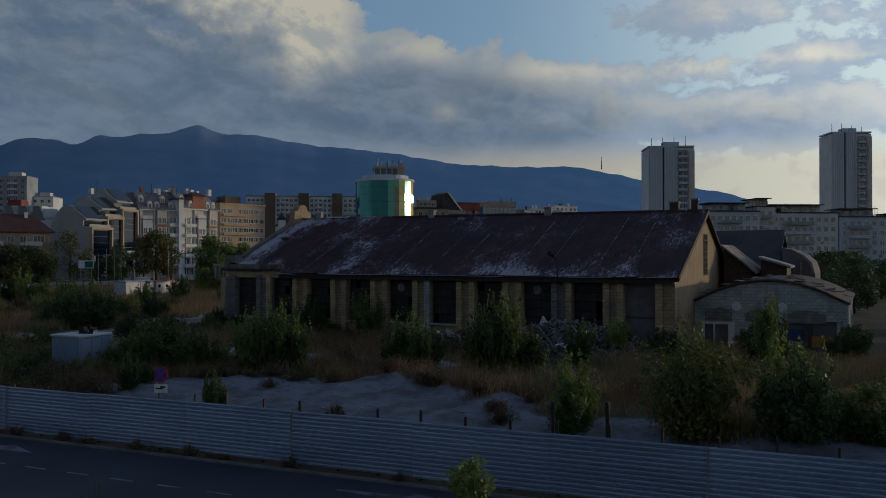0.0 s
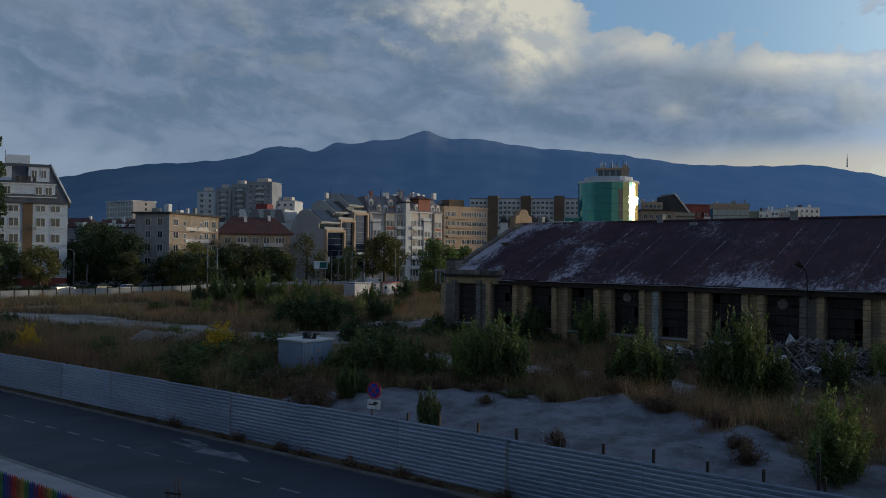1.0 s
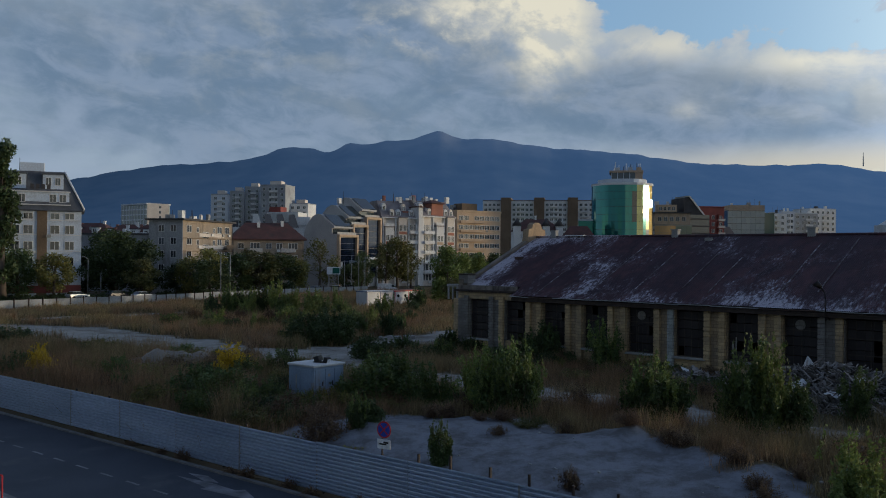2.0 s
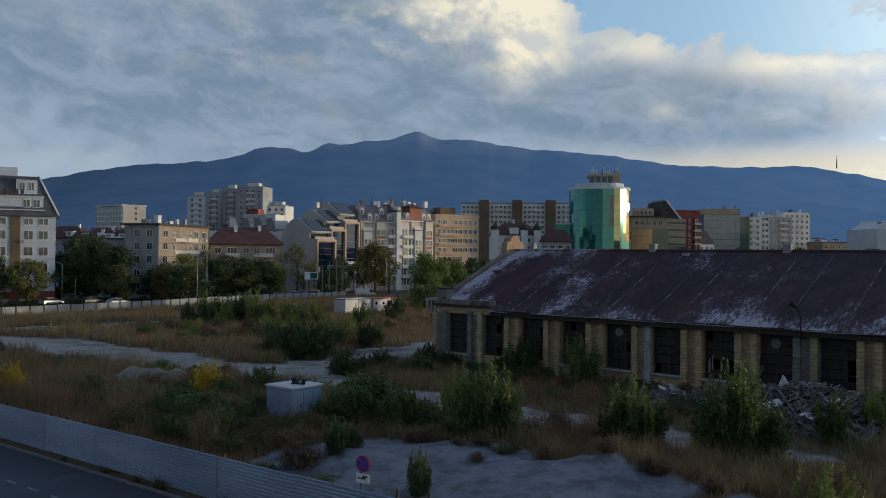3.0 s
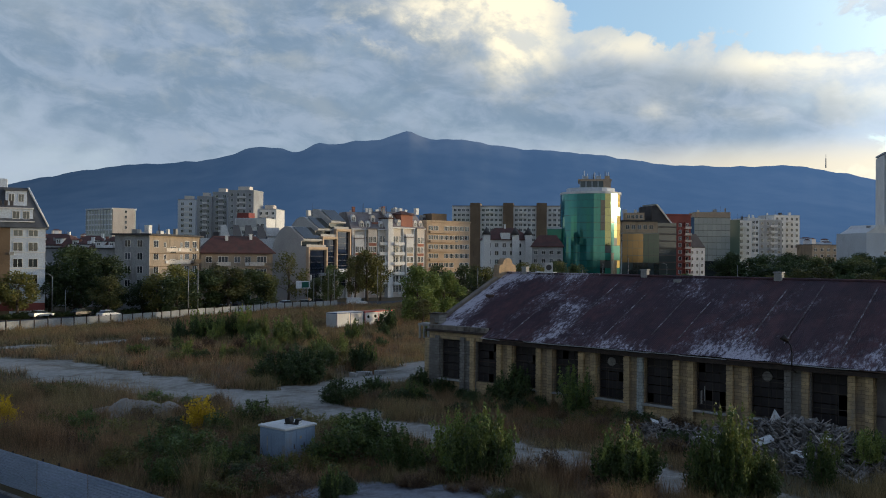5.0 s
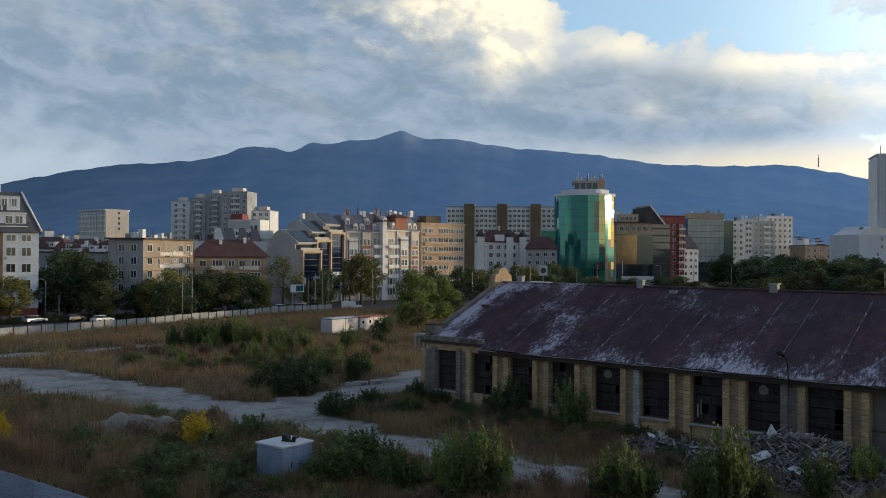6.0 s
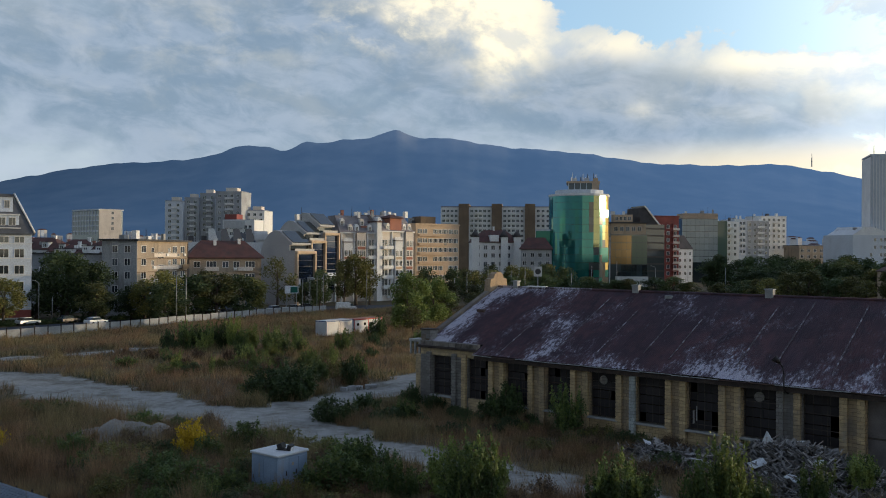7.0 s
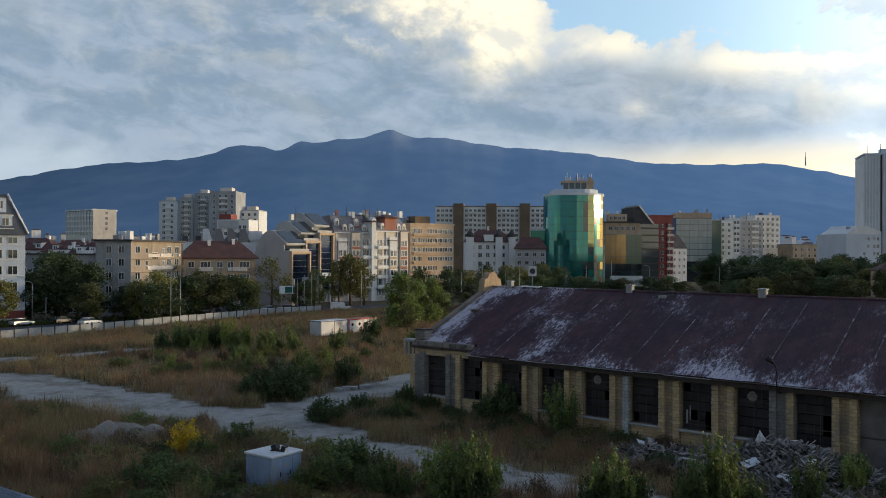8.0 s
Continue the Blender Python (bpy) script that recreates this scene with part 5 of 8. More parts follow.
    bm.faces.new(lo[::-1]), bm.faces.new(hi)
    for i in range(len(plan)):
        j = (i + 1) % len(plan)
        bm.faces.new((lo[i], lo[j], hi[j], hi[i]))
    bmesh.ops.recalc_face_normals(bm, faces=bm.faces[:])
    return bm


# white apartment house with a dark mansard, beside the poplar
t, W = block("apartment_house", "white five-storey apartment house with a steep dark mansard roof", (-89.9, 171.2), (-70.9, 179.2), 14, 19.4, "wall_bright")
t.matrix_basis = pose(0, 0, -2.0) @ t.matrix_basis
rows = [5.0, 8.2, 11.4, 14.6, 17.5]
window_rows(t, [W - 2.2, W - 4.9, W - 9.7, W - 12.1, W - 15.4, W - 18.0], rows[:4], 1.75, 1.75, seed=1, pane_mat="glass_dark")
window_rows(t, [W - 2.2, W - 4.9, W - 9.7, W - 12.1, W - 15.4, W - 18.0], rows[4:], 1.75, 1.3, seed=1, pane_mat="glass_dark")
window_rows(t, spread(2, 13, 4), rows[:4], 1.3, 1.7, "right", W, seed=2)
wall_units(t, W, rows, 8, 6)
for z in rows:
    part("window_sill_band", bx(0, W, -0.1, 0.0, z - 0.25, z - 0.12), M["trim_white"], t)
part("stair_strip", bx(W - 8.1, W - 6.3, -0.14, 0.1, -1, 19.2), M["wall_brown"], t, "dark red-brown glazed stair strip")
part("shop_front", bx(0, W, -0.3, 0.05, 2.9, 4.4), M["wall_red"], t, "dark red shop fascia")
window_rows(t, spread(0.5, W - 0.5, 7), [0.2], 2.0, 2.4, seed=4, pane_mat="glass_dark", y0=-0.02)
bm = bmesh.new()
lo = [bm.verts.new(p) for p in ((-0.5, -0.5, 19.4), (W + 0.5, -0.5, 19.4), (W + 0.5, 14.5, 19.4), (-0.5, 14.5, 19.4))]
hi = [bm.verts.new(p) for p in ((2.4, 2.4, 27.2), (W - 3.2, 2.4, 27.2), (W - 3.2, 11.0, 27.2), (2.4, 11.0, 27.2))]
bm.faces.new(hi), bm.faces.new(lo[::-1])
for q in range(4):
    bm.faces.new((lo[q], lo[(q + 1) % 4], hi[(q + 1) % 4], hi[q]))
part("mansard", bm, M["roof_slate"], t)
bm = bmesh.new()
rod(bm, (W + 0.5, -0.55, 19.5), (W - 3.2, 2.3, 27.3), 0.2, 0.2, 6)
part("hip_cap", bm, M["trim_white"], t, "pale metal hip cap")
part("eave_board", bx(-0.6, W + 0.6, -0.6, 14.6, 19.2, 19.4), M["roof_slate"], t)
band = part("attic_front", bx(W - 13.4, W - 2.3, 0.1, 3.0, 20.5, 22.9), M["wall_bright"], t)
for x in (W - 3.5, W - 5.3, W - 10.9, W - 12.4):
    share("window", window_mesh(1.3, 1.6, pane_mat="glass_dark"), band, pose(x - 0.65, 0.1, 20.9))
part("attic_sill", bx(W - 13.6, W - 2.0, -0.4, 0.1, 20.3, 20.5), M["trim_white"], t)
part("attic_roof", bx(W - 13.6, W - 2.1, -0.2, 2.6, 22.9, 23.15), M["trim_white"], t)
for a, b in ((W - 12.9, W - 10.2), (W - 7.2, W - 3.4)):
    d = part("dormer", bx(a, b, 1.0, 4.4, 23.6, 26.5), M["wall_bright"], t)
    part("dormer_roof", bx(a - 0.25, b + 0.25, 0.8, 4.4, 26.5, 26.8), M["roof_slate"], d)
    for x in spread(a + 0.2, b - 0.2, max(1, int((b - a) / 1.4))):
        share("window", window_mesh(1.05, 1.6, pane_mat="glass_dark"), d, pose(x - 0.52, 1.0, 24.3))
for k in range(4):
    part("letter_bar", bx(W - 9.4 + k * 1.0, W - 8.75 + k * 1.0, -0.3, -0.2, 23.5, 24.5), M["roof_dark"], t, "dark letter bar")
part("lift_house", bx(W - 11.4, W - 7.0, 3.5, 8.0, 27.2, 29.0), M["wall_bright"], t)
clutter(t, W - 6, 6, 27.2, 3, 4)

# low old house between the trees
t, W = block("old_house", "low grey old town house", (-84, 208), (-62.5, 204), 12, 13.2, "wall_grey")
flat_roof(t, W, 12, 13.2, M["roof_dark"])
window_rows(t, spread(0, W, 8), [1.5, 5.0, 8.6], 1.2, 1.7, seed=3)
balcony(t, W - 3.5, 9.2, 3, M["wall_cool"])
part("corner_strip", bx(W - 0.9, W, -0.15, 0.0, 1, 13), M["trim_white"], t)

# red-roofed houses behind it
for i, (x, y, w, h) in enumerate([(-112, 266, 15, 14.6), (-98, 258, 13, 14.0), (-91, 240, 8, 12.6), (-83, 237, 9, 13.4), (-75.5, 234, 8, 13.0), (-69, 232, 7, 13.8), (-128, 280, 16, 15.5)]):
    t, W = block("town_house", "pale town house with a red tiled roof and dormers", (x, y), (x + w, y - w * 0.18), 10, h, ("wall_cool", "wall_grey", "wall_white", "wall_pink")[i % 4])
    hip_roof(t, W, 10, h, 3.4, M["roof_tile"])
    window_rows(t, spread(0, W, max(3, int(w / 2.6))), [h - 2.4, h - 5.4], 1.2, 1.6, seed=i, pane_mat="glass_dark")
    for q in range(2):
        xd = W * (0.3 + 0.4 * q)
        d = part("dormer", bx(xd - 0.9, xd + 0.9, 0.0, 3, h, h + 1.9), M["wall_white"], t)
        share("window", window_mesh(1.1, 1.1, pane_mat="glass_dark"), d, pose(xd - 0.55, 0.0, h + 0.5))
        part("dormer_roof", bx(xd - 1.1, xd + 1.1, -0.2, 3, h + 1.9, h + 2.1), M["roof_dark"], d)
    if i in (3, 4):
        # rounded bay with a glazed top
        part("bay", solid(arc_plan(2.2, -90, 90, 8, W * 0.5, 0.0) + [(W * 0.5, 0.5)], 4, h + 1.0), M["wall_white"], t)
    chimney(t, W * 0.72, 5, h + 1.4, 2.6), chimney(t, W * 0.2, 6, h + 1.2, 2.2, 0.6, "wall_brick")
    clutter(t, W, 8, h + 1.0, 2, 300 + i, ("concrete", "wall_white"))

# beige five-storey corner house
t, W = block("corner_house", "worn beige five-storey corner house with a flat dark eave", (-55.1, 195.0), (-49.2, 216.5), 8.4, 16.3, "wall_beige")
part("end_wall", bx(-0.12, 0.0, -0.05, 8.4, -1, 16.25), M["wall_grey"], t, "grey weathered end wall")
flat_roof(t, W, 8.4, 16.3, M["roof_dark"], 0.4, 0.7)
zs = [2.1, 5.0, 8.0, 10.9, 13.7]
window_rows(t, [2.2, 5.2], zs, 1.4, 1.6, "left", seed=5, shift=-0.12)
window_rows(t, [2.6, 16.0, 19.6], zs, 2.0, 1.6, seed=6)
window_rows(t, [6.3, 13.5], zs, 1.0, 1.2, seed=6, skip=0.2)
window_rows(t, [9.8], [3.6, 6.5, 9.5, 12.4], 2.6, 1.5, seed=6, bars=2, pane_mat="glass_dark")
for i, zz in enumerate((5.0, 8.0, 10.9, 13.7)):
    part("band", bx(6.8, 18.0, -0.12, 0.0, zz - 0.9, zz - 0.1), M["wall_pink"], t)
balcony(t, 19.3, 10.0, 3.2, M["wall_brown"])
balcony(t, 19.3, 7.0, 3.2, M["wall_beige"])
part("corner_pipe", bx(W - 0.3, W - 0.12, -0.14, 0.0, 0, 16), M["roof_dark"], t)
clutter(t, W, 9, 16.7, 5, 7)
wall_units(t, W, zs, 9, 77)
for zz in (3.6, 6.6, 9.5, 12.4):
    part("storey_band", bx(0, W, -0.1, 0.0, zz - 0.1, zz + 0.08), M["wall_brown"], t)
# four-storey house with a dark red hip roof, joined to it
t, W = block("hip_roof_house", "grey-beige four-storey house with a dark red hipped tile roof", (-49.0, 217.0), (-32.6, 222.5), 11, 12.7, "wall_beige")
hip_roof(t, W, 11, 12.7, 4.2, M["roof_tile"], 0.7, 4.0)
window_rows(t, [1.8, 8.6, 11.2], [1.0, 4.0, 7.1, 10.2], 1.5, 1.5, seed=8)
window_rows(t, [5.2, 14.6], [1.0, 4.0, 7.1, 10.2], 2.4, 1.6, seed=9, bars=2)
for x, zz in ((5.2, 3.4), (5.2, 6.4), (5.2, 9.4), (13.2, 6.4), (13.2, 9.4)):
    balcony(t, x, zz, 3.4, M["wall_pink"])
chimney(t, 6.5, 4, 14.0, 3.0), chimney(t, 12.5, 4.5, 14.0, 3.4)
part("wall_skirt", bx(0, W, -0.1, 0, -1, 0.8), M["wall_grey"], t)
wall_units(t, W, [4.0, 7.1, 10.2], 7, 78)
# low roofs with skylights behind the corner house
t, W = block("studio_roofs", "pale low studio building with sloping skylights", (-62, 262), (-34, 268), 10, 17.0, "wall_white")
for k in range(4):
    bm = bmesh.new()
    x = 8 + k * 3.6
    prism(bm, [(x, 17.0), (x + 2.9, 17.0), (x + 1.6, 21.0), (x, 21.0)], 0.2, 5)
    part("skylight", bm, M["glass_blue"] if k else M["wall_white"], t)
part("drum", bevelled(bx(20.5, 26, 0, 5, 17, 20.4), 0.8, 2), M["wall_white"], t)
clutter(t, W, 9, 17.0, 6, 9)

# stepped white office building with curved roof backs and dark blue glass
m, W = frame_of((-25.6, 235.0), (-14.6, 251.6))
office = thing("office_building", m, "white stepped office building with curved roof backs and dark blue glass", "office building")
for x0, x1, y0, zc, zp in [(0.0, 8.0, 0.0, 14.5, 20.0), (8.0, 14.6, 1.7, 17.5, 22.9), (14.6, 21.4, 2.2, 19.8, 25.4)]:
    # side outline: upright front, open loggia, low slope up to the hump, curved back
    prof = [(y0, -1.0), (y0, zc), (y0 + 1.9, zc), (y0 + 1.9, zc + 1.5), (y0 + 1.0, zc + 1.6), (y0 + 1.0, zc + 2.0), (y0 + 5.6, zp - 0.2), (y0 + 7.2, zp), (y0 + 8.8, zp - 0.7), (y0 + 10.4, zp - 2.4), (y0 + 11.7, zp - 5.0), (y0 + 12.4, zp - 8.4), (y0 + 12.4, -1.0)]
    bm = bmesh.new()
    prism(bm, prof, x0, x1, axis="x")
    part("wall", bm, M["office_wall"], office)
    bm = bmesh.new()
    a, b = (y0 + 1.1, zc + 2.1), (y0 + 5.0, zp - 0.35)
    prism(bm, [a, b, (b[0], b[1] + 0.2), (a[0], a[1] + 0.2)], x0 + 0.5, x1 - 0.2, axis="x")
    part("skylight", bm, M["glass_dark"], office)
    part("loggia_glass", bx(x0 + 0.4, x1 - 0.2, y0 + 1.84, y0 + 1.9, zc + 0.1, zc + 1.4), M["glass_dark"], office)
    part("loggia_rail", bx(x0, x1, y0 - 0.1, y0 + 0.05, zc - 0.1, zc + 0.55), M["office_wall"], office)
    part("canopy", bevelled(bx(x0 - 0.05, x1 + 0.1, y0 - 0.9, y0 + 0.1, zc - 0.8, zc - 0.1), 0.06), M["wall_tan"], office, "pale projecting canopy band")
    for fx in (x0 - 0.05, x1 - 0.5):
        part("corner_fin", bx(fx, fx + 0.55, y0 - 0.85, y0 + 0.1, -1, zc - 0.8), M["wall_tan"], office)
    cw_ = (x1 - x0 - 1.1) / 4
    for c in range(4):
        for r in range(int((zc - 3.2) / 1.6)):
            gx0 = x0 + 0.55 + c * cw_
            part("glass_panel", bx(gx0, gx0 + cw_ - 0.07, y0 - 0.15, y0 - 0.02, zc - 0.9 - 1.6 * (r + 1), zc - 0.98 - 1.6 * r), M["glass_blue"], office)
    for c in range(2):
        part("column", bx(x0 + 1 + c * 4, x0 + 1.5 + c * 4, y0 - 0.7, y0 - 0.2, -1, 7.0), M["wall_white"], office)
part("porch_roof", bx(5, 13, -2.4, 1.7, 6.6, 7.4), M["wall_cool"], office)
part("porch_roof", bx(11, 19, -2.0, 2.2, 7.6, 8.4), M["wall_cool"], office)
clutter(office, 8, 3, 22.8, 1, 3)

# long light apartment row with bays, brick panels and dormers
def apartment_row(p0, p1, h, seed, bays, top):
    t, W = block("apartment_row", "light plastered apartment building with brick panels, balconies and roof dormers", p0, p1, 14, h, "wall_pink")
    r = random.Random(seed)
    bw = W / bays
    zs = [1.5 + 2.9 * k for k in range(int((h - 1.0) / 2.9))]
    for b in range(bays):
        x = bw * (b + 0.5)
        kind = (b + seed) % 3
        if kind != 1:
            # projecting bay: paired windows over brick panels, a narrow light to each side
            top_z = h - (0.0 if kind == 0 else 2.8)
            part("bay", bx(x - bw * 0.33, x + bw * 0.33, -1.0, 0, 2.8, top_z), M["wall_white"] if kind else M["wall_pink"], t)
            part("bay_cap", bx(x - bw * 0.36, x + bw * 0.36, -1.15, 0, top_z, top_z + 0.3), M["roof_mixed"], t)
            rows = [z for z in zs[1:] if z + 1.8 < top_z]
            window_rows(t, [x - bw * 0.16, x + bw * 0.16], rows, bw * 0.25, 1.75, seed=b, y0=-1.0, bars=1, pane_mat="glass_dark")
            window_rows(t, [x - bw * 0.42, x + bw * 0.42], zs[1:], bw * 0.12, 1.6, seed=b + 9, bars=0, pane_mat="glass_dark")
            for zz in rows:
                part("panel", bx(x - bw * 0.29, x + bw * 0.29, -1.06, -1.0, zz - 0.95, zz - 0.15), M["wall_brick"] if r.random() < 0.7 else M["wall_tan"], t)
            if kind == 2:
                balcony(t, x, top_z + 0.3, bw * 0.7, M["wall_white"], 0.9, 0.0, 0.9)
        else:
            # loggias with parapets of plaster or brick
            window_rows(t, [x - bw * 0.28, x, x + bw * 0.28], zs, bw * 0.23, 2.0, seed=b, pane_mat="glass_dark")
            for zz in zs[1:]:
                balcony(t, x, zz - 0.75, bw * 0.92, M["wall_white"] if r.random() < 0.65 else M["wall_brick"], 1.3, 0.0, 0.95)
                part("loggia_post", bx(x - 0.1, x + 0.1, -1.25, -1.1, zz + 0.2, zz + 2.1), M["wall_white"], t)
    for b in range(bays + 1):
        bx0 = min(max(bw * b - 0.22, 0), W - 0.45)
        part("pilaster_strip", bx(bx0, bx0 + 0.45, -0.4, 0, -1, h), M["wall_white"], t)
    for zz in zs[1:]:
        part("storey_band", bx(0, W, -0.12, 0, zz - 0.72, zz - 0.6), M["roof_mixed"], t)
    wall_units(t, W, zs, 16, seed + 5, -0.2)
    window_rows(t, spread(1, 13, 4), zs, 1.4, 1.6, "right", W, seed=seed)
    bm = bmesh.new()
    prism(bm, [(-0.5, h), (14.5, h), (11.0, top), (4.5, top)], -0.3, W + 0.3, axis="x")
    part("roof", bm, M["roof_mixed"], t)
    part("eave", bx(-0.3, W + 0.3, -0.7, 0.0, h - 0.15, h + 0.2), M["trim_white"], t)
    for b in range(bays * 2):
        # barrel-headed dormers in a row, now and then two storeys of them
        x, hw = bw * (b + 0.5) / 2, bw * 0.17
        z0, y0 = (h + 0.1, 0.2) if b % 3 else (h + 1.8, 1.6)
        bm = bmesh.new()
        prism(bm, [(x - hw, z0), (x + hw, z0), (x + hw, z0 + 1.7), (x + hw * 0.7, z0 + 2.25), (x, z0 + 2.5), (x - hw * 0.7, z0 + 2.25), (x - hw, z0 + 1.7)], y0, y0 + 3.4)
        d = part("dormer", bm, M["wall_white"] if b % 2 == 0 else M["wall_pink"], t)
        share("window", window_mesh(hw * 1.3, 1.3, pane_mat="glass_dark"), d, pose(x - hw * 0.65, y0, z0 + 0.45))
    for k in range(3):
        chimney(t, W * (0.18 + 0.32 * k) + r.uniform(-0.6, 0.6), 6, top - 0.8, r.uniform(1.6, 2.4), 0.8, "wall_white" if k else "wall_brick")
    part("roof_terrace", bx(W * 0.55, W * 0.9, 1.0, 5.0, h + 1.6, h + 2.2), M["wall_brick"], t)
    clutter(t, W, 12, top - 0.6, 5, seed + 20)
    return t


apartment_row((-14.8, 254.5), (-3.6, 259.0), 19.8, 2, 3, 25.0)
apartment_row((-3.4, 258.5), (6.2, 267.5), 20.4, 4, 3, 25.4)
t, W = block("tower_bays", "narrow pale stair tower of the apartment row", (-4.3, 257.0), (-3.1, 257.9), 8, 23.0, "wall_white")
flat_roof(t, W, 8, 23.0, M["roof_tile"])
# red roof garden on the row
t, W = block("roof_pavilion", "dark red roof pavilion on the apartment row", (-0.6, 261.2), (2.8, 264.2), 4, 24.6, "wall_brick", z=20.5)
hip_roof(t, W, 4, 24.6, 1.0, M["roof_tile"])
# tan slab house
t, W = block("tan_apartment_house", "tan seven-storey apartment house with long window bands", (7.6, 283.5), (22.4, 293.0), 13, 23.2, "wall_tan")
flat_roof(t, W, 13, 23.2, M["wall_tan"], 0.6, 0.2)
window_rows(t, spread(0.6, W - 0.4, 8), [2.5 + 3.0 * k for k in range(7)], 1.8, 1.5, bars=2, seed=11, skip=0.04, pane_mat="glass_dark")
wall_units(t, W, [5.5 + 3.0 * k for k in range(6)], 12, 79)
for k in range(6):
    part("parapet_band", bx(1.0, W * 0.62, -0.75, 0, 4.6 + 3.0 * k, 5.4 + 3.0 * k), M["wall_tan"], t)
window_rows(t, spread(1, 12, 3), [2.5 + 3.0 * k for k in range(7)], 1.4, 1.5, "right", W, seed=12)
part("roof_house", bx(4, 10, 3, 8, 23.8, 26.2), M["wall_brown"], t)
clutter(t, W, 11, 23.8, 4, 13)

# panel slab with brown stair towers
t, W = block("panel_block", "long pale panel-built block with brown stair towers", (30.0, 536.0), (97.0, 525.0), 14, 42.6, "wall_white")
for x in (11.2, 31.4, 51.6):
    part("stair_tower", bx(x, x + 6.2, -2.4, 14.4, 0, 44.6), M["wall_brown"], t)
zs = [12.5 + 3.0 * k for k in range(10)]
for a, b, n in ((0.5, 10.8, 4), (17.8, 31.0, 5), (38.0, 51.2, 5), (58.2, 67, 3)):
    window_rows(t, spread(a, b, n), zs, 1.8, 1.6, seed=int(a), frame_mat="trim_white", pane_mat="glass_dark")
    for zz in zs:
        balcony(t, a + (b - a) * 0.4, zz - 0.9, (b - a) * 0.42, M["wall_white"], 1.3)
flat_roof(t, W, 14, 42.6, M["wall_brown"], 0.5, 0.1)
# villa with red roof
t, W = block("villa", "white villa with turrets and a red tiled roof", (31.0, 330), (48.5, 331), 12, 18.6, "wall_white")
hip_roof(t, W, 12, 18.6, 4.6, M["roof_tile"], 0.5, 5)
window_rows(t, spread(0, W, 6), [9.4, 12.6, 15.6], 1.5, 1.7, seed=14)
for x in (0.5, 11.5, W - 1):
    part("turret", bx(x - 1.3, x + 1.3, -1, 1.6, 0, 20.4), M["wall_white"], t)
    bm = bmesh.new()
    rod(bm, (x, 0.3, 20.4), (x, 0.3, 23.4), 1.9, 0.1, 8)
    part("turret_roof", bm, M["roof_dark"], t)
part("dormer", bx(6, 9.5, -0.3, 4, 18.6, 21.2), M["wall_white"], t)
chimney(t, 8.5, 6, 21, 3.6)
t, W = block("dark_house", "low house with a dark brown tiled roof", (47, 318), (58, 316), 9, 16.0, "wall_grey")
hip_roof(t, W, 9, 16.0, 4.2, M["roof_tile"], 0.6, 3)
window_rows(t, spread(0, W, 4), [10, 13], 1.4, 1.5, seed=15)

# round-fronted teal glass tower
TC = (77.0, 357.0)
tower = thing("glass_tower", pose(TC[0], TC[1], 0, 0, 0, -12), "teal glass office tower with a rounded front and a pale crown", "office tower")


plan = arc_plan(12.4, -96, 18, 18) + [(5.6, -11.6), (8.0, -10.2), (9.2, -8.6), (10.4, -7.0), (11.6, -5.4), (12.2, 0), (11.6, 9), (-11.6, 9)]
core = [(x * 0.985, y * 0.985) for x, y in plan]
part("core", solid(core, 0, 37.6), M["glass_dark"], tower)
for f in range(12):
    z0 = 2.0 + f * 3.0
    pts_ = plan[:19]
    for i in range(18):
        (xa, ya), (xb, yb) = pts_[i], pts_[i + 1]
        bm = bmesh.new()
        vs = [bm.verts.new(p) for p in ((xa, ya, z0), (xb, yb, z0), (xb, yb, z0 + 2.9), (xa, ya, z0 + 2.9))]
        inner = [bm.verts.new((v.co.x * 0.99, v.co.y * 0.99, v.co.z)) for v in vs]
        bm.faces.new(vs)
        for q in range(4):
            bm.faces.new((vs[q], inner[q], inner[(q + 1) % 4], vs[(q + 1) % 4]))
        bmesh.ops.recalc_face_normals(bm, faces=bm.faces[:])
        part("glass_panel", bm, M["glass_teal"], tower)
right_pts = plan[18:26]
rt = random.Random(14)
for f in range(12):
    z0 = 2.0 + f * 3.0
    for i in range(7):
        (xa, ya), (xb, yb) = right_pts[i], right_pts[i + 1]
        bm = bmesh.new()
        vs = [bm.verts.new((x * 1.004, y * 1.004, z)) for x, y, z in ((xa, ya, z0), (xb, yb, z0), (xb, yb, z0 + 2.9), (xa, ya, z0 + 2.9))]
        bm.faces.new(vs)
        # bright panes chosen by column and floor imitate the sun's reflection
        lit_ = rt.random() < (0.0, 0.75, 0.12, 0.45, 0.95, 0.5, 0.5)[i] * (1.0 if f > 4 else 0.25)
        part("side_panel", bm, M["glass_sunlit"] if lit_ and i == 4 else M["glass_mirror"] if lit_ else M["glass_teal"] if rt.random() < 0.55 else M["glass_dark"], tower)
part("crown_ring", solid([(x * 1.012, y * 1.012) for x, y in plan], 37.6, 38.5), M["wall_white"], tower, "pale crown ring")
part("crown_terrace", solid([(x * 0.8, y * 0.8) for x, y in plan], 38.5, 40.2), M["wall_cool"], tower)
ph = part("penthouse", bx(-4.5, 7.6, -5.5, 6, 40.2, 43.0), M["glass_dark"], tower)
for k in range(4):
    part("penthouse_post", bx(-4.5 + k * 2.4, -4.2 + k * 2.4, -5.62, -5.5, 40.2, 43.0), M["wall_cool"], tower)
part("penthouse_roof", bx(-5.2, 8.2, -6.1, 6.4, 43.0, 43.8), M["wall_tan"], tower)
# tan right end and right plant box carry the gold sunlight in their colour
part("penthouse_end", bx(5.0, 7.9, -5.8, 6.1, 40.2, 43.0), M["wall_tan"], tower)
r = random.Random(8)
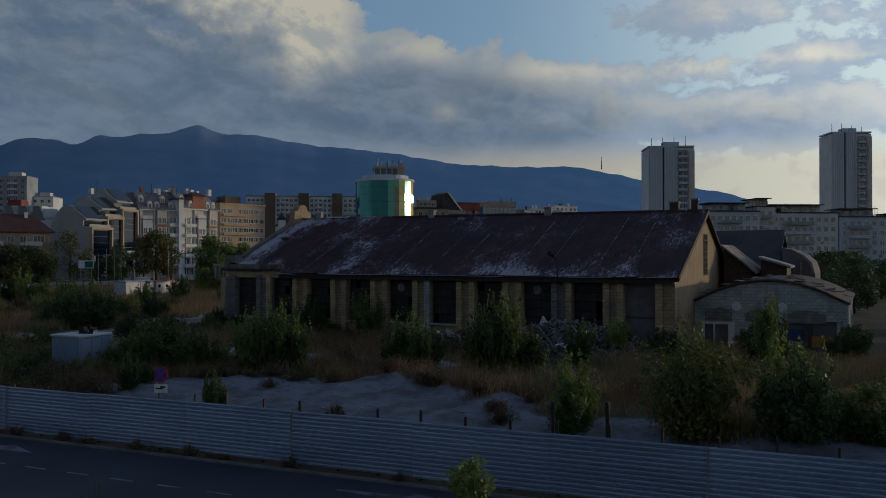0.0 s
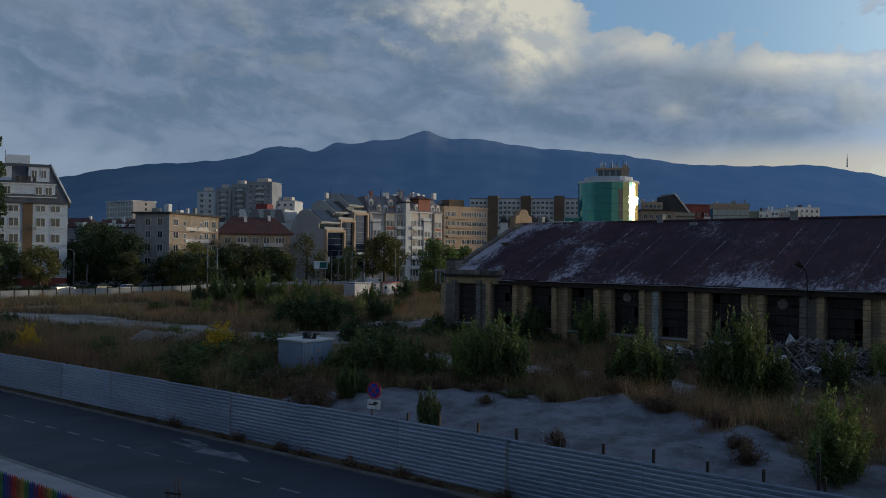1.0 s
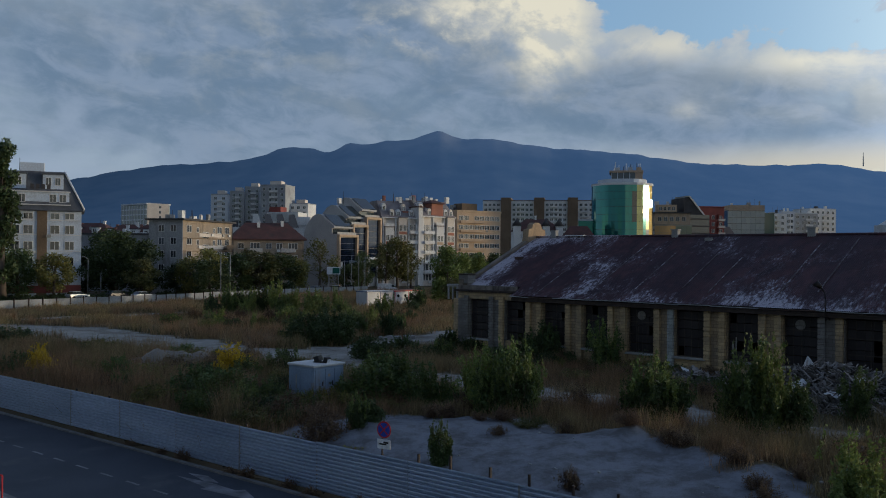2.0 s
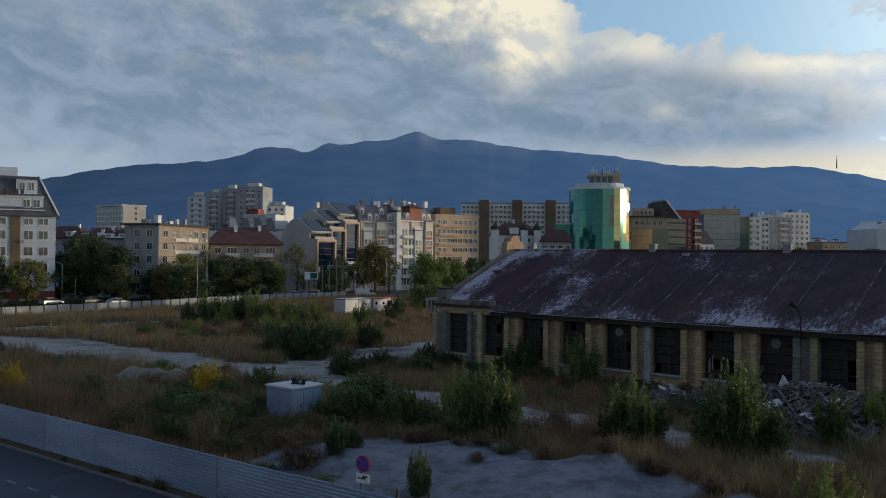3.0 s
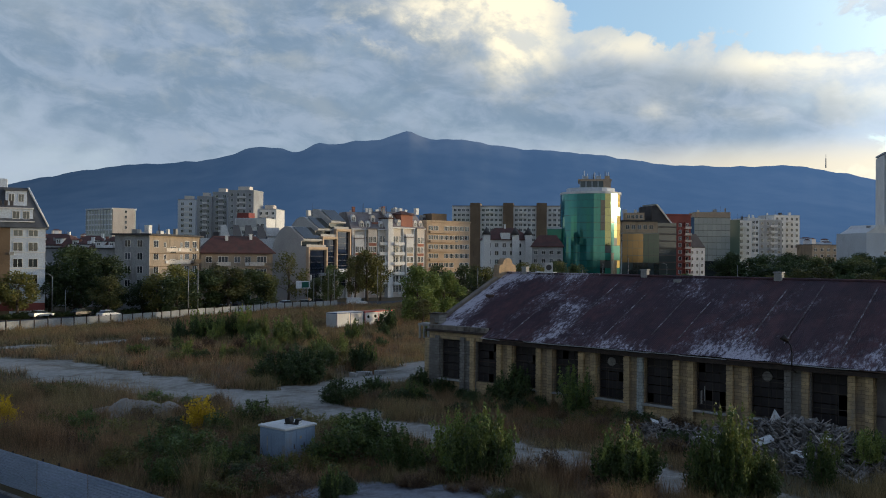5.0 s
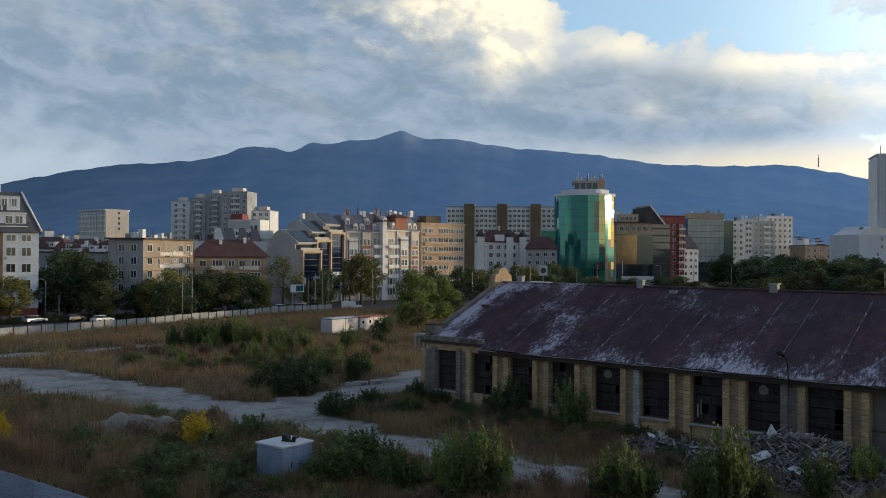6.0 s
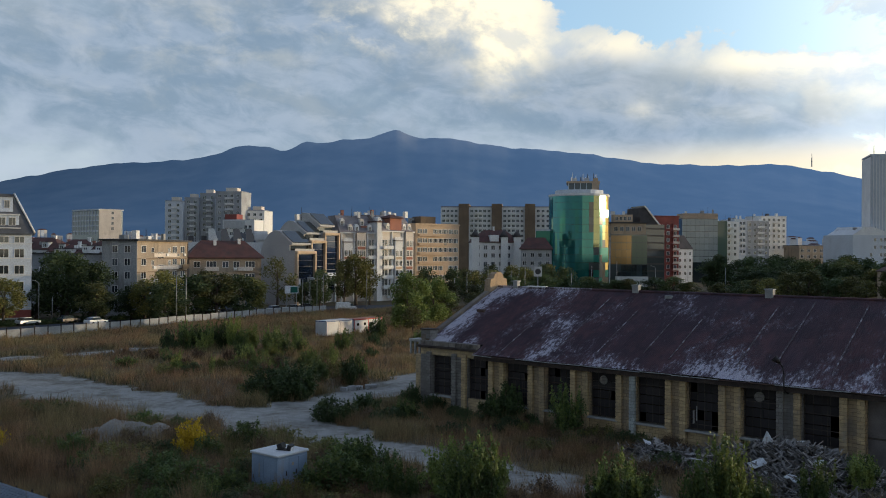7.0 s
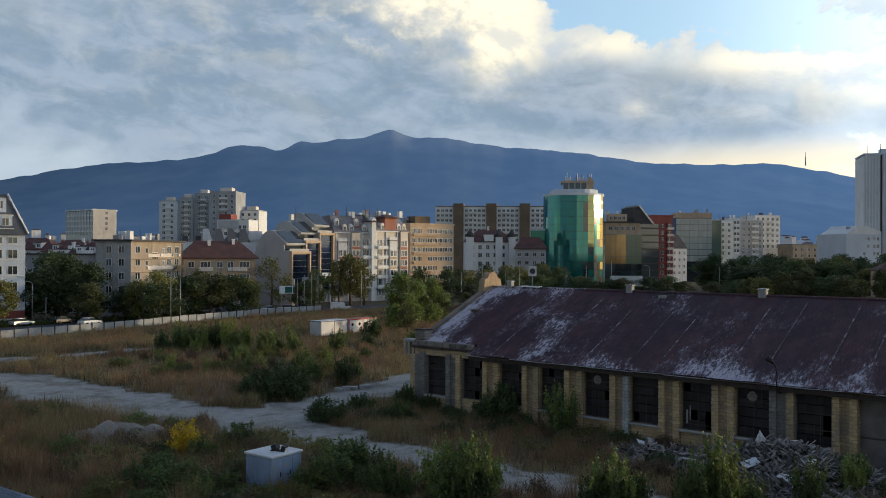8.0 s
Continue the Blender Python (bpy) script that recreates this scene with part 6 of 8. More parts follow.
for k in range(16):
    x, y = r.uniform(-4, 7), r.uniform(-5, 4)
    bm = bmesh.new()
    rod(bm, (x, y, 43.8), (x, y, 43.8 + r.uniform(1.6, 3.8)), 0.16, 0.1, 6)
    part("antenna", bm, M["trim_white"] if k % 3 else M["dark_steel"], tower)
for x in (-3, 2, 5.5):
    part("plant_box", bx(x, x + 2, -4, -1, 43.8, 45.2), M["wall_cool"] if x < 5 else M["wall_tan"], tower)
part("side_wing", bx(-17.5, -10.5, -4, 8, 0, 23.6), M["glass_teal"], tower)
part("side_wing_top", bx(-17.7, -10.5, -4.2, 8, 23.6, 24.3), M["wall_cool"], tower)

# gold and dark glass houses, red block
t, W = block("gold_glass_house", "office building with gold glass bands and a pale roof storey", (91.5, 362.0), (106.5, 360.0), 14, 22.6, "glass_dark", "office building")
for k in range(6):
    for c in range(7):
        x = W * c / 7
        part("glass_panel", bx(x + 0.05, x + W / 7 - 0.05, -0.2, 0, 4.0 + k * 3.05, 6.9 + k * 3.05), M["glass_dark"] if k < 2 else M["glass_gold"] if c < 4 else M["glass_green"], t)
part("attic", bx(0.3, W - 0.6, 0.4, 13, 22.6, 27.2), M["wall_tan"], t)
window_rows(t, spread(1, W - 2, 5), [24.0], 1.6, 1.8, seed=3, y0=0.4)
part("attic_roof", bx(-0.2, W, 0, 13.4, 27.2, 27.8), M["roof_dark"], t)
part("upper_storey", bx(1.5, 9.5, 3, 11, 27.8, 31.0), M["wall_tan"], t)
window_rows(t, spread(2, 9, 4), [28.6], 1.3, 1.5, seed=4, y0=3.0)
part("pillar", bx(-1.4, -0.2, -0.6, 1.4, 0, 18), M["wall_cool"], t)
part("base_block", bx(2, W, -3, 0, 0, 5.0), M["wall_white"], t)
clutter(t, 9, 10, 31.0, 3, 2)
t, W = block("dark_glass_house", "dark glass building with a slanted pale roof edge", (106.8, 366.5), (116.5, 368.5), 14, 27.0, "glass_dark", "office building")
bm = bmesh.new()
prism(bm, [(-1.5, 27.0), (7.5, 27.0), (0.6, 34.5), (-1.5, 34.0)], 0.5, 12)
part("slanted_roof", bm, M["roof_dark"], t)
bm = bmesh.new()
prism(bm, [(7.3, 26.9), (8.1, 26.9), (1.0, 35.0), (0.2, 35.0)], 0.0, 12.4)
part("roof_edge", bm, M["wall_white"], t)
for k in range(8):
    part("sill_band", bx(-0.1, W + 0.1, -0.3, 0, 4 + k * 3.0, 4.5 + k * 3.0), M["roof_dark"], t)
t, W = block("red_block", "dark red apartment block with lit windows", (117.6, 385.0), (129.0, 387.0), 13, 31.4, "wall_red")
window_rows(t, spread(1, W, 3), [5 + 3.0 * k for k in range(8)], 1.5, 1.7, seed=16)
for k in range(8):
    for xb, wb in ((W - 1.8, 3.2), (1.9, 3.0)):
        balcony(t, xb, 4.2 + 3.0 * k, wb, M["wall_pink"], 1.4)
        part("balcony_end", bx(xb - wb / 2, xb - wb / 2 + 0.2, -1.3, 0, 5.2 + 3.0 * k, 7.2 + 3.0 * k), M["wall_red"], t)
flat_roof(t, W, 13, 31.4, M["wall_red"])
t, W = block("white_gable_house", "small white house with many windows and a slanted roof", (129.6, 390), (137.5, 393), 10, 17, "wall_cool")
window_rows(t, spread(0, W, 3), [5, 8, 11, 14], 1.2, 1.5, seed=17)
hip_roof(t, W, 10, 17, 6.2, M["roof_dark"], 0.2, 1.0)

# grey glass office and white blocks
t, W = block("grey_office", "grey-green glass office block with a roof terrace", (145.4, 431), (163.4, 430), 14, 32.6, "glass_dark", "office building")
for k in range(7):
    for c in range(8):
        x = W * c / 8
        part("glass_panel", bx(x + 0.05, x + W / 8 - 0.05, -0.2, 0, 10.6 + k * 3.1, 13.5 + k * 3.1), M["glass_grey"], t)
part("terrace", bx(1, W + 0.4, 1, 13, 32.6, 35.2), M["wall_tan"], t)
part("side_panel", bx(W, W + 5.5, 2, 14, 0, 31.4), M["glass_green"], t)
clutter(t, W, 11, 35.2, 4, 22)
for i, (p0, p1, h, wall) in enumerate([((168.5, 442), (180, 444), 31.6, "wall_white"), ((180.3, 450), (187, 451), 33.0, "wall_cool"), ((187.2, 452), (201, 455), 32.4, "wall_grey"), ((201.5, 466), (217.5, 470), 35.6, "wall_white")]):
    t, W = block("white_apartment_block", "white apartment block with balconies and flat roof", p0, p1, 14, h, wall)
    window_rows(t, spread(0.4, W - 0.3, max(3, int(W / 3.2))), [h - 2.6 - 3.0 * k for k in range(6)], 1.5, 1.6, seed=30 + i, pane_mat="glass_dark")
    for k in range(6):
        balcony(t, W * 0.6, h - 3.6 - 3.0 * k, W * 0.3, M["wall_white"], 1.3)
    flat_roof(t, W, 14, h, M["wall_cool"], 0.4, 0.1)
    clutter(t, W, 12, h + 0.4, 3, 40 + i)
t, W = block("yellow_low_house", "low yellow house with a dark flat roof over the trees", (216, 452), (240, 458), 12, 19.5, "wall_beige")
window_rows(t, spread(0, W, 6), [13, 16.2], 1.8, 1.6, seed=33)
flat_roof(t, W, 12, 19.5, M["roof_dark"])

# far left: glazed slab and grey high-rises
t, W = block("slab_office", "glazed slab office block with a blank tan end", (-200.0, 560), (-177.4, 540), 16, 38.6, "glass_grey", "office building")
for k in range(4):
    part("sill_band", bx(-0.2, W, -0.4, 0, 26 + 3.2 * k, 26.7 + 3.2 * k), M["wall_cool"], t)
for c in range(9):
    part("mullion", bx(W * c / 9, W * c / 9 + 0.3, -0.35, 0, 24, 38.6), M["wall_cool"], t)
flat_roof(t, W, 16, 38.9, M["wall_cool"], 0.9, 0.4)
t, W = block("slab_end", "blank tan stair end of the slab office block", (-177.0, 540), (-165.7, 546), 12, 39.6, "wall_pink")
window_rows(t, [W * 0.6], [27, 30.2, 33.4, 36.6], 1.4, 1.8, seed=1, pane_mat="glass_dark")
for i, (p0, p1, h, wall) in enumerate([((-123.5, 484), (-114, 484), 41.5, "wall_cool"), ((-114, 488), (-106, 488), 43.6, "wall_grey"), ((-106, 490), (-97, 490), 46.2, "wall_grey"), ((-97, 485), (-91, 485), 43.4, "wall_cool"), ((-94.5, 476), (-80.5, 473), 46.2, "wall_grey"), ((-80, 482), (-69.3, 480), 36.6, "wall_white")]):
    t, W = block("high_rise", "grey-white concrete high-rise with stacked balconies", p0, p1, 14, h, wall)
    window_rows(t, spread(0.3, W - 0.3, max(2, int(W / 3.2))), [h - 2.8 - 3.0 * k for k in range(7)], 1.6, 1.6, seed=50 + i, pane_mat="glass_dark")
    for k in range(7):
        balcony(t, W * 0.55, h - 3.8 - 3.0 * k, W * 0.34, M["wall_white"], 1.3)
    flat_roof(t, W, 14, h, M["wall_grey"], 0.5, 0.1)
    part("lift_house", bx(W * 0.3, W * 0.75, 3, 8, h + 0.5, h + 2.6), M["wall_pink"], t)
t, W = block("white_red_house", "white house with a dark red attic and glass front", (-88, 461), (-71, 456.5), 12, 30.6, "wall_white")
part("attic", bx(1, 7.5, 0.5, 8, 30.6, 33.8), M["wall_red"], t)
window_rows(t, spread(1, W - 1, 6), [26.2, 22.8], 1.8, 1.8, seed=60)
part("billboard", bx(1.0, W * 0.7, -0.5, -0.2, 26.4, 30.4), M["container_white"], t, "plain pale billboard")
flat_roof(t, W, 12, 30.6, M["wall_cool"], 0.4, 0.1)
t, W = block("green_mansard_house", "olive green house with dark roof windows", (-60, 330), (-44, 334), 12, 17.5, "wall_green")
window_rows(t, spread(1, W - 1, 5), [11.0, 14.4], 1.6, 1.5, seed=61)
hip_roof(t, W, 12, 17.5, 3.8, M["roof_dark"], 0.6, 3)
for x in (4, 9, 13):
    part("roof_window", bx(x - 1, x + 1, 0.6, 3.4, 18.0, 19.4), M["wall_cool"], t)

# white towers towards the west
def panel_tower(p0, p1, h, depth, seed, label):
    t, W = block("panel_tower", label, p0, p1, depth, h, "wall_white", "tower block")
    for k, (a, b) in enumerate(((0.02, 0.30), (0.34, 0.62))):
        part("ribbed_panel", bx(W * a, W * b, -0.8, 0, 0, h + 0.8), M["wall_cool"], t)
        for c in range(5):
            x = W * (a + (b - a) * (c + 0.5) / 5)
            part("rib", bx(x - 0.15, x + 0.15, -1.0, -0.8, 2, h + 0.6), M["wall_white"], t)
    part("joint_strip", bx(W * 0.30, W * 0.34, -0.3, 0, 0, h), M["roof_dark"], t)
    part("recess", bx(W * 0.64, W * 0.86, -0.1, 0, 0, h - 1), M["wall_grey"], t)
    zs = [h - 3.4 - 2.9 * k for k in range(int((h - 18) / 2.9))]
    window_rows(t, [W * 0.69, W * 0.80], zs, 1.5, 1.5, seed=seed, y0=-0.1, pane_mat="glass_dark")
    for zz in zs:
        balcony(t, W * 0.75, zz - 1.0, W * 0.2, M["wall_cool"], 1.3)
    window_rows(t, spread(1, depth - 1, 3), zs, 1.5, 1.5, "right", W, seed=seed + 1)
    part("fin", bx(W * 0.88, W, -0.8, 0, 0, h - 1.4), M["wall_pink"], t)
    flat_roof(t, W, depth, h + 0.4, M["wall_cool"], 0.6, 0.1)
    part("lift_house", bx(W * 0.35, W * 0.7, 3, 8, h + 1, h + 3.0), M["wall_cool"], t)
    r = random.Random(seed)
    for k in range(4):
        x = W * (0.1 + 0.25 * k)
        bm = bmesh.new()
        rod(bm, (x, 4, h), (x, 4, h + r.uniform(3.0, 6.0)), 0.16, 0.1, 6)
        part("aerial", bm, M["dark_steel"], t)
    return t


panel_tower((191.8, 341), (210.5, 334.5), 54.2, 18, 5, "tall pale panel tower block with ribbed walls and aerials")
panel_tower((279.5, 331), (296.5, 325.5), 62.5, 14, 6, "taller pale panel tower block with ribbed walls and aerials")
t, W = block("white_gabled_block", "white block with a blank gable and dark windows", (180.5, 333.6), (197.5, 338), 16, 22.5, "wall_cool")
window_rows(t, [9, 11, 14, 15.8], [14, 10.6, 17, 20], 1.2, 1.5, seed=63, skip=0.3, pane_mat="glass_dark")
bm = bmesh.new()
prism(bm, [(0, 22.5), (W, 22.5), (W, 23.6), (W * 0.62, 25.6), (W * 0.3, 25.8), (W * 0.22, 24.6)], 0, 14)
part("gable", bm, M["wall_white"], t)
clutter(t, W, 10, 24, 3, 64)
t, W = block("pink_low_house", "low pinkish house with a red roof at the wood's edge", (152, 262), (168, 258), 9, 9.5, "wall_tan")
hip_roof(t, W, 9, 9.5, 3, M["roof_tile"])
window_rows(t, spread(0, W, 5), [2.5, 6], 1.2, 1.5, seed=65)
for i, (p0, p1, h, wall) in enumerate([((150, 231), (166, 228), 20.4, "wall_cool"), ((166.5, 230), (172.5, 229), 22.0, "wall_pink"), ((172, 231), (193, 226), 20.2, "wall_white"), ((193.5, 226), (208, 222), 19.0, "wall_cool"), ((209, 224), (226, 218), 17.5, "wall_white"), ((230, 224), (260, 214), 15.0, "wall_grey")]):
    t, W = block("terrace_block", "grey-white terraced apartment block with balconies and roof terraces", p0, p1, 13, h, wall)
    window_rows(t, spread(0.4, W - 0.4, max(2, int(W / 2.3))), [h - 2.7 - 3.0 * k for k in range(5)], 1.4, 1.5, seed=70 + i, pane_mat="glass_dark")
    for k in range(5):
        balcony(t, W * 0.4, h - 3.6 - 3.0 * k, W * 0.45, M["wall_cool"] if k % 2 else M["wall_grey"], 1.4)
    flat_roof(t, W, 13, h, M["roof_dark"], 0.4, 0.2)
    wall_units(t, W, [h - 2.7 - 3.0 * k for k in range(5)], 8, 90 + i)
    part("setback", bx(W * 0.15, W * 0.8, 3, 11, h + 0.4, h + 2.6), M[wall], t)
    window_rows(t, spread(W * 0.18, W * 0.78, 4), [h + 0.8], 1.4, 1.4, seed=85 + i, pane_mat="glass_dark", y0=3.0)
    flat_roof(t, W * 0.8, 11, h + 2.6, M["roof_dark"], 0.25, 0.0)
    clutter(t, W, 10, h + 0.4, 4, 80 + i)

# far quarters at the mountain's foot: too many and too small to tell apart
def far_quarters():
    r = np.random.RandomState(3)
    bm_v, bm_f, mats = [], [], []
    for k in range(1500):
        a, d = math.radians(r.uniform(-33, 46)), 420 + 1500 * r.rand() ** 1.6 + 160
        x, y = d * math.sin(a), d * math.cos(a)
        base = -4 if d < 1700 else (d - 1700) * 0.08
        w, dp, h = r.uniform(8, 24), r.uniform(8, 14), r.uniform(9, 17) + max(0, d - 700) * 0.006
        z0 = base + (d - 420) * 0.004
        o = len(bm_v)
        c, s = math.cos(-a * 0.6 + r.uniform(-0.5, 0.5)), math.sin(-a * 0.6 + r.uniform(-0.5, 0.5))
        pts2 = [(x + c * u - s * v, y + s * u + c * v) for u, v in ((-w / 2, -dp / 2), (w / 2, -dp / 2), (w / 2, dp / 2), (-w / 2, dp / 2))]
        bm_v += [(px, py, -6) for px, py in pts2] + [(px, py, z0 + h) for px, py in pts2]
        bm_f += [(o, o + 1, o + 5, o + 4), (o + 1, o + 2, o + 6, o + 5), (o + 2, o + 3, o + 7, o + 6), (o + 3, o, o + 4, o + 7)]
        wallm = r.choice([0, 0, 1, 2])
        mats += [wallm] * 4
        if r.rand() < 0.6:
            bm_v += [(x - c * w * 0.25, y - s * w * 0.25, z0 + h + 3), (x + c * w * 0.25, y + s * w * 0.25, z0 + h + 3)]
            bm_f += [(o + 4, o + 5, o + 9, o + 8), (o + 5, o + 6, o + 9), (o + 6, o + 7, o + 8, o + 9), (o + 7, o + 4, o + 8)]
        else:
            bm_f += [(o + 4, o + 5, o + 6, o + 7)]
        n = len(bm_f) - len(mats)
        mats += [3 if n == 4 else 4] * n
    me = raw_mesh("far_quarter", bm_v, bm_f, [M["wall_cool"], M["wall_grey"], M["wall_pink"], M["roof_tile"], M["roof_dark"]])
    me.polygons.foreach_set("material_index", mats)
    tagged(new("far_quarter", me), "far town houses with red roofs at the mountain's foot", "houses", kind="stuff")


far_quarters()


# ---- street fence of ribbed steel sheet ----
fence = thing("sheet_fence", pose(*street(0, 0), 0.0, 0, 0, FENCE_TURN), "long grey-blue ribbed sheet-steel fence along the street", "fence")
PL = 4.65


def ribbed_panel():
    bm = bmesh.new()
    prof, n, h = [], 13, 1.86
    for k in range(n):
        z = h * k / n
        prof += [(0.05, z + 0.002), (0.05, z + 0.026), (-0.02, z + 0.05), (-0.026, z + 0.08), (-0.012, z + 0.086), (-0.012, z + 0.092), (-0.026, z + 0.098), (-0.02, z + 0.128)]
    prof.append((-0.02, h))
    rows = []
    for x in (0.0, PL / 2, PL - 0.012):
        rows.append([bm.verts.new((x, y, z)) for y, z in prof])
    for r0, r1 in zip(rows, rows[1:]):
        for i in range(len(prof) - 1):
            bm.faces.new((r0[i], r1[i], r1[i + 1], r0[i + 1]))
    me = bpy.data.meshes.new("panel")
    bm.to_mesh(me)
    bm.free()
    me.materials.append(M["fence_steel"])
    return me


panel_me = ribbed_panel()
post_me = raw_mesh("post", *[(lambda b: ([v.co[:] for v in b.verts], [[v.index for v in f.verts] for f in b.faces]))(b_) for b_ in [bx(-0.035, 0.035, 0.13, 0.2, -0.1, 2.28)] if (b_.verts.index_update() or True)][0], M["dark_steel"])
rf = random.Random(2)
for k in range(-20, 14):
    x = k * PL + 0.35
    share("panel", panel_me, fence, pose(x, rf.uniform(-0.008, 0.008), 0.06 + rf.uniform(-0.015, 0.015), rf.uniform(-0.5, 0.5), rf.uniform(-0.15, 0.15), 0))
    for j in range(3):
        share("post", post_me, fence, pose(x + (j + 0.15) * PL / 3, 0.0, rf.uniform(-0.12, 0.05) - (0.32 if x < -3 else 0.0), rf.uniform(-1.5, 1.5), rf.uniform(-1.5, 1.5), 0))
for k in range(-20, 14, 3):
    part("seam_strip", bx(k * PL + 0.31, k * PL + 0.37, -0.05, -0.036, 0.08, 1.9), M["galvanised"], fence)
for a, h, w in ((14.3, 2.9, 0.09), (16.0, 3.0, 0.11)):
    p = tagged(mesh_object("old_post", bevelled(bx(-w / 2, w / 2, -w / 2, w / 2, 0, h), 0.01), M["dark_steel"]), "dark rusty square steel post behind the fence", "post", "old posts behind the fence")
    p.matrix_basis = pose(*street(a, 0.5), gz(*street(a, 0.5)) - 0.1, 0.5, -0.8, FENCE_TURN)

# no-stopping sign on the fence
sign = thing("road_sign", pose(*street(-0.95, 0.14), 0.0, 0, 0, FENCE_TURN + 8), "round blue and red no-stopping sign with a white plate below", "road sign")
bm = bmesh.new()
rod(bm, (-0.1, 0.04, 0.0), (-0.1, 0.04, 3.05), 0.03, 0.03, 8)
part("post", bm, M["dark_steel"], sign)


def disc(r, y0, y1, z, n=28):
    bm = bmesh.new()
    rod(bm, (0, y1, z), (0, y0, z), r, r, n)
    return bm


part("rim", disc(0.30, -0.01, 0.01, 2.80), M["red_paint"], sign, "red rim")
part("face", disc(0.25, -0.018, -0.008, 2.80), M["sign_blue"], sign, "blue face")
for a in (45, -45):
    part("cross_bar", bx(-0.24, 0.24, -0.024, -0.016 + (0.001 if a > 0 else 0), -0.022, 0.022, m=pose(0, 0, 2.80, 0, a, 0)), M["red_paint"], sign, "red cross bar")
pl = part("plate", bx(-0.28, 0.28, -0.012, 0.0, 2.12, 2.46), M["sign_white"], sign, "white supplementary plate")
part("truck_mark", bx(-0.2, 0.12, -0.018, -0.012, 2.26, 2.31), M["black"], pl)
part("truck_mark", bx(-0.02, 0.2, -0.018, -0.012, 2.32, 2.38, m=pose(0, 0, 0)), M["black"], pl)

# near pavement: picket fence in rainbow colours, stakes, sapling
picket_cols = [(0.30, 0.02, 0.025), (0.24, 0.07, 0.02), (0.26, 0.19, 0.03), (0.05, 0.14, 0.04), (0.02, 0.05, 0.22), (0.09, 0.025, 0.12)]
picket_mats = [material("picket_%d" % i, c, None, 3, 30, 0.6) for i, c in enumerate(picket_cols)]
rain = thing("picket_fence", pose(*street(-15.3, -10.6), 0.0, 0, 0, FENCE_TURN), "low wooden picket fence painted in rainbow colours", "fence")
bmk = bx(-0.045, 0.045, -0.012, 0.012, 0.1, 1.02)
bmesh.ops.translate(bmk, verts=[v for v in bmk.verts if v.co.z > 0.5 and v.co.x < 0], vec=(0, 0, 0))
picket_me = []
for mt in picket_mats:
    b2 = bmesh.new()
    prism(b2, [(-0.05, 0.08), (0.05, 0.08), (0.05, 0.94), (0.0, 1.04), (-0.05, 0.94)], -0.012, 0.012)
    me = bpy.data.meshes.new("picket")
    b2.to_mesh(me)
    b2.free()
    me.materials.append(mt)
    picket_me.append(me)
bmk.free()
for k in range(110):
    share("picket", picket_me[(k // 2) % 6], rain, pose(k * 0.135, 0, rf.uniform(-0.02, 0.02), 0, rf.uniform(-1, 1), 0))
for z in (0.3, 0.75):
    part("rail", bx(-0.1, 15.0, 0.014, 0.05, z, z + 0.08), M["timber"], rain)
redf = thing("barrier_rail", pose(*street(-8.2, -9.9), 0.11, 0, 0, FENCE_TURN), "thin red steel barrier rail standing on the pavement", "barrier")
for x in (-1.8, 0.0):
    bm = bmesh.new()
    rod(bm, (x, 0, 0), (x, 0, 1.75), 0.03, 0.03, 8)
    part("upright", bm, M["red_paint"], redf)
bm = bmesh.new()
rod(bm, (-1.8, 0, 1.7), (0.0, 0, 1.75), 0.03, 0.03, 8)
part("crossbar", bm, M["red_paint"], redf)
for a in (-0.5, 4.6, 9.7):
    pos = street(a, -8.5)
    st = thing("sapling_guard", pose(pos[0], pos[1], 0.1, 0, 0, FENCE_TURN + 20), "pair of wooden stakes tied round a bare sapling", "tree stakes", "saplings on the pavement")
    for x, h in ((-0.22, 0.95), (0.18, 1.3)):
        bm = bmesh.new()
        rod(bm, (x, 0, 0), (x * 0.9, 0.02, h), 0.035, 0.03, 7)
        part("stake", bm, M["bark"], st)
    part("tie", bx(-0.28, 0.24, -0.02, 0.02, 0.82, 0.88), M["dark_steel"], st)
    bm = bmesh.new()
    rod(bm, (0.0, 0, 0), (0.05, 0.0, 1.35), 0.02, 0.012, 6)
    part("stem", bm, M["bark"], st)

# ---- substation kiosk ----
kio = thing("substation_kiosk", pose(-7.92, 53.32, 0.75, 0, 0, -41), "pale blue-grey steel substation kiosk with doors", "kiosk")
KW, KD, KH = 2.12, 2.25, 2.08
part("body", bevelled(bx(0, KW, 0, KD, 0, KH - 0.1), 0.02), M["kiosk_paint"], kio)
part("roof", bevelled(bx(-0.08, KW + 0.08, -0.08, KD + 0.08, KH - 0.1, KH + 0.03), 0.03), M["container_white"], kio, "flat pale roof lid")
for x in (0.08, 1.1):
    part("side_panel", bx(x, x + 0.94, -0.02, 0.0, 0.12, KH - 0.25), M["kiosk_paint"], kio)
for k, y in enumerate((0.12, 0.85, 1.55)):
    d = part("door", bx(KW, KW + 0.03, y, y + 0.62, 0.12, KH - 0.25), M["kiosk_paint"], kio)
    part("handle", bx(KW + 0.03, KW + 0.07, y + 0.5, y + 0.54, 0.9, 1.15), M["dark_steel"], d)
part("warning_plate", bx(KW + 0.03, KW + 0.04, 1.05, 1.2, 1.4, 1.56), M["wall_beige"], kio, "small faded warning plate")
part("vent_grille", bx(KW + 0.03, KW + 0.045, 0.2, 0.66, 0.2, 0.7), M["galvanised"], kio)
part("stain", bx(0.62, 0.72, -0.025, -0.02, 0.7, 1.5), M["galvanised"], kio)
part("plinth", bx(-0.1, KW + 0.1, -0.1, KD + 0.1, -0.4, 0.0), M["concrete"], kio)
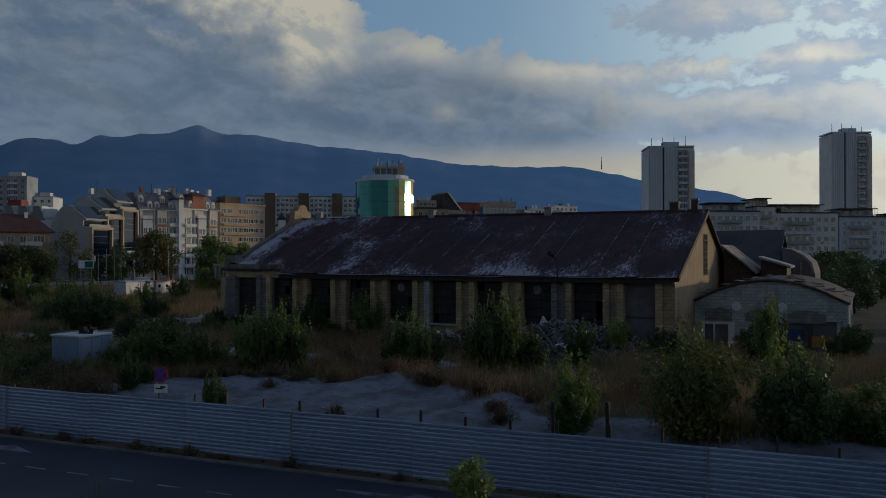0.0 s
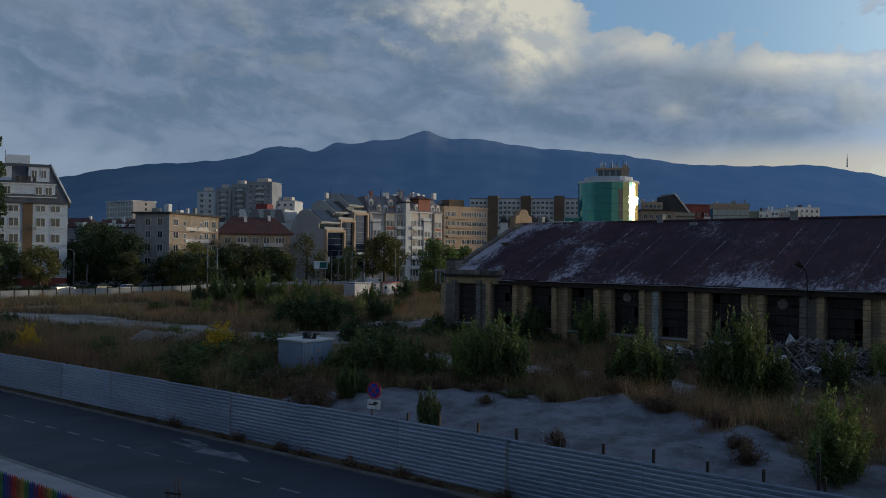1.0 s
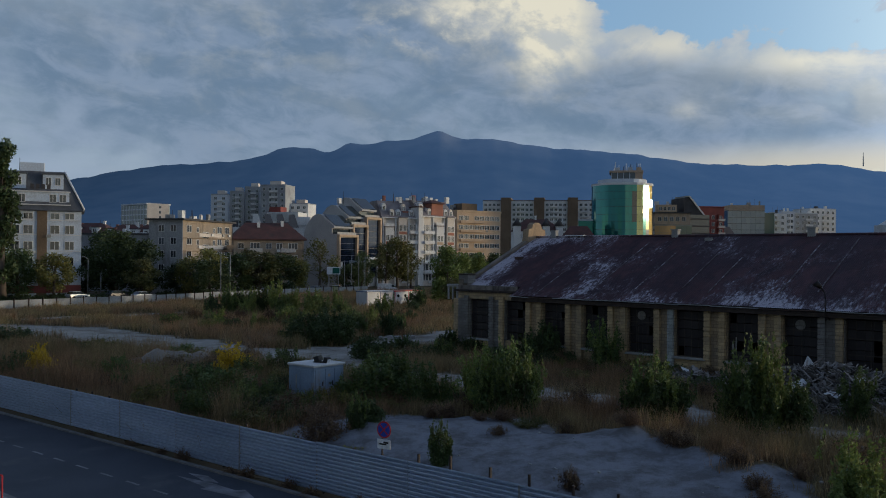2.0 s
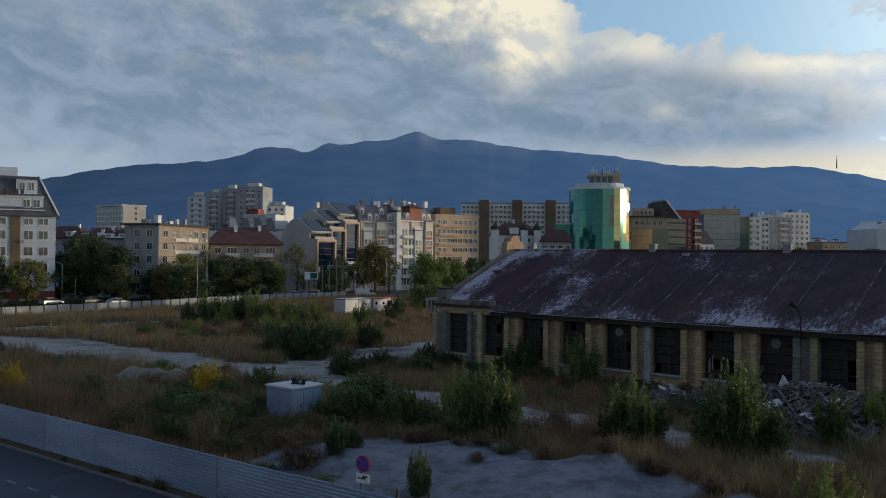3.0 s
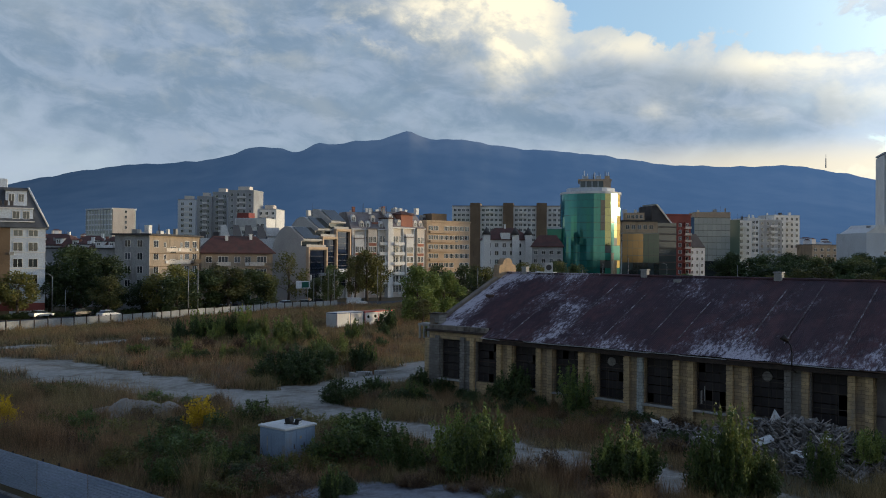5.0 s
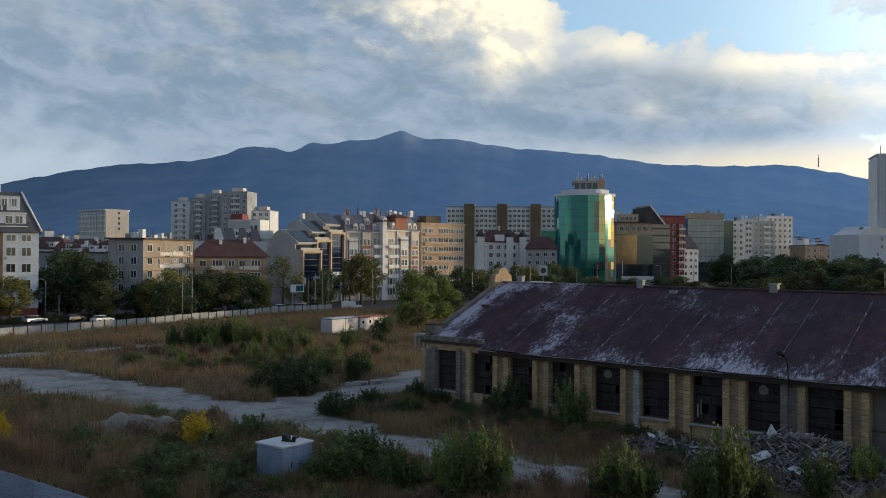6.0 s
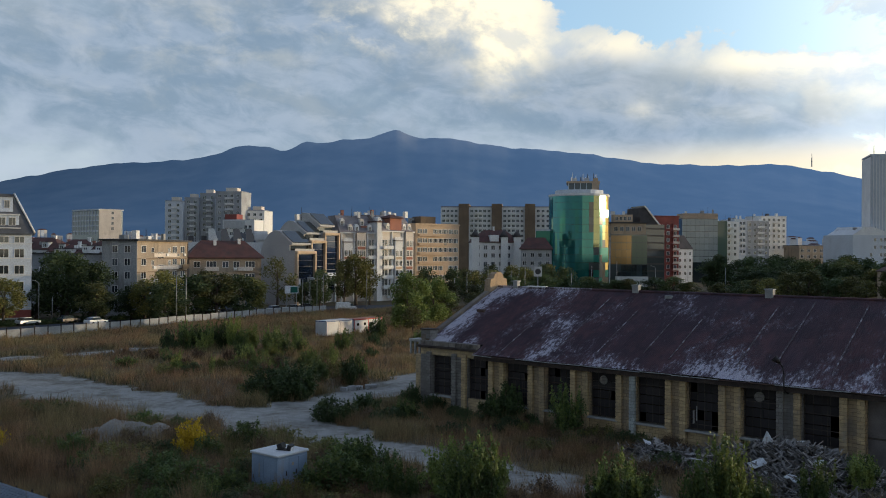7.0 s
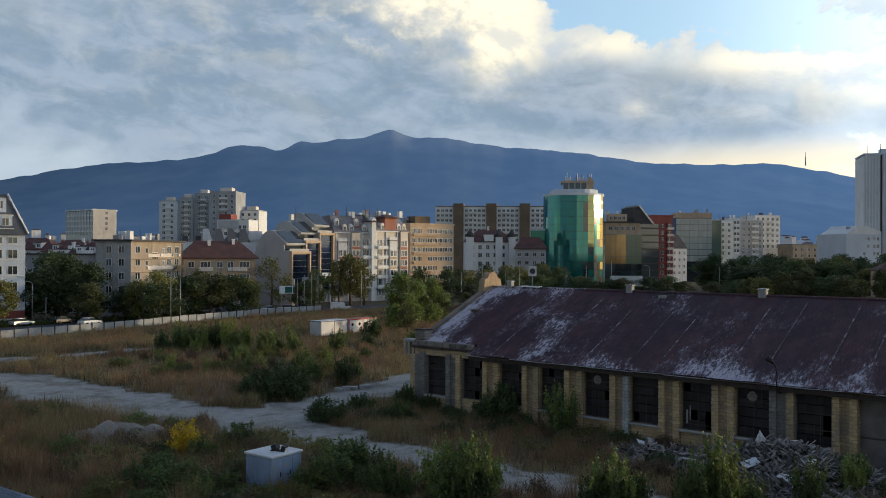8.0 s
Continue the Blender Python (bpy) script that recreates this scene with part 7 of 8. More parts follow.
fl = thing("floodlight", kio.matrix_basis @ pose(1.35, 1.25, KH + 0.03, 0, 0, 20), "black floodlight on a bracket on the kiosk roof", "floodlight")
part("bracket", bx(-0.45, 0.3, -0.2, 0.2, 0.0, 0.05), M["dark_steel"], fl)
part("housing", bevelled(bx(-0.3, 0.02, -0.24, 0.24, 0.1, 0.42, m=pose(0, 0, 0, 0, -20, 0)), 0.02), M["black"], fl)
part("housing", bevelled(bx(0.18, 0.42, -0.24, 0.2, 0.08, 0.4, m=pose(0, 0, 0, 0, 15, 0)), 0.02), M["black"], fl)
part("reflector", bx(0.43, 0.45, -0.2, 0.16, 0.1, 0.32, m=pose(0, 0, 0, 0, 15, 0)), M["sign_white"], fl)

# ---- site containers ----
def container(p0, p1, label, trim, n_round):
    m, W = frame_of(p0, p1)
    z = gz(*p0)
    t = thing("site_container", pose(0, 0, z + 0.1) @ m, label, "container", "white site containers")
    part("body", bevelled(bx(0, W, 0, 2.4, 0, 2.2), 0.04), M["container_white"], t)
    for a, b in ((0, 0.12), (W - 0.12, W), (W / 2 - 0.06, W / 2 + 0.06)):
        part("corner_post", bx(a, b, -0.03, 0.0, 0, 2.2), trim, t)
    part("roof_rail", bx(-0.04, W + 0.04, -0.05, 2.45, 2.2, 2.32), trim, t)
    part("roof", bx(0.1, W - 0.1, 0.02, 2.38, 2.32, 2.37), M["container_white"] if n_round == 0 else M["wall_brick"], t)
    for k in range(n_round):
        x = W * (k + 0.5) / n_round
        bm = bmesh.new()
        rod(bm, (x, -0.04, 1.5), (x, 0.0, 1.5), 0.26, 0.26, 16)
        part("round_window", bm, M["glass_dark"], t)
    if not n_round:
        part("side_sheet", bx(W * 0.45, W * 0.95, -0.025, 0.0, 0.2, 2.0), M["wall_pink"], t)
    for x in (0.3, W - 0.6):
        part("foot_block", bx(x, x + 0.3, 0.2, 2.2, -0.35, 0), M["concrete"], t)
    return t


container((-10.3, 141.0), (-6.3, 145.7), "white site container with blue corner trim", M["blue_paint"], 0)
container((-6.1, 145.9), (-1.7, 151.0), "white site container with round windows and a red roof edge", M["red_paint"], 4)

# ---- rubble heap in front of the shed ----
def pile_h(s, n_):
    h = 1.75 * math.exp(-((s - 31.6) / 4.4) ** 2 - ((n_ + 3.0) / 2.7) ** 2) + 0.8 * math.exp(-((s - 23.6) / 1.8) ** 2 - ((n_ + 4.6) / 1.6) ** 2)
    return h + 0.95 * math.exp(-((s - 35.5) / 3.0) ** 2 - ((n_ + 5.6) / 2.2) ** 2) - 0.12


heap = thing("rubble_heap", SHED @ pose(30, -4, 0.8), "heap of broken planks, boards and rubble before the shed", "rubble")
rp = random.Random(11)
bm = bmesh.new()
NS, NN = 46, 26
grid = [[bm.verts.new((19 + 21 * i / NS - 30, -11 + 10.4 * j / NN + 4, pile_h(19 + 21 * i / NS, -11 + 10.4 * j / NN) + rp.uniform(-0.12, 0.12) - 0.12)) for j in range(NN + 1)] for i in range(NS + 1)]
for i in range(NS):
    for j in range(NN):
        bm.faces.new((grid[i][j], grid[i + 1][j], grid[i + 1][j + 1], grid[i][j + 1]))
part("mound", bm, M["rubble"], heap)
planks = []
for w, l, th in ((0.09, 2.0, 0.03), (0.06, 1.4, 0.05), (0.2, 1.0, 0.025), (0.07, 2.9, 0.06), (0.13, 1.7, 0.025), (0.05, 2.3, 0.04)):
    b2 = bx(-l / 2, l / 2, -w / 2, w / 2, -th / 2, th / 2)
    for v in b2.verts:
        v.co.x += rp.uniform(-0.12, 0.12)
    me = bpy.data.meshes.new("plank")
    b2.to_mesh(me)
    b2.free()
    me.materials.append(M["timber"])
    planks.append(me)
chunk = raw_mesh("board", *[(lambda b: ([v.co[:] for v in b.verts], [[v.index for v in f.verts] for f in b.faces]))(b_) for b_ in [bx(-0.45, 0.45, -0.3, 0.3, -0.02, 0.02)] if (b_.verts.index_update() or True)][0], M["board_white"])
k = 0
while k < 290:
    s, n_ = rp.uniform(20, 40), rp.uniform(-10.5, -0.9)
    h = pile_h(s, n_)
    if h < 0.04:
        continue
    share("plank", rp.choice(planks), heap, pose(s - 30, n_ + 4, h + rp.uniform(-0.02, 0.16), rp.uniform(-30, 30), rp.uniform(-24, 24), rp.uniform(0, 360)))
    k += 1
for s, n_, sc, rx in ((27.2, -5.6, 1.5, 38), (30.6, -5.5, 1.1, 20), (30.2, -2.6, 1.3, 75), (24.2, -5.4, 0.8, 10), (23.2, -4.6, 0.7, 30), (33.0, -6.8, 0.9, 15), (34.0, -5.4, 0.6, 40), (28.8, -7.2, 0.6, 15), (36.2, -4.6, 0.6, 60), (32.2, -2.2, 0.7, 50)):
    share("board", chunk, heap, pose(s - 30, n_ + 4, max(pile_h(s, n_), 0.05) + 0.3, rx, rp.uniform(-20, 20), rp.uniform(0, 360)) @ Matrix.Scale(sc, 4))
# splinters and small debris, past counting
dv, df = [], []
while len(df) < 6 * 3600:
    s, n_ = rp.uniform(19.5, 40), rp.uniform(-10.8, -0.8)
    h = pile_h(s, n_)
    if h < -0.02:
        continue
    m_ = pose(s - 30, n_ + 4, max(h, 0.0) + rp.uniform(-0.04, 0.08), rp.uniform(-50, 50), rp.uniform(-50, 50), rp.uniform(0, 360))
    l, w, th = rp.uniform(0.1, 0.8), rp.uniform(0.012, 0.07) * rp.choice((1, 1, 1, 2.2)), rp.uniform(0.01, 0.03)
    o = len(dv)
    dv += [(m_ @ Vector((sx * l, sy * w, sz * th)))[:] for sx in (-1, 1) for sy in (-1, 1) for sz in (-1, 1)]
    df += [tuple(o + i for i in idx) for idx in ((0, 1, 3, 2), (4, 6, 7, 5), (0, 4, 5, 1), (2, 3, 7, 6), (0, 2, 6, 4), (1, 5, 7, 3))]
share("debris", raw_mesh("debris", dv, df, M["debris"]), heap)["kind"] = "stuff"
# broken concrete kerb stones left beside the track
for k, (x, y) in enumerate(((-4.6, 87.2), (-3.9, 87.6), (-3.2, 88.1), (-2.4, 88.3), (-1.9, 89.0))):
    st = thing("concrete_block", pose(x, y, gz(x, y) - 0.06, rp.uniform(-6, 6), rp.uniform(-6, 6), rp.uniform(0, 180)), "broken pale concrete block lying beside the track", "concrete block", "blocks by the track")
    part("stone", bevelled(bx(-0.4, 0.4, -0.2, 0.2, 0, 0.42 + 0.08 * (k % 2)), 0.05), M["concrete"], st)
# litter and stones scattered over the trodden lot
for k in range(46):
    x, y = street(rp.uniform(-7, 24), rp.uniform(1.5, 11.5))
    w_ = rp.uniform(0.03, 0.09)
    st = thing("stone", pose(x, y, gz(x, y) - 0.02, rp.uniform(-20, 20), rp.uniform(-20, 20), rp.uniform(0, 180)), "small pale stone on the trodden ground", "stone", "stones on the lot")
    part("lump", bevelled(bx(-w_, w_, -w_ * 0.7, w_ * 0.7, 0, w_ * 0.9), w_ * 0.3), M["concrete"], st)
# gravel heap by the track
gh = thing("gravel_heap", pose(-18.2, 66.0, gz(-18.2, 66.0) - 0.05, 0, 0, -20), "low heap of pale grey gravel beside the track", "gravel heap")
bm = bmesh.new()
N2 = 40
gg = [[bm.verts.new((x, y, max(1.2 * math.exp(-((x - 0.6) / 2.6) ** 4 - (y / 1.6) ** 2) + 0.7 * math.exp(-((x + 2.6) / 1.7) ** 2 - ((y + 0.3) / 1.3) ** 2) + 0.3 * math.exp(-((x - 2.0) / 1.0) ** 2 - ((y + 0.6) / 0.9) ** 2) + 0.32 * noise.noise(Vector((x * 0.9, y * 0.9, 0.4))) + 0.16 * noise.noise(Vector((x * 2.6, y * 2.6, 2))) - 0.14, -0.15))) for y in np.linspace(-3.2, 3.2, N2)] for x in np.linspace(-5.5, 5.5, N2)]
for i in range(N2 - 1):
    for j in range(N2 - 1):
        bm.faces.new((gg[i][j], gg[i + 1][j], gg[i + 1][j + 1], gg[i][j + 1])).smooth = True
part("mound", bm, M["dirt"], gh)

# ---- pale sheet fence and road at the yard's far side ----
FAR = [(-98, 84), (-60.9, 145.1), (-49.6, 160.0), (-40.5, 177.0), (-29.5, 195.5), (-15.5, 212.0)]
ff = thing("far_fence", pose(0, 0, 0), "long low white sheet fence with dark posts at the yard's edge", "fence")
run = []
for (x0, y0), (x1, y1) in zip(FAR, FAR[1:]):
    L = math.hypot(x1 - x0, y1 - y0)
    n = max(1, round(L / 2.45))
    for i in range(n):
        run.append((x0 + (x1 - x0) * i / n, y0 + (y1 - y0) * i / n, L / n, math.degrees(math.atan2(y1 - y0, x1 - x0))))
fp_me, fq_me = None, None
for x, y, L, a in run:
    if fp_me is None:
        b2 = bx(0, 2.3, 0, 0.04, 0.15, 1.5)
        fp_me = bpy.data.meshes.new("sheet")
        b2.to_mesh(fp_me)
        b2.free()
        fp_me.materials.append(M["fence_pale"])
        b2 = bx(-0.07, 0.07, -0.09, 0.09, 0, 1.75)
        fq_me = bpy.data.meshes.new("post")
        b2.to_mesh(fq_me)
        b2.free()
        fq_me.materials.append(M["dark_steel"])
    share("sheet", fp_me, ff, pose(x, y, gz(x, y) + rf.uniform(-0.06, 0.06), 0, 0, a))
    share("post", fq_me, ff, pose(x, y, gz(x, y), 0, 0, a))
bm = bmesh.new()
rowA, rowB = [], []
for i, (x, y) in enumerate(FAR + [(30, 236), (120, 262)]):
    rowA.append(bm.verts.new((x - 1.2, y + 0.9, 0.05))), rowB.append(bm.verts.new((x - 15.5 + (9 if i > 5 else 0), y + (12 if i < 6 else 17), 0.05)))
for i in range(len(rowA) - 1):
    bm.faces.new((rowA[i], rowA[i + 1], rowB[i + 1], rowB[i]))
bmesh.ops.recalc_face_normals(bm, faces=bm.faces[:])
if bm.faces[0].normal.z < 0:
    bmesh.ops.reverse_faces(bm, faces=bm.faces[:])
tagged(mesh_object("far_road", bm, M["asphalt"]), "grey asphalt road behind the white fence", "road", kind="structure")


# ---- parked cars ----
def car(x, y, turn, paint, label, van=False):
    t = thing("van" if van else "car", pose(x, y, 0.06, 0, 0, turn), label, "van" if van else "car", "cars along the far road")
    L, Wd = (4.9, 1.9) if van else (4.3, 1.75)
    bm = bmesh.new()
    if van:
        prof = [(-L / 2, 0.35), (L / 2, 0.35), (L / 2, 0.95), (L / 2 - 0.9, 1.15), (L / 2 - 1.6, 1.95), (-L / 2 + 0.05, 2.0)]
    else:
        prof = [(-L / 2, 0.35), (L / 2, 0.35), (L / 2, 0.75), (L / 2 - 1.1, 0.95), (-L / 2 + 0.1, 1.0), (-L / 2, 0.8)]
    prism(bm, prof, -Wd / 2, Wd / 2)
    part("body", bevelled(bm, 0.06), paint, t)
    if not van:
        bm = bmesh.new()
        prism(bm, [(-L / 2 + 0.25, 0.98), (L / 2 - 1.15, 0.96), (L / 2 - 1.9, 1.42), (-L / 2 + 0.9, 1.44)], -Wd / 2 + 0.1, Wd / 2 - 0.1)
        part("cabin_glass", bm, M["glass_dark"], t)
        part("roof", bevelled(bx(-L / 2 + 0.85, L / 2 - 1.85, -Wd / 2 + 0.14, Wd / 2 - 0.14, 1.41, 1.47), 0.02), paint, t)
    else:
        part("windscreen", bx(L / 2 - 1.5, L / 2 - 0.95, -Wd / 2 - 0.01, Wd / 2 + 0.01, 1.2, 1.75), M["glass_dark"], t)
    for sx in (-L / 2 + 0.8, L / 2 - 0.85):
        for sy in (-Wd / 2, Wd / 2):
            bm = bmesh.new()
            rod(bm, (sx, sy - 0.1, 0.31), (sx, sy + 0.1, 0.31), 0.31, 0.31, 14)
            part("wheel", bm, M["black"], t)
    for sy in (-0.6, 0.6):
        part("headlight", bx(L / 2 - 0.02, L / 2 + 0.03, sy - 0.18, sy + 0.18, 0.62, 0.76), M["sign_white"], t)
    return t


silver = material("car_silver", (0.5, 0.51, 0.53), None, 3, 40, 0.35, metal=0.4)
car_white = material("car_white", (0.75, 0.75, 0.75), None, 3, 40, 0.35)
car_dark = material("car_dark", (0.04, 0.045, 0.06), None, 3, 40, 0.3)
car_red = material("car_red", (0.2, 0.025, 0.02), None, 3, 40, 0.35)
for x, y, a, p, lab, v in [(-56.0, 172.0, 58, car_white, "white hatchback on the far road", False), (-62.5, 176, 60, car_dark, "dark car parked under the trees", False), (-68, 170.5, 58, silver, "silver car parked under the trees", False),
                           (-27.2, 209.5, 50, car_white, "white estate car turning into the road", False), (-24.0, 213.0, 200, silver, "silver car by the office building", False), (-11.0, 214.0, 10, car_white, "white van behind the yard fence", True),
                           (-44.5, 196.5, 62, car_dark, "dark car parked by the corner house", False), (-41.0, 202.0, 62, silver, "silver car parked by the corner house", False), (-37.5, 207.5, 60, car_dark, "dark car parked by the red-roofed house", False),
                           (-20.5, 217.5, 30, car_dark, "dark car before the office building", False), (9.5, 236.0, 15, silver, "silver car on the far road", False), (24.0, 238.0, 15, car_white, "white car on the far road", False), (9.8, 190.0, 20, car_red, "dark red car parked behind the shed", False), (74, 268, 10, car_white, "white car before the glass tower", False), (88, 270, 10, silver, "silver car before the glass tower", False)]:
    car(x, y, a, p, lab, v)


# ---- poles, street lamps, flags, boards ----
def pole(x, y, h, label, arm=0.0, turn=0.0, mat="galvanised", r0=0.12):
    t = thing("street_lamp" if arm else "pole", pose(x, y, 0.0, 0, 0, turn), label, "street lamp" if arm else "pole", "poles along the road")
    bm = bmesh.new()
    rod(bm, (0, 0, 0), (0, 0, h), r0, r0 * 0.55, 8)
    part("shaft", bm, M[mat], t)
    if arm:
        bm = bmesh.new()
        rod(bm, (0, 0, h), (arm * 0.5, 0, h + 0.5), 0.06, 0.06, 6)
        rod(bm, (arm * 0.5, 0, h + 0.5), (arm, 0, h + 0.55), 0.06, 0.06, 6)
        part("arm", bm, M[mat], t)
        part("lamp_head", bevelled(bx(arm - 0.1, arm + 0.6, -0.14, 0.14, h + 0.46, h + 0.6), 0.03), M["concrete"], t)
    return t


for x, y, h, a in ((-69.0, 178, 7.6, -1.2), (-66.6, 178.5, 5.0, 0), (-42.6, 178.5, 9.4, 0), (-41.2, 180.5, 8.8, 0), (-6.5, 230, 9.5, 0), (13.0, 238, 10, 0), (20.5, 240, 9, 0), (26.5, 242, 11, 0), (33.5, 246, 9.5, 0), (36.5, 240, 11.5, 1.6), (29.0, 236, 12, 0), (62.5, 272, 10.5, 0), (71, 274, 12, 0), (84.0, 276, 10, -1.6), (96, 280, 11, 0), (110, 284, 10, 0), (54, 262, 8.5, 0), (16.5, 232, 7.5, 0)):
    pole(x, y, h, "tall grey street lamp pole" if a else "tall plain grey pole by the road", a)
for k, (x, y) in enumerate(((-21.6, 216.0), (-20.0, 217.5), (-18.4, 219.0), (-17.0, 221.0))):
    pole(x, y, 8.6 if k else 7.6, "pale flagpole before the office building", 0, 0, "concrete", 0.11)
bd = thing("billboard", pose(-24.0, 213.5, 0, 0, 0, 25), "small white and teal billboard on two posts", "billboard")
part("board", bevelled(bx(-1.7, 1.7, -0.1, 0.1, 4.2, 6.0), 0.03), M["wall_cool"], bd)
part("poster", bx(-0.3, 1.5, -0.12, -0.1, 4.4, 5.8), M["glass_teal"], bd, "teal poster field")
for x in (-1.2, 1.2):
    part("post", bx(x - 0.08, x + 0.08, -0.08, 0.08, 0, 4.2), M["galvanised"], bd)
bd = thing("round_signboard", pose(38.0, 228.0, 0, 0, 0, 5), "pale square signboard with a dark disc on a post", "signboard")
part("board", bevelled(bx(-1.1, 1.1, -0.1, 0.1, 8.2, 10.8), 0.05), M["container_white"], bd)
part("emblem", (lambda b: (rod(b, (0, -0.14, 9.5), (0, -0.1, 9.5), 0.75, 0.75, 20), b)[1])(bmesh.new()), M["roof_dark"], bd)
part("post", bx(-0.12, 0.12, -0.1, 0.1, 0, 8.2), M["galvanised"], bd)


# ---- plants ----
def leaves(rs, centres, radii, n, size, slim=0.55, up=0.0):
    """n small pointed leaves scattered in soft balls round the centres."""
    pick = rs.choice(len(centres), n, p=radii ** 2 / (radii ** 2).sum())
    off = rs.normal(size=(n, 3))
    off /= np.linalg.norm(off, axis=1, keepdims=True)
    off *= (rs.rand(n, 1) ** 0.45) * radii[pick, None]
    c = centres[pick] + off
    u = rs.normal(size=(n, 3)) + np.array([0, 0, up])
    u /= np.linalg.norm(u, axis=1, keepdims=True)
    w = rs.normal(size=(n, 3))
    v = np.cross(u, w)
    v /= np.linalg.norm(v, axis=1, keepdims=True)
    s = size * (0.6 + 0.8 * rs.rand(n, 1))
    verts = np.stack([c - u * s * 0.8 - v * s * slim, c - u * s * 0.6 + v * s * slim * 1.2, c + u * s * 1.1], 1).reshape(-1, 3)
    return verts, np.arange(3 * n).reshape(-1, 3)


def leaf_mesh(name, verts, faces, mat):
    return raw_mesh(name, verts.tolist(), faces.tolist(), mat)


PLANTS = {}


def shrub(key, seed, mat, n=1700, shoots=9, size=0.085, tall=2.0, wide=1.0, label="", category="shrub", name="shrub", young=None, spike=1.0):
    """A many-stemmed shrub about two metres high: a ragged leafy body and upright young shoots standing out of it."""
    rs = np.random.RandomState(seed)
    cs, rr, ys, yr = [], [], [], []
    stems = bmesh.new()
    for k in range(shoots):
        a, lean = rs.rand() * 6.283, rs.rand() ** 0.7 * wide
        h = tall * (0.42 + 0.5 * rs.rand()) * (1.08 - 0.4 * lean / wide)
        tip = np.array([math.cos(a) * lean * 0.9, math.sin(a) * lean * 0.9, h])
        foot = np.array([math.cos(a) * lean * 0.25, math.sin(a) * lean * 0.25, 0.0])
        rod(stems, foot - [0, 0, 0.15], tip * [1, 1, 0.9], 0.022, 0.006, 5)
        for q in np.linspace(0.18, 1.0, 6):
            cs.append(foot + (tip - foot) * q + rs.normal(size=3) * 0.1)
            rr.append((0.38 - 0.2 * q) * (0.6 + 0.7 * rs.rand()) * wide ** 0.5)
        for j in range(2):
            base = foot + (tip - foot) * rs.uniform(0.6, 0.95) + rs.normal(size=3) * [0.16, 0.16, 0.05]
            up_ = tall * spike * rs.uniform(0.14, 0.34)
            out = rs.normal(size=2) * 0.09
            for q in np.linspace(0.0, 1.0, 6):
                ys.append(base + np.array([out[0], out[1], up_]) * q)
                yr.append(0.115 - 0.075 * q)
    t = thing(name, pose(0, 0, -500), label, category)
    part("woody_base", stems, M["bark"], t)
    for nm, c_, r_, n_, mt in (("foliage", cs, rr, int(n * 0.72), mat), ("young_growth", ys, yr, int(n * 0.28), young or mat)):
        v, f = leaves(rs, np.array(c_), np.array(r_), n_, size, 0.5, 0.8)
        v[:, 2] = np.maximum(v[:, 2], 0.0)
        share(nm, leaf_mesh(nm, v, f, M[mt]), t)
    PLANTS[key] = t


shrub("green_a", 1, "leaf_green", 7072, 17, 0.049, 2.0, 1.1, "dense green self-sown shrub among dry weeds", young="leaf_shoot")
shrub("green_b", 2, "leaf_green", 6256, 13, 0.053, 2.1, 0.95, "upright green shrub among dry weeds", young="leaf_shoot")
shrub("dark_a", 3, "leaf_dark", 7072, 18, 0.053, 1.7, 1.2, "dense dark green shrub on the waste ground")
shrub("dark_b", 4, "leaf_dark", 6256, 14, 0.053, 2.0, 1.05, "dark green bushy shrub on the waste ground", young="leaf_green")
shrub("light_a", 5, "leaf_light", 5440, 12, 0.049, 2.3, 0.8, "light green upright poplar shoots", young="leaf_bright")
shrub("light_b", 6, "leaf_light", 3536, 8, 0.049, 2.3, 0.55, "slender light green poplar sapling", young="leaf_bright")
shrub("yellow", 7, "leaf_yellow", 8200, 22, 0.042, 1.8, 1.0, "bright yellow autumn shrub", spike=0.35)
shrub("brown", 10, "leaf_brown", 4600, 22, 0.04, 1.6, 1.15, "dense red-brown withered brush among the weeds", young="leaf_straw")
shrub("autumn", 8, "leaf_autumn", 4624, 13, 0.049, 1.6, 1.15, "olive brown autumn shrub")
shrub("big", 9, "leaf_mix", 14144, 32, 0.039, 2.1, 1.0, "large rounded poplar shrub with yellowing leaf tips", young="leaf_bright")

rq = random.Random(21)


def plant(key, x, y, w, h, sink=0.05):
    """Sets a copy w metres wide and h metres high."""
    src = PLANTS[key]
    z = gz(x, y) - sink
    return copy_thing(src, pose(x, y, z, 0, 0, rq.uniform(0, 360)) @ Matrix.Diagonal((w / 1.9, w / 1.9, h / 2.05, 1)))


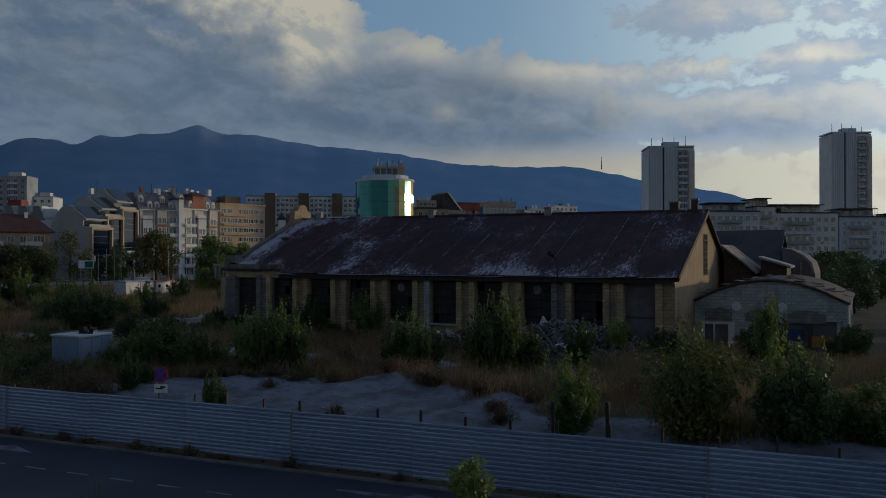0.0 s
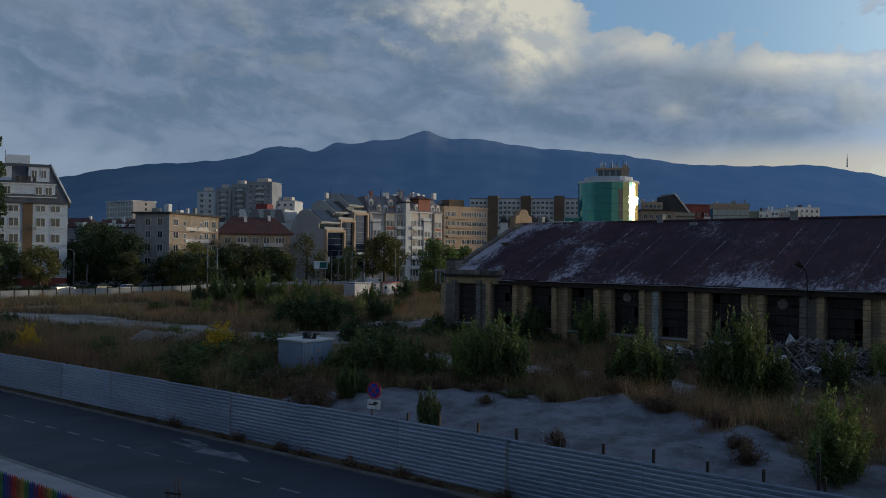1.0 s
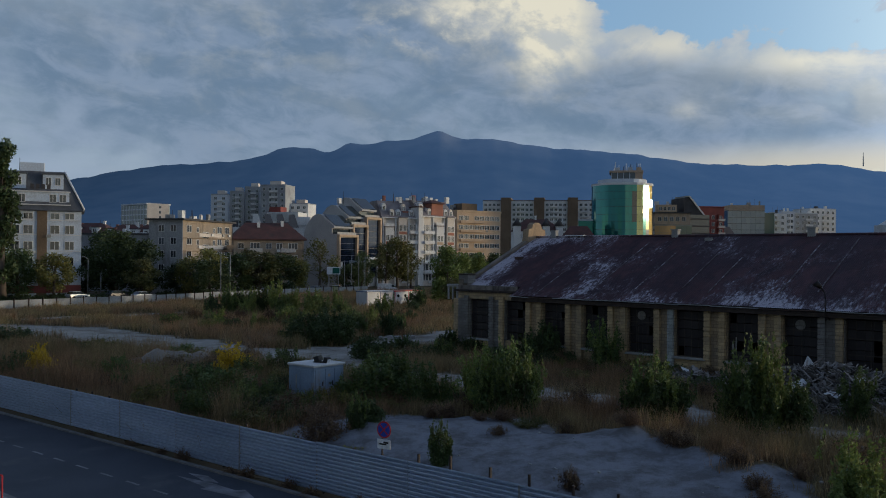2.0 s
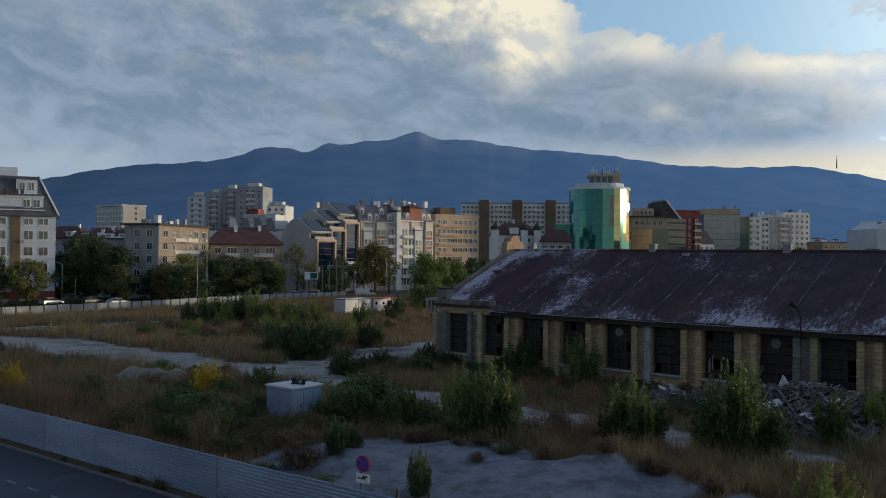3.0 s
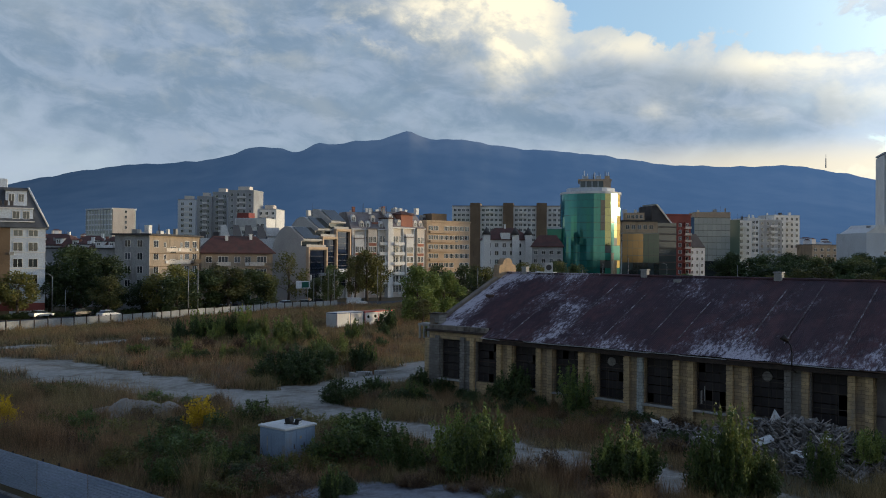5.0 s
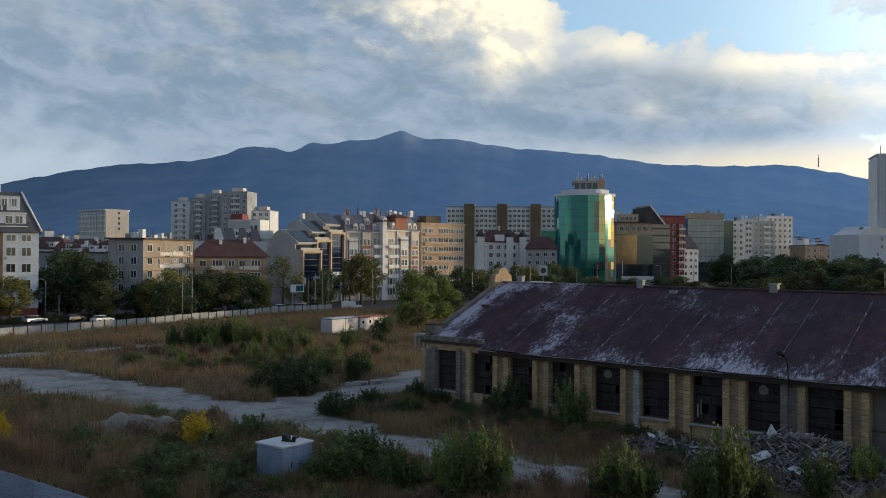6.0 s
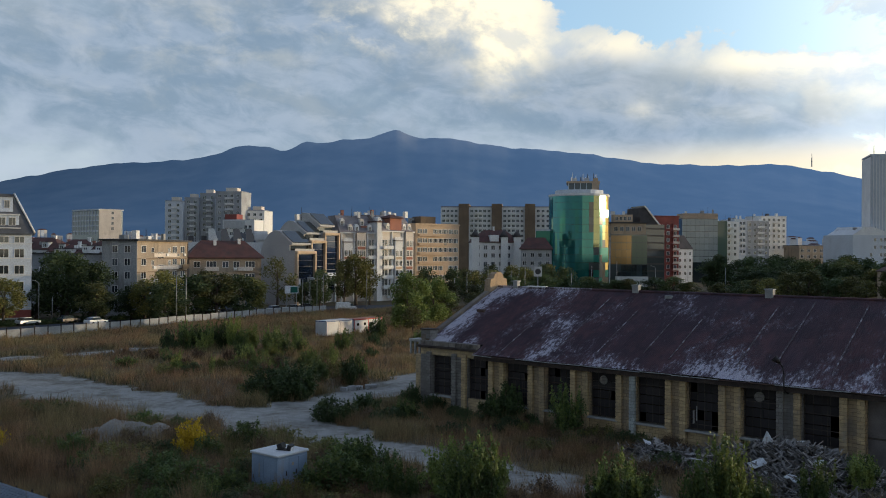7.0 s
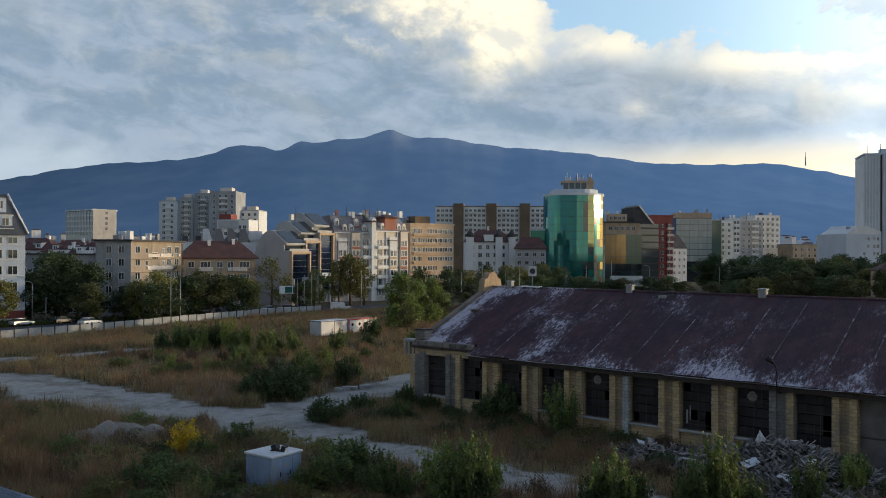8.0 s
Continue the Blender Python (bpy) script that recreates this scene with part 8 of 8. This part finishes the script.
for row in [("green_a", -3.0, 53.0, 4.4, 3.5), ("dark_b", -1.6, 54.2, 3.2, 3.2), ("green_b", -0.2, 51.2, 2.4, 2.7), ("green_b", 0.9, 50.6, 1.8, 2.0), ("green_a", 3.9, 48.9, 3.6, 4.0), ("light_a", 2.6, 49.4, 2.4, 3.6), ("green_b", 4.6, 48.4, 2.8, 4.3), ("green_b", 3.4, 48.0, 2.4, 3.2), ("light_a", 5.4, 49.2, 2.0, 3.0),
            ("green_b", 11.0, 46.4, 3.0, 3.9), ("dark_b", 11.9, 47.0, 2.4, 3.1), ("green_b", 10.3, 46.9, 2.0, 2.8), ("green_b", 15.4, 44.6, 2.9, 4.9), ("light_a", 16.2, 44.9, 2.6, 4.6), ("dark_b", 17.6, 45.2, 2.6, 3.0), ("green_a", 14.5, 45.0, 2.2, 3.4),
            ("dark_b", 8.9, 71.4, 3.4, 3.7), ("dark_b", 7.8, 72.6, 2.4, 2.4), ("green_b", 12.8, 67.4, 3.0, 4.1), ("dark_a", 10.4, 69.8, 2.2, 1.5), ("dark_b", 1.6, 78.6, 2.4, 2.4), ("dark_b", 3.6, 76.6, 2.0, 1.8), ("autumn", 14.6, 65.2, 2.2, 1.7),
            ("dark_a", -4.6, 72.4, 3.2, 2.7), ("dark_b", -1.9, 76.6, 2.4, 2.0), ("green_b", 1.0, 73.4, 2.2, 1.9), ("dark_a", -0.4, 72.2, 2.6, 1.6),
            ("dark_a", -10.8, 82.8, 4.4, 4.0), ("dark_b", -8.6, 83.4, 3.8, 3.8), ("dark_b", -10.0, 85.4, 3.6, 3.9), ("autumn", -12.8, 84.4, 2.6, 2.6), ("dark_b", -7.6, 93.6, 2.5, 2.9), ("dark_b", -4.0, 91.6, 2.7, 3.3), ("green_b", -3.2, 93.0, 1.8, 2.6),
            ("dark_b", -30.0, 122.0, 2.6, 3.4), ("dark_a", -29.0, 121.0, 2.2, 2.4), ("green_b", -27.8, 122.8, 3.0, 4.6), ("green_b", -26.0, 123.4, 3.0, 3.8), ("light_a", -24.6, 122.0, 2.4, 3.2), ("green_b", -23.0, 123.6, 3.2, 4.6), ("light_a", -21.4, 122.2, 3.2, 4.8), ("green_a", -20.0, 121.6, 3.0, 3.4), ("light_a", -18.8, 123.0, 2.2, 3.6), ("green_b", -25.2, 126.0, 2.8, 4.0), ("dark_b", -22.0, 126.6, 3.0, 3.6),
            ("light_a", -15.8, 117.8, 3.6, 3.7), ("green_a", -14.4, 117.2, 3.6, 3.5), ("light_b", -12.9, 121.8, 2.2, 4.0), ("green_b", -11.8, 118.0, 1.8, 2.8), ("green_b", -6.5, 121.4, 3.2, 3.4), ("dark_b", -2.6, 128.5, 2.6, 2.3), ("dark_a", -2.7, 114.2, 1.9, 1.8), ("autumn", -10.4, 112.0, 3.0, 2.0), ("autumn", -13.4, 104.0, 2.6, 1.7), ("green_b", -9.4, 103.6, 1.8, 2.6), ("autumn", -16.0, 100.0, 2.8, 1.8), ("light_b", -19.4, 99.0, 1.6, 2.0), ("autumn", -24.6, 99.6, 2.6, 1.6), ("dark_a", -22.0, 101.0, 2.2, 1.5), ("autumn", -8.6, 98.0, 2.6, 1.9), ("green_a", -30.4, 104.6, 2.6, 1.5), ("autumn", -5.6, 100.0, 2.4, 2.2), ("light_b", -7.0, 108.0, 1.8, 2.6),
            ("brown", -24.6, 107.8, 2.9, 1.7), ("light_b", -15.3, 109.6, 2.0, 1.4), ("green_b", -4.1, 105.6, 2.3, 1.8), ("green_b", -26.9, 110.4, 2.1, 1.2), ("green_b", -10.0, 102.6, 1.7, 2.0), ("green_b", -8.8, 99.8, 2.6, 2.1), ("light_b", -11.7, 118.7, 2.6, 1.8), ("brown", -5.0, 95.9, 1.7, 1.3), ("light_b", -25.1, 120.0, 2.7, 2.1), ("green_b", -19.6, 116.2, 2.1, 1.8), ("autumn", -15.2, 118.2, 2.8, 2.2), ("brown", -12.9, 102.7, 3.0, 2.1), ("autumn", -15.6, 112.7, 2.5, 2.2), ("light_b", -23.8, 101.6, 2.8, 2.2), ("light_b", -28.6, 115.2, 2.9, 1.2), ("autumn", -19.5, 104.0, 1.7, 1.8), ("brown", -29.8, 112.8, 2.4, 2.1), ("autumn", -23.5, 104.8, 2.0, 1.3), ("autumn", -14.8, 98.9, 3.0, 1.5), ("brown", -23.9, 112.0, 2.0, 2.2), ("light_b", -6.8, 103.0, 2.8, 1.6), ("autumn", -7.6, 111.7, 2.5, 2.1), ("autumn", -17.3, 104.5, 2.9, 1.6), ("brown", -24.0, 106.8, 1.6, 1.6), ("green_b", -15.3, 98.6, 2.4, 1.3), ("brown", -13.9, 101.6, 2.6, 1.6),
            ("yellow", -12.9, 61.4, 3.1, 3.0), ("yellow", -26.9, 64.4, 2.2, 3.0), ("green_a", -9.8, 63.4, 2.8, 2.2), ("dark_a", -14.9, 60.4, 2.8, 1.7), ("autumn", -17.0, 60.0, 3.4, 1.7), ("green_b", -11.8, 59.6, 2.4, 1.9), ("dark_b", -28.6, 64.4, 3.2, 2.2), ("autumn", -9.0, 58.6, 2.8, 1.6),
            ("big", 17.6, 28.9, 4.2, 4.6), ("green_a", 30.6, 42.0, 2.5, 4.6), ("light_a", 30.2, 41.4, 1.9, 4.4), ("dark_b", 20.6, 26.8, 3.6, 3.4), ("light_a", 21.0, 27.6, 2.8, 3.6), ("green_a", 22.6, 26.0, 3.2, 2.6), ("light_a", 14.0, 31.6, 2.6, 3.0), ("green_b", 13.6, 31.2, 2.2, 2.2),
            ("green_b", 0.55, 39.6, 1.3, 2.2), ("green_b", 21.9, 47.8, 2.2, 3.0), ("green_a", 25.6, 50.0, 2.6, 2.8), ("dark_b", 27.2, 47.8, 2.8, 2.4), ("light_a", 25.0, 49.2, 1.8, 2.6), ("brown", 11.6, 33.4, 1.5, 1.1), ("brown", 10.0, 46.6, 2.2, 1.5), ("brown", 6.4, 49.2, 2.4, 1.2), ("brown", 8.2, 50.0, 2.4, 1.9), ("brown", 11.6, 46.8, 2.4, 1.6), ("brown", 16.8, 38.2, 3.0, 1.6), ("brown", 20.0, 36.0, 3.2, 1.6),
            ("green_b", -3.2, 44.6, 1.3, 2.0), ("green_a", -11.6, 52.2, 3.6, 2.6), ("dark_b", -13.6, 54.4, 3.0, 2.3), ("autumn", -15.5, 52.8, 3.0, 1.9), ("green_b", -9.9, 50.8, 2.0, 1.8), ("green_a", -12.4, 49.8, 2.4, 1.8), ("dark_a", -8.4, 55.6, 2.4, 1.7), ("dark_a", -38.0, 81.0, 4.4, 2.1), ("autumn", -28.0, 76.0, 4.0, 1.7), 
            ("dark_b", -2.2, 138.6, 4.2, 4.0), ("green_b", 4.0, 128.0, 3.2, 2.6), ("autumn", 34.0, 46.0, 4.0, 2.2), ("autumn", 27.0, 36.0, 4.0, 1.9), ("dark_b", 36.0, 50.5, 3.0, 2.6), ("green_a", 40.5, 47.0, 3.0, 2.6), ("autumn", 22.0, 38.0, 3.6, 1.7)]:
    plant(*row)
# clipped dark hedge along the far road
for k in range(14):
    u = k / 13
    plant("dark_a", -79 + 38 * u + rq.uniform(-0.6, 0.6), 161 + 38 * u + rq.uniform(-0.6, 0.6), 4.2, rq.uniform(1.5, 2.1))
# brush round the kiosk
for x, y, w, h in ((-9.2, 52.6, 2.0, 1.4), (-7.6, 51.2, 1.8, 1.1), (-6.2, 50.2, 1.8, 1.2), (-4.9, 51.2, 1.8, 1.5), (-10.4, 54.2, 2.4, 1.7), (-3.9, 52.8, 2.2, 2.2), (-8.6, 50.2, 2.2, 1.1)):
    plant(rq.choice(("autumn", "brown", "green_b")), x, y, w, h)
for k in range(60):
    a, d = rq.uniform(-40, -9), rq.uniform(2, 17)
    x, y = street(a, d)
    plant(rq.choice(("autumn", "brown", "brown", "dark_a", "green_a")), x, y, rq.uniform(1.6, 3.0), rq.uniform(0.9, 1.8))
for k in range(46):
    s_, n_ = rq.uniform(0, 26), (rq.uniform(-9, -1.6) if k % 2 else rq.uniform(-3.2, -0.9))
    x, y = 2.57 + s_ * 0.7377 + n_ * 0.6752, 78.64 - s_ * 0.6752 + n_ * 0.7377
    plant(rq.choice(("brown", "brown", "autumn", "dark_a")), x, y, rq.uniform(1.4, 2.6), rq.uniform(0.8, 1.6))
# brush on the island between the tracks
for k in range(16):
    u = rq.random()
    x, y = -24 + 19 * u + rq.uniform(-1, 1), 104 - 12 * u + rq.uniform(0, 16)
    plant(rq.choice(("autumn", "light_a", "green_b", "brown")), x, y, rq.uniform(1.6, 3.0), rq.uniform(1.3, 2.6))
for k in range(14):
    x, y = street(rq.uniform(-34, -12), rq.uniform(5, 20))
    plant(rq.choice(("brown", "autumn", "brown")), x, y, rq.uniform(1.8, 3.2), rq.uniform(1.0, 1.7))
# withered brush on the rim of the gravel lot
for k in range(24):
    x, y = street(rq.uniform(-8, 14), rq.choice((rq.uniform(10.0, 13.5), rq.uniform(10.5, 13.5), rq.uniform(2, 10))))
    plant(rq.choice(("brown", "brown", "autumn")), x, y, rq.uniform(0.9, 2.2), rq.uniform(0.5, 1.3))
# weeds at the foot of the street fence
for a in (-4.2, -1.6, -0.9, -0.2, 0.8, 2.2, -5.6, -8.0, -9.1, -12.5, -14.4, -17.0, -20.5, 1.6, 5.2, 9.4, 24.6):
    x, y = street(a, -0.35)
    plant("brown", x, y, 0.8, rq.uniform(0.4, 0.9))
# the small street tree
tr = thing("street_sapling", pose(5.4, 17.97, 0.1) @ Matrix.Diagonal((1.0, 1.0, 1.14, 1.0)), "young street tree with a small yellow-green crown", "tree")
rs = np.random.RandomState(4)
bm = bmesh.new()
rod(bm, (0, 0, 0), (0.04, 0, 1.5), 0.035, 0.025, 7)
rod(bm, (0.04, 0, 1.5), (0.1, 0.05, 2.2), 0.022, 0.01, 6)
part("trunk", bm, M["bark"], tr)
v, f = leaves(rs, np.array([(0.0, 0, 1.75), (0.25, 0, 2.0), (-0.2, 0.1, 2.1), (0.05, -0.1, 2.35), (0.2, 0.1, 1.55)]), np.array([0.36, 0.3, 0.3, 0.28, 0.25]), 900, 0.06, 0.6)
share("crown", leaf_mesh("crown", v, f, M["leaf_light"]), tr)


def tree(key, seed, mat, h=10.0, rad=3.6, n=4200, trunk=3.0, size=0.2, lumps=26, label="", column=False):
    """A tapered trunk with limbs and a ragged crown of leaf clumps."""
    rs = np.random.RandomState(seed)
    t = thing("tree", pose(0, 0, -500), label, "tree")
    bm = bmesh.new()
    rod(bm, (0, 0, -0.3), (0.1, 0, trunk), 0.28, 0.2, 9)
    rod(bm, (0.1, 0, trunk), (0.15, 0.1, h * 0.8), 0.2, 0.05, 7)
    cs, rr = [], []
    for k in range(lumps):
        a = rs.rand() * 6.283
        q = (k + 0.5) / lumps
        if column:
            z, r = 1.0 + (h - 1.4) * q, rad * (0.35 + 0.65 * math.sin(math.pi * min(0.12 + q * 0.85, 1.0)) ** 0.6) * rs.uniform(0.3, 0.75)
            size_k = rad * 0.55
        else:
            z, r = trunk * 0.75 + (h - trunk * 0.8) * q, rad * (math.sin(math.pi * (0.14 + 0.8 * q)) ** 0.7) * rs.uniform(0.35, 0.85)
            size_k = rad * rs.uniform(0.26, 0.42)
        p = np.array([r * math.cos(a), r * math.sin(a), z])
        cs.append(p), rr.append(size_k)
        if k % 3 == 0:
            rod(bm, (0.1, 0, max(trunk * 0.8, z * 0.62)), p, 0.08, 0.02, 5)
    part("trunk", bm, M["bark"], t)
    v, f = leaves(rs, np.array(cs), np.array(rr), n, size, 0.6)
    share("crown", leaf_mesh("crown", v, f, M[mat]), t)
    PLANTS[key] = t


tree("t_green", 1, "leaf_olive", label="broad green street tree")
tree("t_dark", 2, "leaf_dark", n=4600, label="dense dark green tree", trunk=1.8, rad=4.2)
tree("t_autumn", 3, "leaf_autumn", n=3400, label="olive and yellow autumn tree")
tree("t_thin", 4, "leaf_autumn", n=1500, lumps=16, label="thin autumn tree with bare limbs")
tree("t_willow", 5, "leaf_shoot", n=7600, rad=4.4, trunk=1.2, label="round low green tree by the containers")
tree("poplar", 6, "leaf_dark", h=10, rad=0.95, n=6000, lumps=44, size=0.12, column=True, label="tall columnar dark green poplar")


def set_tree(key, x, y, h, w=None):
    src = PLANTS[key]
    w = w or h
    return copy_thing(src, pose(x, y, gz(x, y), 0, 0, rq.uniform(0, 360)) @ Matrix.Diagonal((w / 8.4, w / 8.4, h / 8.8, 1)))


set_tree("poplar", -79.3, 164.5, 26.5, 24.0)
for row in [("t_dark", -66.5, 186, 11.0, 13.0), ("t_dark", -61.0, 184, 9.7, 11.7), ("t_dark", -71.5, 183, 7.9, 11.7), ("t_autumn", -72.2, 170, 7.4, 10.4), ("t_dark", -80.0, 172, 7.9, 11.7), ("t_green", -58.0, 178, 6.6, 9.1), ("t_dark", -69.0, 190, 11.4, 14.3),
            ("t_autumn", -47.0, 187, 8.4, 11.1), ("t_dark", -43.0, 190, 7.5, 11.7), ("t_green", -37.5, 192, 7.9, 11.7), ("t_dark", -34.0, 196, 7.5, 11.7), ("t_autumn", -50.0, 183, 7.0, 9.1), ("t_green", -40.5, 196, 8.4, 10.4), ("t_autumn", -31.0, 200, 7.0, 10.4), ("t_thin", -28.5, 222, 11.0, 11.4), ("t_dark", -45.5, 181, 6.2, 10.4), ("t_dark", -53.5, 186, 5.7, 9.1),
            ("t_autumn", -9.5, 236, 11.4, 13.7), ("t_green", -12.5, 233, 10.5, 8), ("t_dark", -18.5, 229, 8, 8), ("t_thin", -6.0, 240, 9.7, 9.6), ("t_dark", -22.0, 226, 5.3, 9.1),
            ("t_willow", 2.8, 157, 8.0, 8.6), ("t_willow", 8.0, 168, 7.0, 7.4), ("t_willow", 10.0, 172, 5.0, 5.0), ("t_green", 3.4, 147, 3.6, 4.4),
            ("t_thin", 9.0, 250, 7.3, 9), ("t_dark", 18.0, 252, 7.9, 8), ("t_autumn", 24.0, 256, 7.3, 9), ("t_autumn", 30.0, 262, 7.3, 9), ("t_thin", 36.0, 266, 7.3, 9), ("t_green", 14.0, 222, 5.3, 9), ("t_green", 20, 216, 4.6, 9), ("t_dark", 27.0, 226, 5.0, 10), ("t_green", 12.0, 200, 4.3, 9), ("t_green", 19.0, 196, 4.0, 8), ("t_dark", 34, 248, 5.9, 10), ("t_autumn", 41.0, 268, 7.9, 10), ("t_dark", 45, 256, 5.9, 11), ("t_autumn", 50, 282, 8.6, 11), ("t_dark", 46.5, 300, 5.3, 9), ("t_dark", 55, 296, 5.3, 10), ("t_dark", 52, 322, 6.6, 9), ("t_dark", 10.5, 262, 7.9, 8), ("t_dark", 30, 268, 8.6, 8), ("t_autumn", 38, 276, 8.4, 9), ("t_dark", 47, 272, 8.2, 9), ("t_green", 22, 264, 8.0, 8), ("t_dark", 56, 280, 7.6, 9)]:
    set_tree(*row)
for k in range(12):
    set_tree(rq.choice(("t_dark", "t_dark", "t_autumn", "t_green")), 56 + k * 5.2 + rq.uniform(-2, 2), 262 + rq.uniform(-14, 16), rq.uniform(4.0, 6.0), rq.uniform(9, 12))
# the dark wood right of the red block
for k in range(34):
    x = 118 + 72 * (k % 17) / 17 + rq.uniform(-2.5, 2.5)
    y = 285 + (k // 17) * 26 + rq.uniform(-8, 8) + (x - 118) * 0.1
    set_tree("t_dark" if rq.random() < 0.85 else "t_autumn", x, y, rq.uniform(7.2, 10.2) + (k // 17) * 1.5, rq.uniform(12, 16))
for k in range(20):
    set_tree(rq.choice(("t_green", "t_dark", "t_autumn")), 96 + 84 * k / 20 + rq.uniform(-2, 2), 232 + rq.uniform(-9, 9), rq.uniform(5.5, 8.5), rq.uniform(8, 11))
# trees beside the far sheds
for row in [("t_dark", 50.5, 46.0, 4.6, 7), ("t_dark", 55, 50, 5.6, 8), ("t_autumn", 58.5, 53, 6.0, 8), ("t_dark", 52, 41, 4.0, 6), ("t_dark", 62, 63, 5.0, 7), ("t_dark", 70, 80, 7, 8), ("t_dark", 84, 96, 8.5, 9), ("t_dark", 96, 104, 8, 10), ("t_dark", 104, 128, 9, 10), ("t_autumn", 90, 82, 6, 8), ("t_dark", 116, 140, 10, 11), ("t_dark", 128, 150, 10, 12), ("t_dark", 76, 62, 5, 8), ("t_dark", 140, 160, 10, 12), ("t_dark", 112, 112, 8, 10)]:
    set_tree(row[0], row[1], row[2], row[3] * 0.6, row[4] * 0.75)
for key in list(PLANTS):
    for o in PLANTS[key].children_recursive:
        bpy.data.objects.remove(o)
    bpy.data.objects.remove(PLANTS[key])


# ---- weeds: far too many blades to count ----
def grass(name, seed, n, box_, mat, keep, hmin, hmax, wmin, wmax, label, clumps=0):
    rs = np.random.RandomState(seed)
    x0, x1, y0, y1 = box_
    x, y = x0 + (x1 - x0) * rs.rand(n), y0 + (y1 - y0) * rs.rand(n)
    dome = np.ones(n)
    if clumps:
        cx, cy, cr = x[:clumps].copy(), y[:clumps].copy(), 0.35 + 0.75 * rs.rand(clumps)
        who = rs.randint(0, clumps, n)
        ox, oy = rs.normal(size=n) * 0.55, rs.normal(size=n) * 0.55
        x, y = cx[who] + ox * cr[who], cy[who] + oy * cr[who]
        dome = np.exp(-0.7 * (ox ** 2 + oy ** 2)) * (0.65 + 0.35 * rs.rand(clumps)[who])
    d = yard_depth(x, y)
    e = (x + 60.9) * 0.852 - (y - 145.1) * 0.524
    rel = np.stack([x - 2.57, y - 78.64], 1)
    ux, uy = 0.7377, -0.6752
    s, nn = rel[:, 0] * ux + rel[:, 1] * uy, -rel[:, 0] * uy + rel[:, 1] * ux
    inside = (s > -0.9) & (nn > -0.25) & (nn < 24) & (s < 60)
    on_pile = (s > 22) & (s < 39) & (nn > -6.5) & (nn < 0)
    ok = (d > 0.35) & (e > 1.5) & ~inside & ~on_pile & (rs.rand(n) > track_share(x, y) * 1.25) & keep(x, y, rs)
    x, y, dome = x[ok], y[ok], dome[ok]
    m = len(x)
    tall = 0.55 + 0.45 * np.sin(x * 0.35 + 2 * np.sin(y * 0.21)) * np.sin(y * 0.4 + np.sin(x * 0.3))
    h = (hmin + (hmax - hmin) * rs.rand(m)) * (0.65 + 0.5 * tall) * dome
    # rankest on the undisturbed strip between the street fence and the track
    h = h * (1 + 0.5 * smooth01(-4, -11, x) * smooth01(82, 74, y))
    w = wmin + (wmax - wmin) * rs.rand(m)
    a = rs.rand(m) * 6.283
    lean = rs.normal(size=(m, 2)) * 0.28 * h[:, None]
    z = ground_z(x, y) - 0.03
    b0 = np.stack([x - np.cos(a) * w, y - np.sin(a) * w, z], 1)
    b1 = np.stack([x + np.cos(a) * w, y + np.sin(a) * w, z], 1)
    tip = np.stack([x + lean[:, 0], y + lean[:, 1], z + h], 1)
    verts = np.stack([b0, b1, tip], 1).reshape(-1, 3)
    me = bpy.data.meshes.new(name)
    me.vertices.add(3 * m), me.loops.add(3 * m), me.polygons.add(m)
    me.vertices.foreach_set("co", verts.astype(np.float32).ravel())
    me.loops.foreach_set("vertex_index", np.arange(3 * m, dtype=np.int32))
    me.polygons.foreach_set("loop_start", np.arange(0, 3 * m, 3, dtype=np.int32))
    me.materials.append(mat)
    me.update(calc_edges=True)
    tagged(new(name, me), label, "grass", kind="stuff")


def patch(x, y):
    return np.sin(x * 0.21 + 1.5 * np.sin(y * 0.13)) + np.sin(y * 0.19 - 0.2 * x + 1.1 * np.sin(x * 0.17))


NEAR, FAR_BOX = (-48, 46, 14, 80), (-95, 40, 78, 215)
grass("dry_weeds", 1, 330000, NEAR, M["grass_dry"], lambda x, y, rs: patch(x, y) > -1.0 - 0.5 * rs.rand(len(x)), 0.35, 1.0, 0.008, 0.018, "tall dry red-brown weeds and grass")
grass("green_weeds", 2, 130000, NEAR, M["grass_green"], lambda x, y, rs: patch(x, y) < 0.35 * rs.rand(len(x)), 0.25, 0.9, 0.01, 0.022, "low olive green weeds and grass")
grass("dry_weeds_far", 3, 300000, FAR_BOX, M["grass_dry"], lambda x, y, rs: patch(x, y) > -1.2 - 0.4 * rs.rand(len(x)), 0.45, 1.15, 0.013, 0.028, "tall dry red-brown weeds and grass")
grass("green_weeds_far", 4, 110000, FAR_BOX, M["grass_green"], lambda x, y, rs: patch(x, y) < 0.3 * rs.rand(len(x)), 0.35, 1.0, 0.02, 0.045, "low olive green weeds and grass")
grass("weed_clumps", 5, 380000, NEAR, M["grass_dry"], lambda x, y, rs: np.ones(len(x), bool), 0.9, 1.9, 0.006, 0.014, "feathery clumps of withered red-brown weeds", 1700)
grass("weed_clumps_far", 6, 260000, FAR_BOX, M["grass_dry"], lambda x, y, rs: np.ones(len(x), bool), 0.9, 2.0, 0.01, 0.022, "feathery clumps of withered red-brown weeds", 1400)
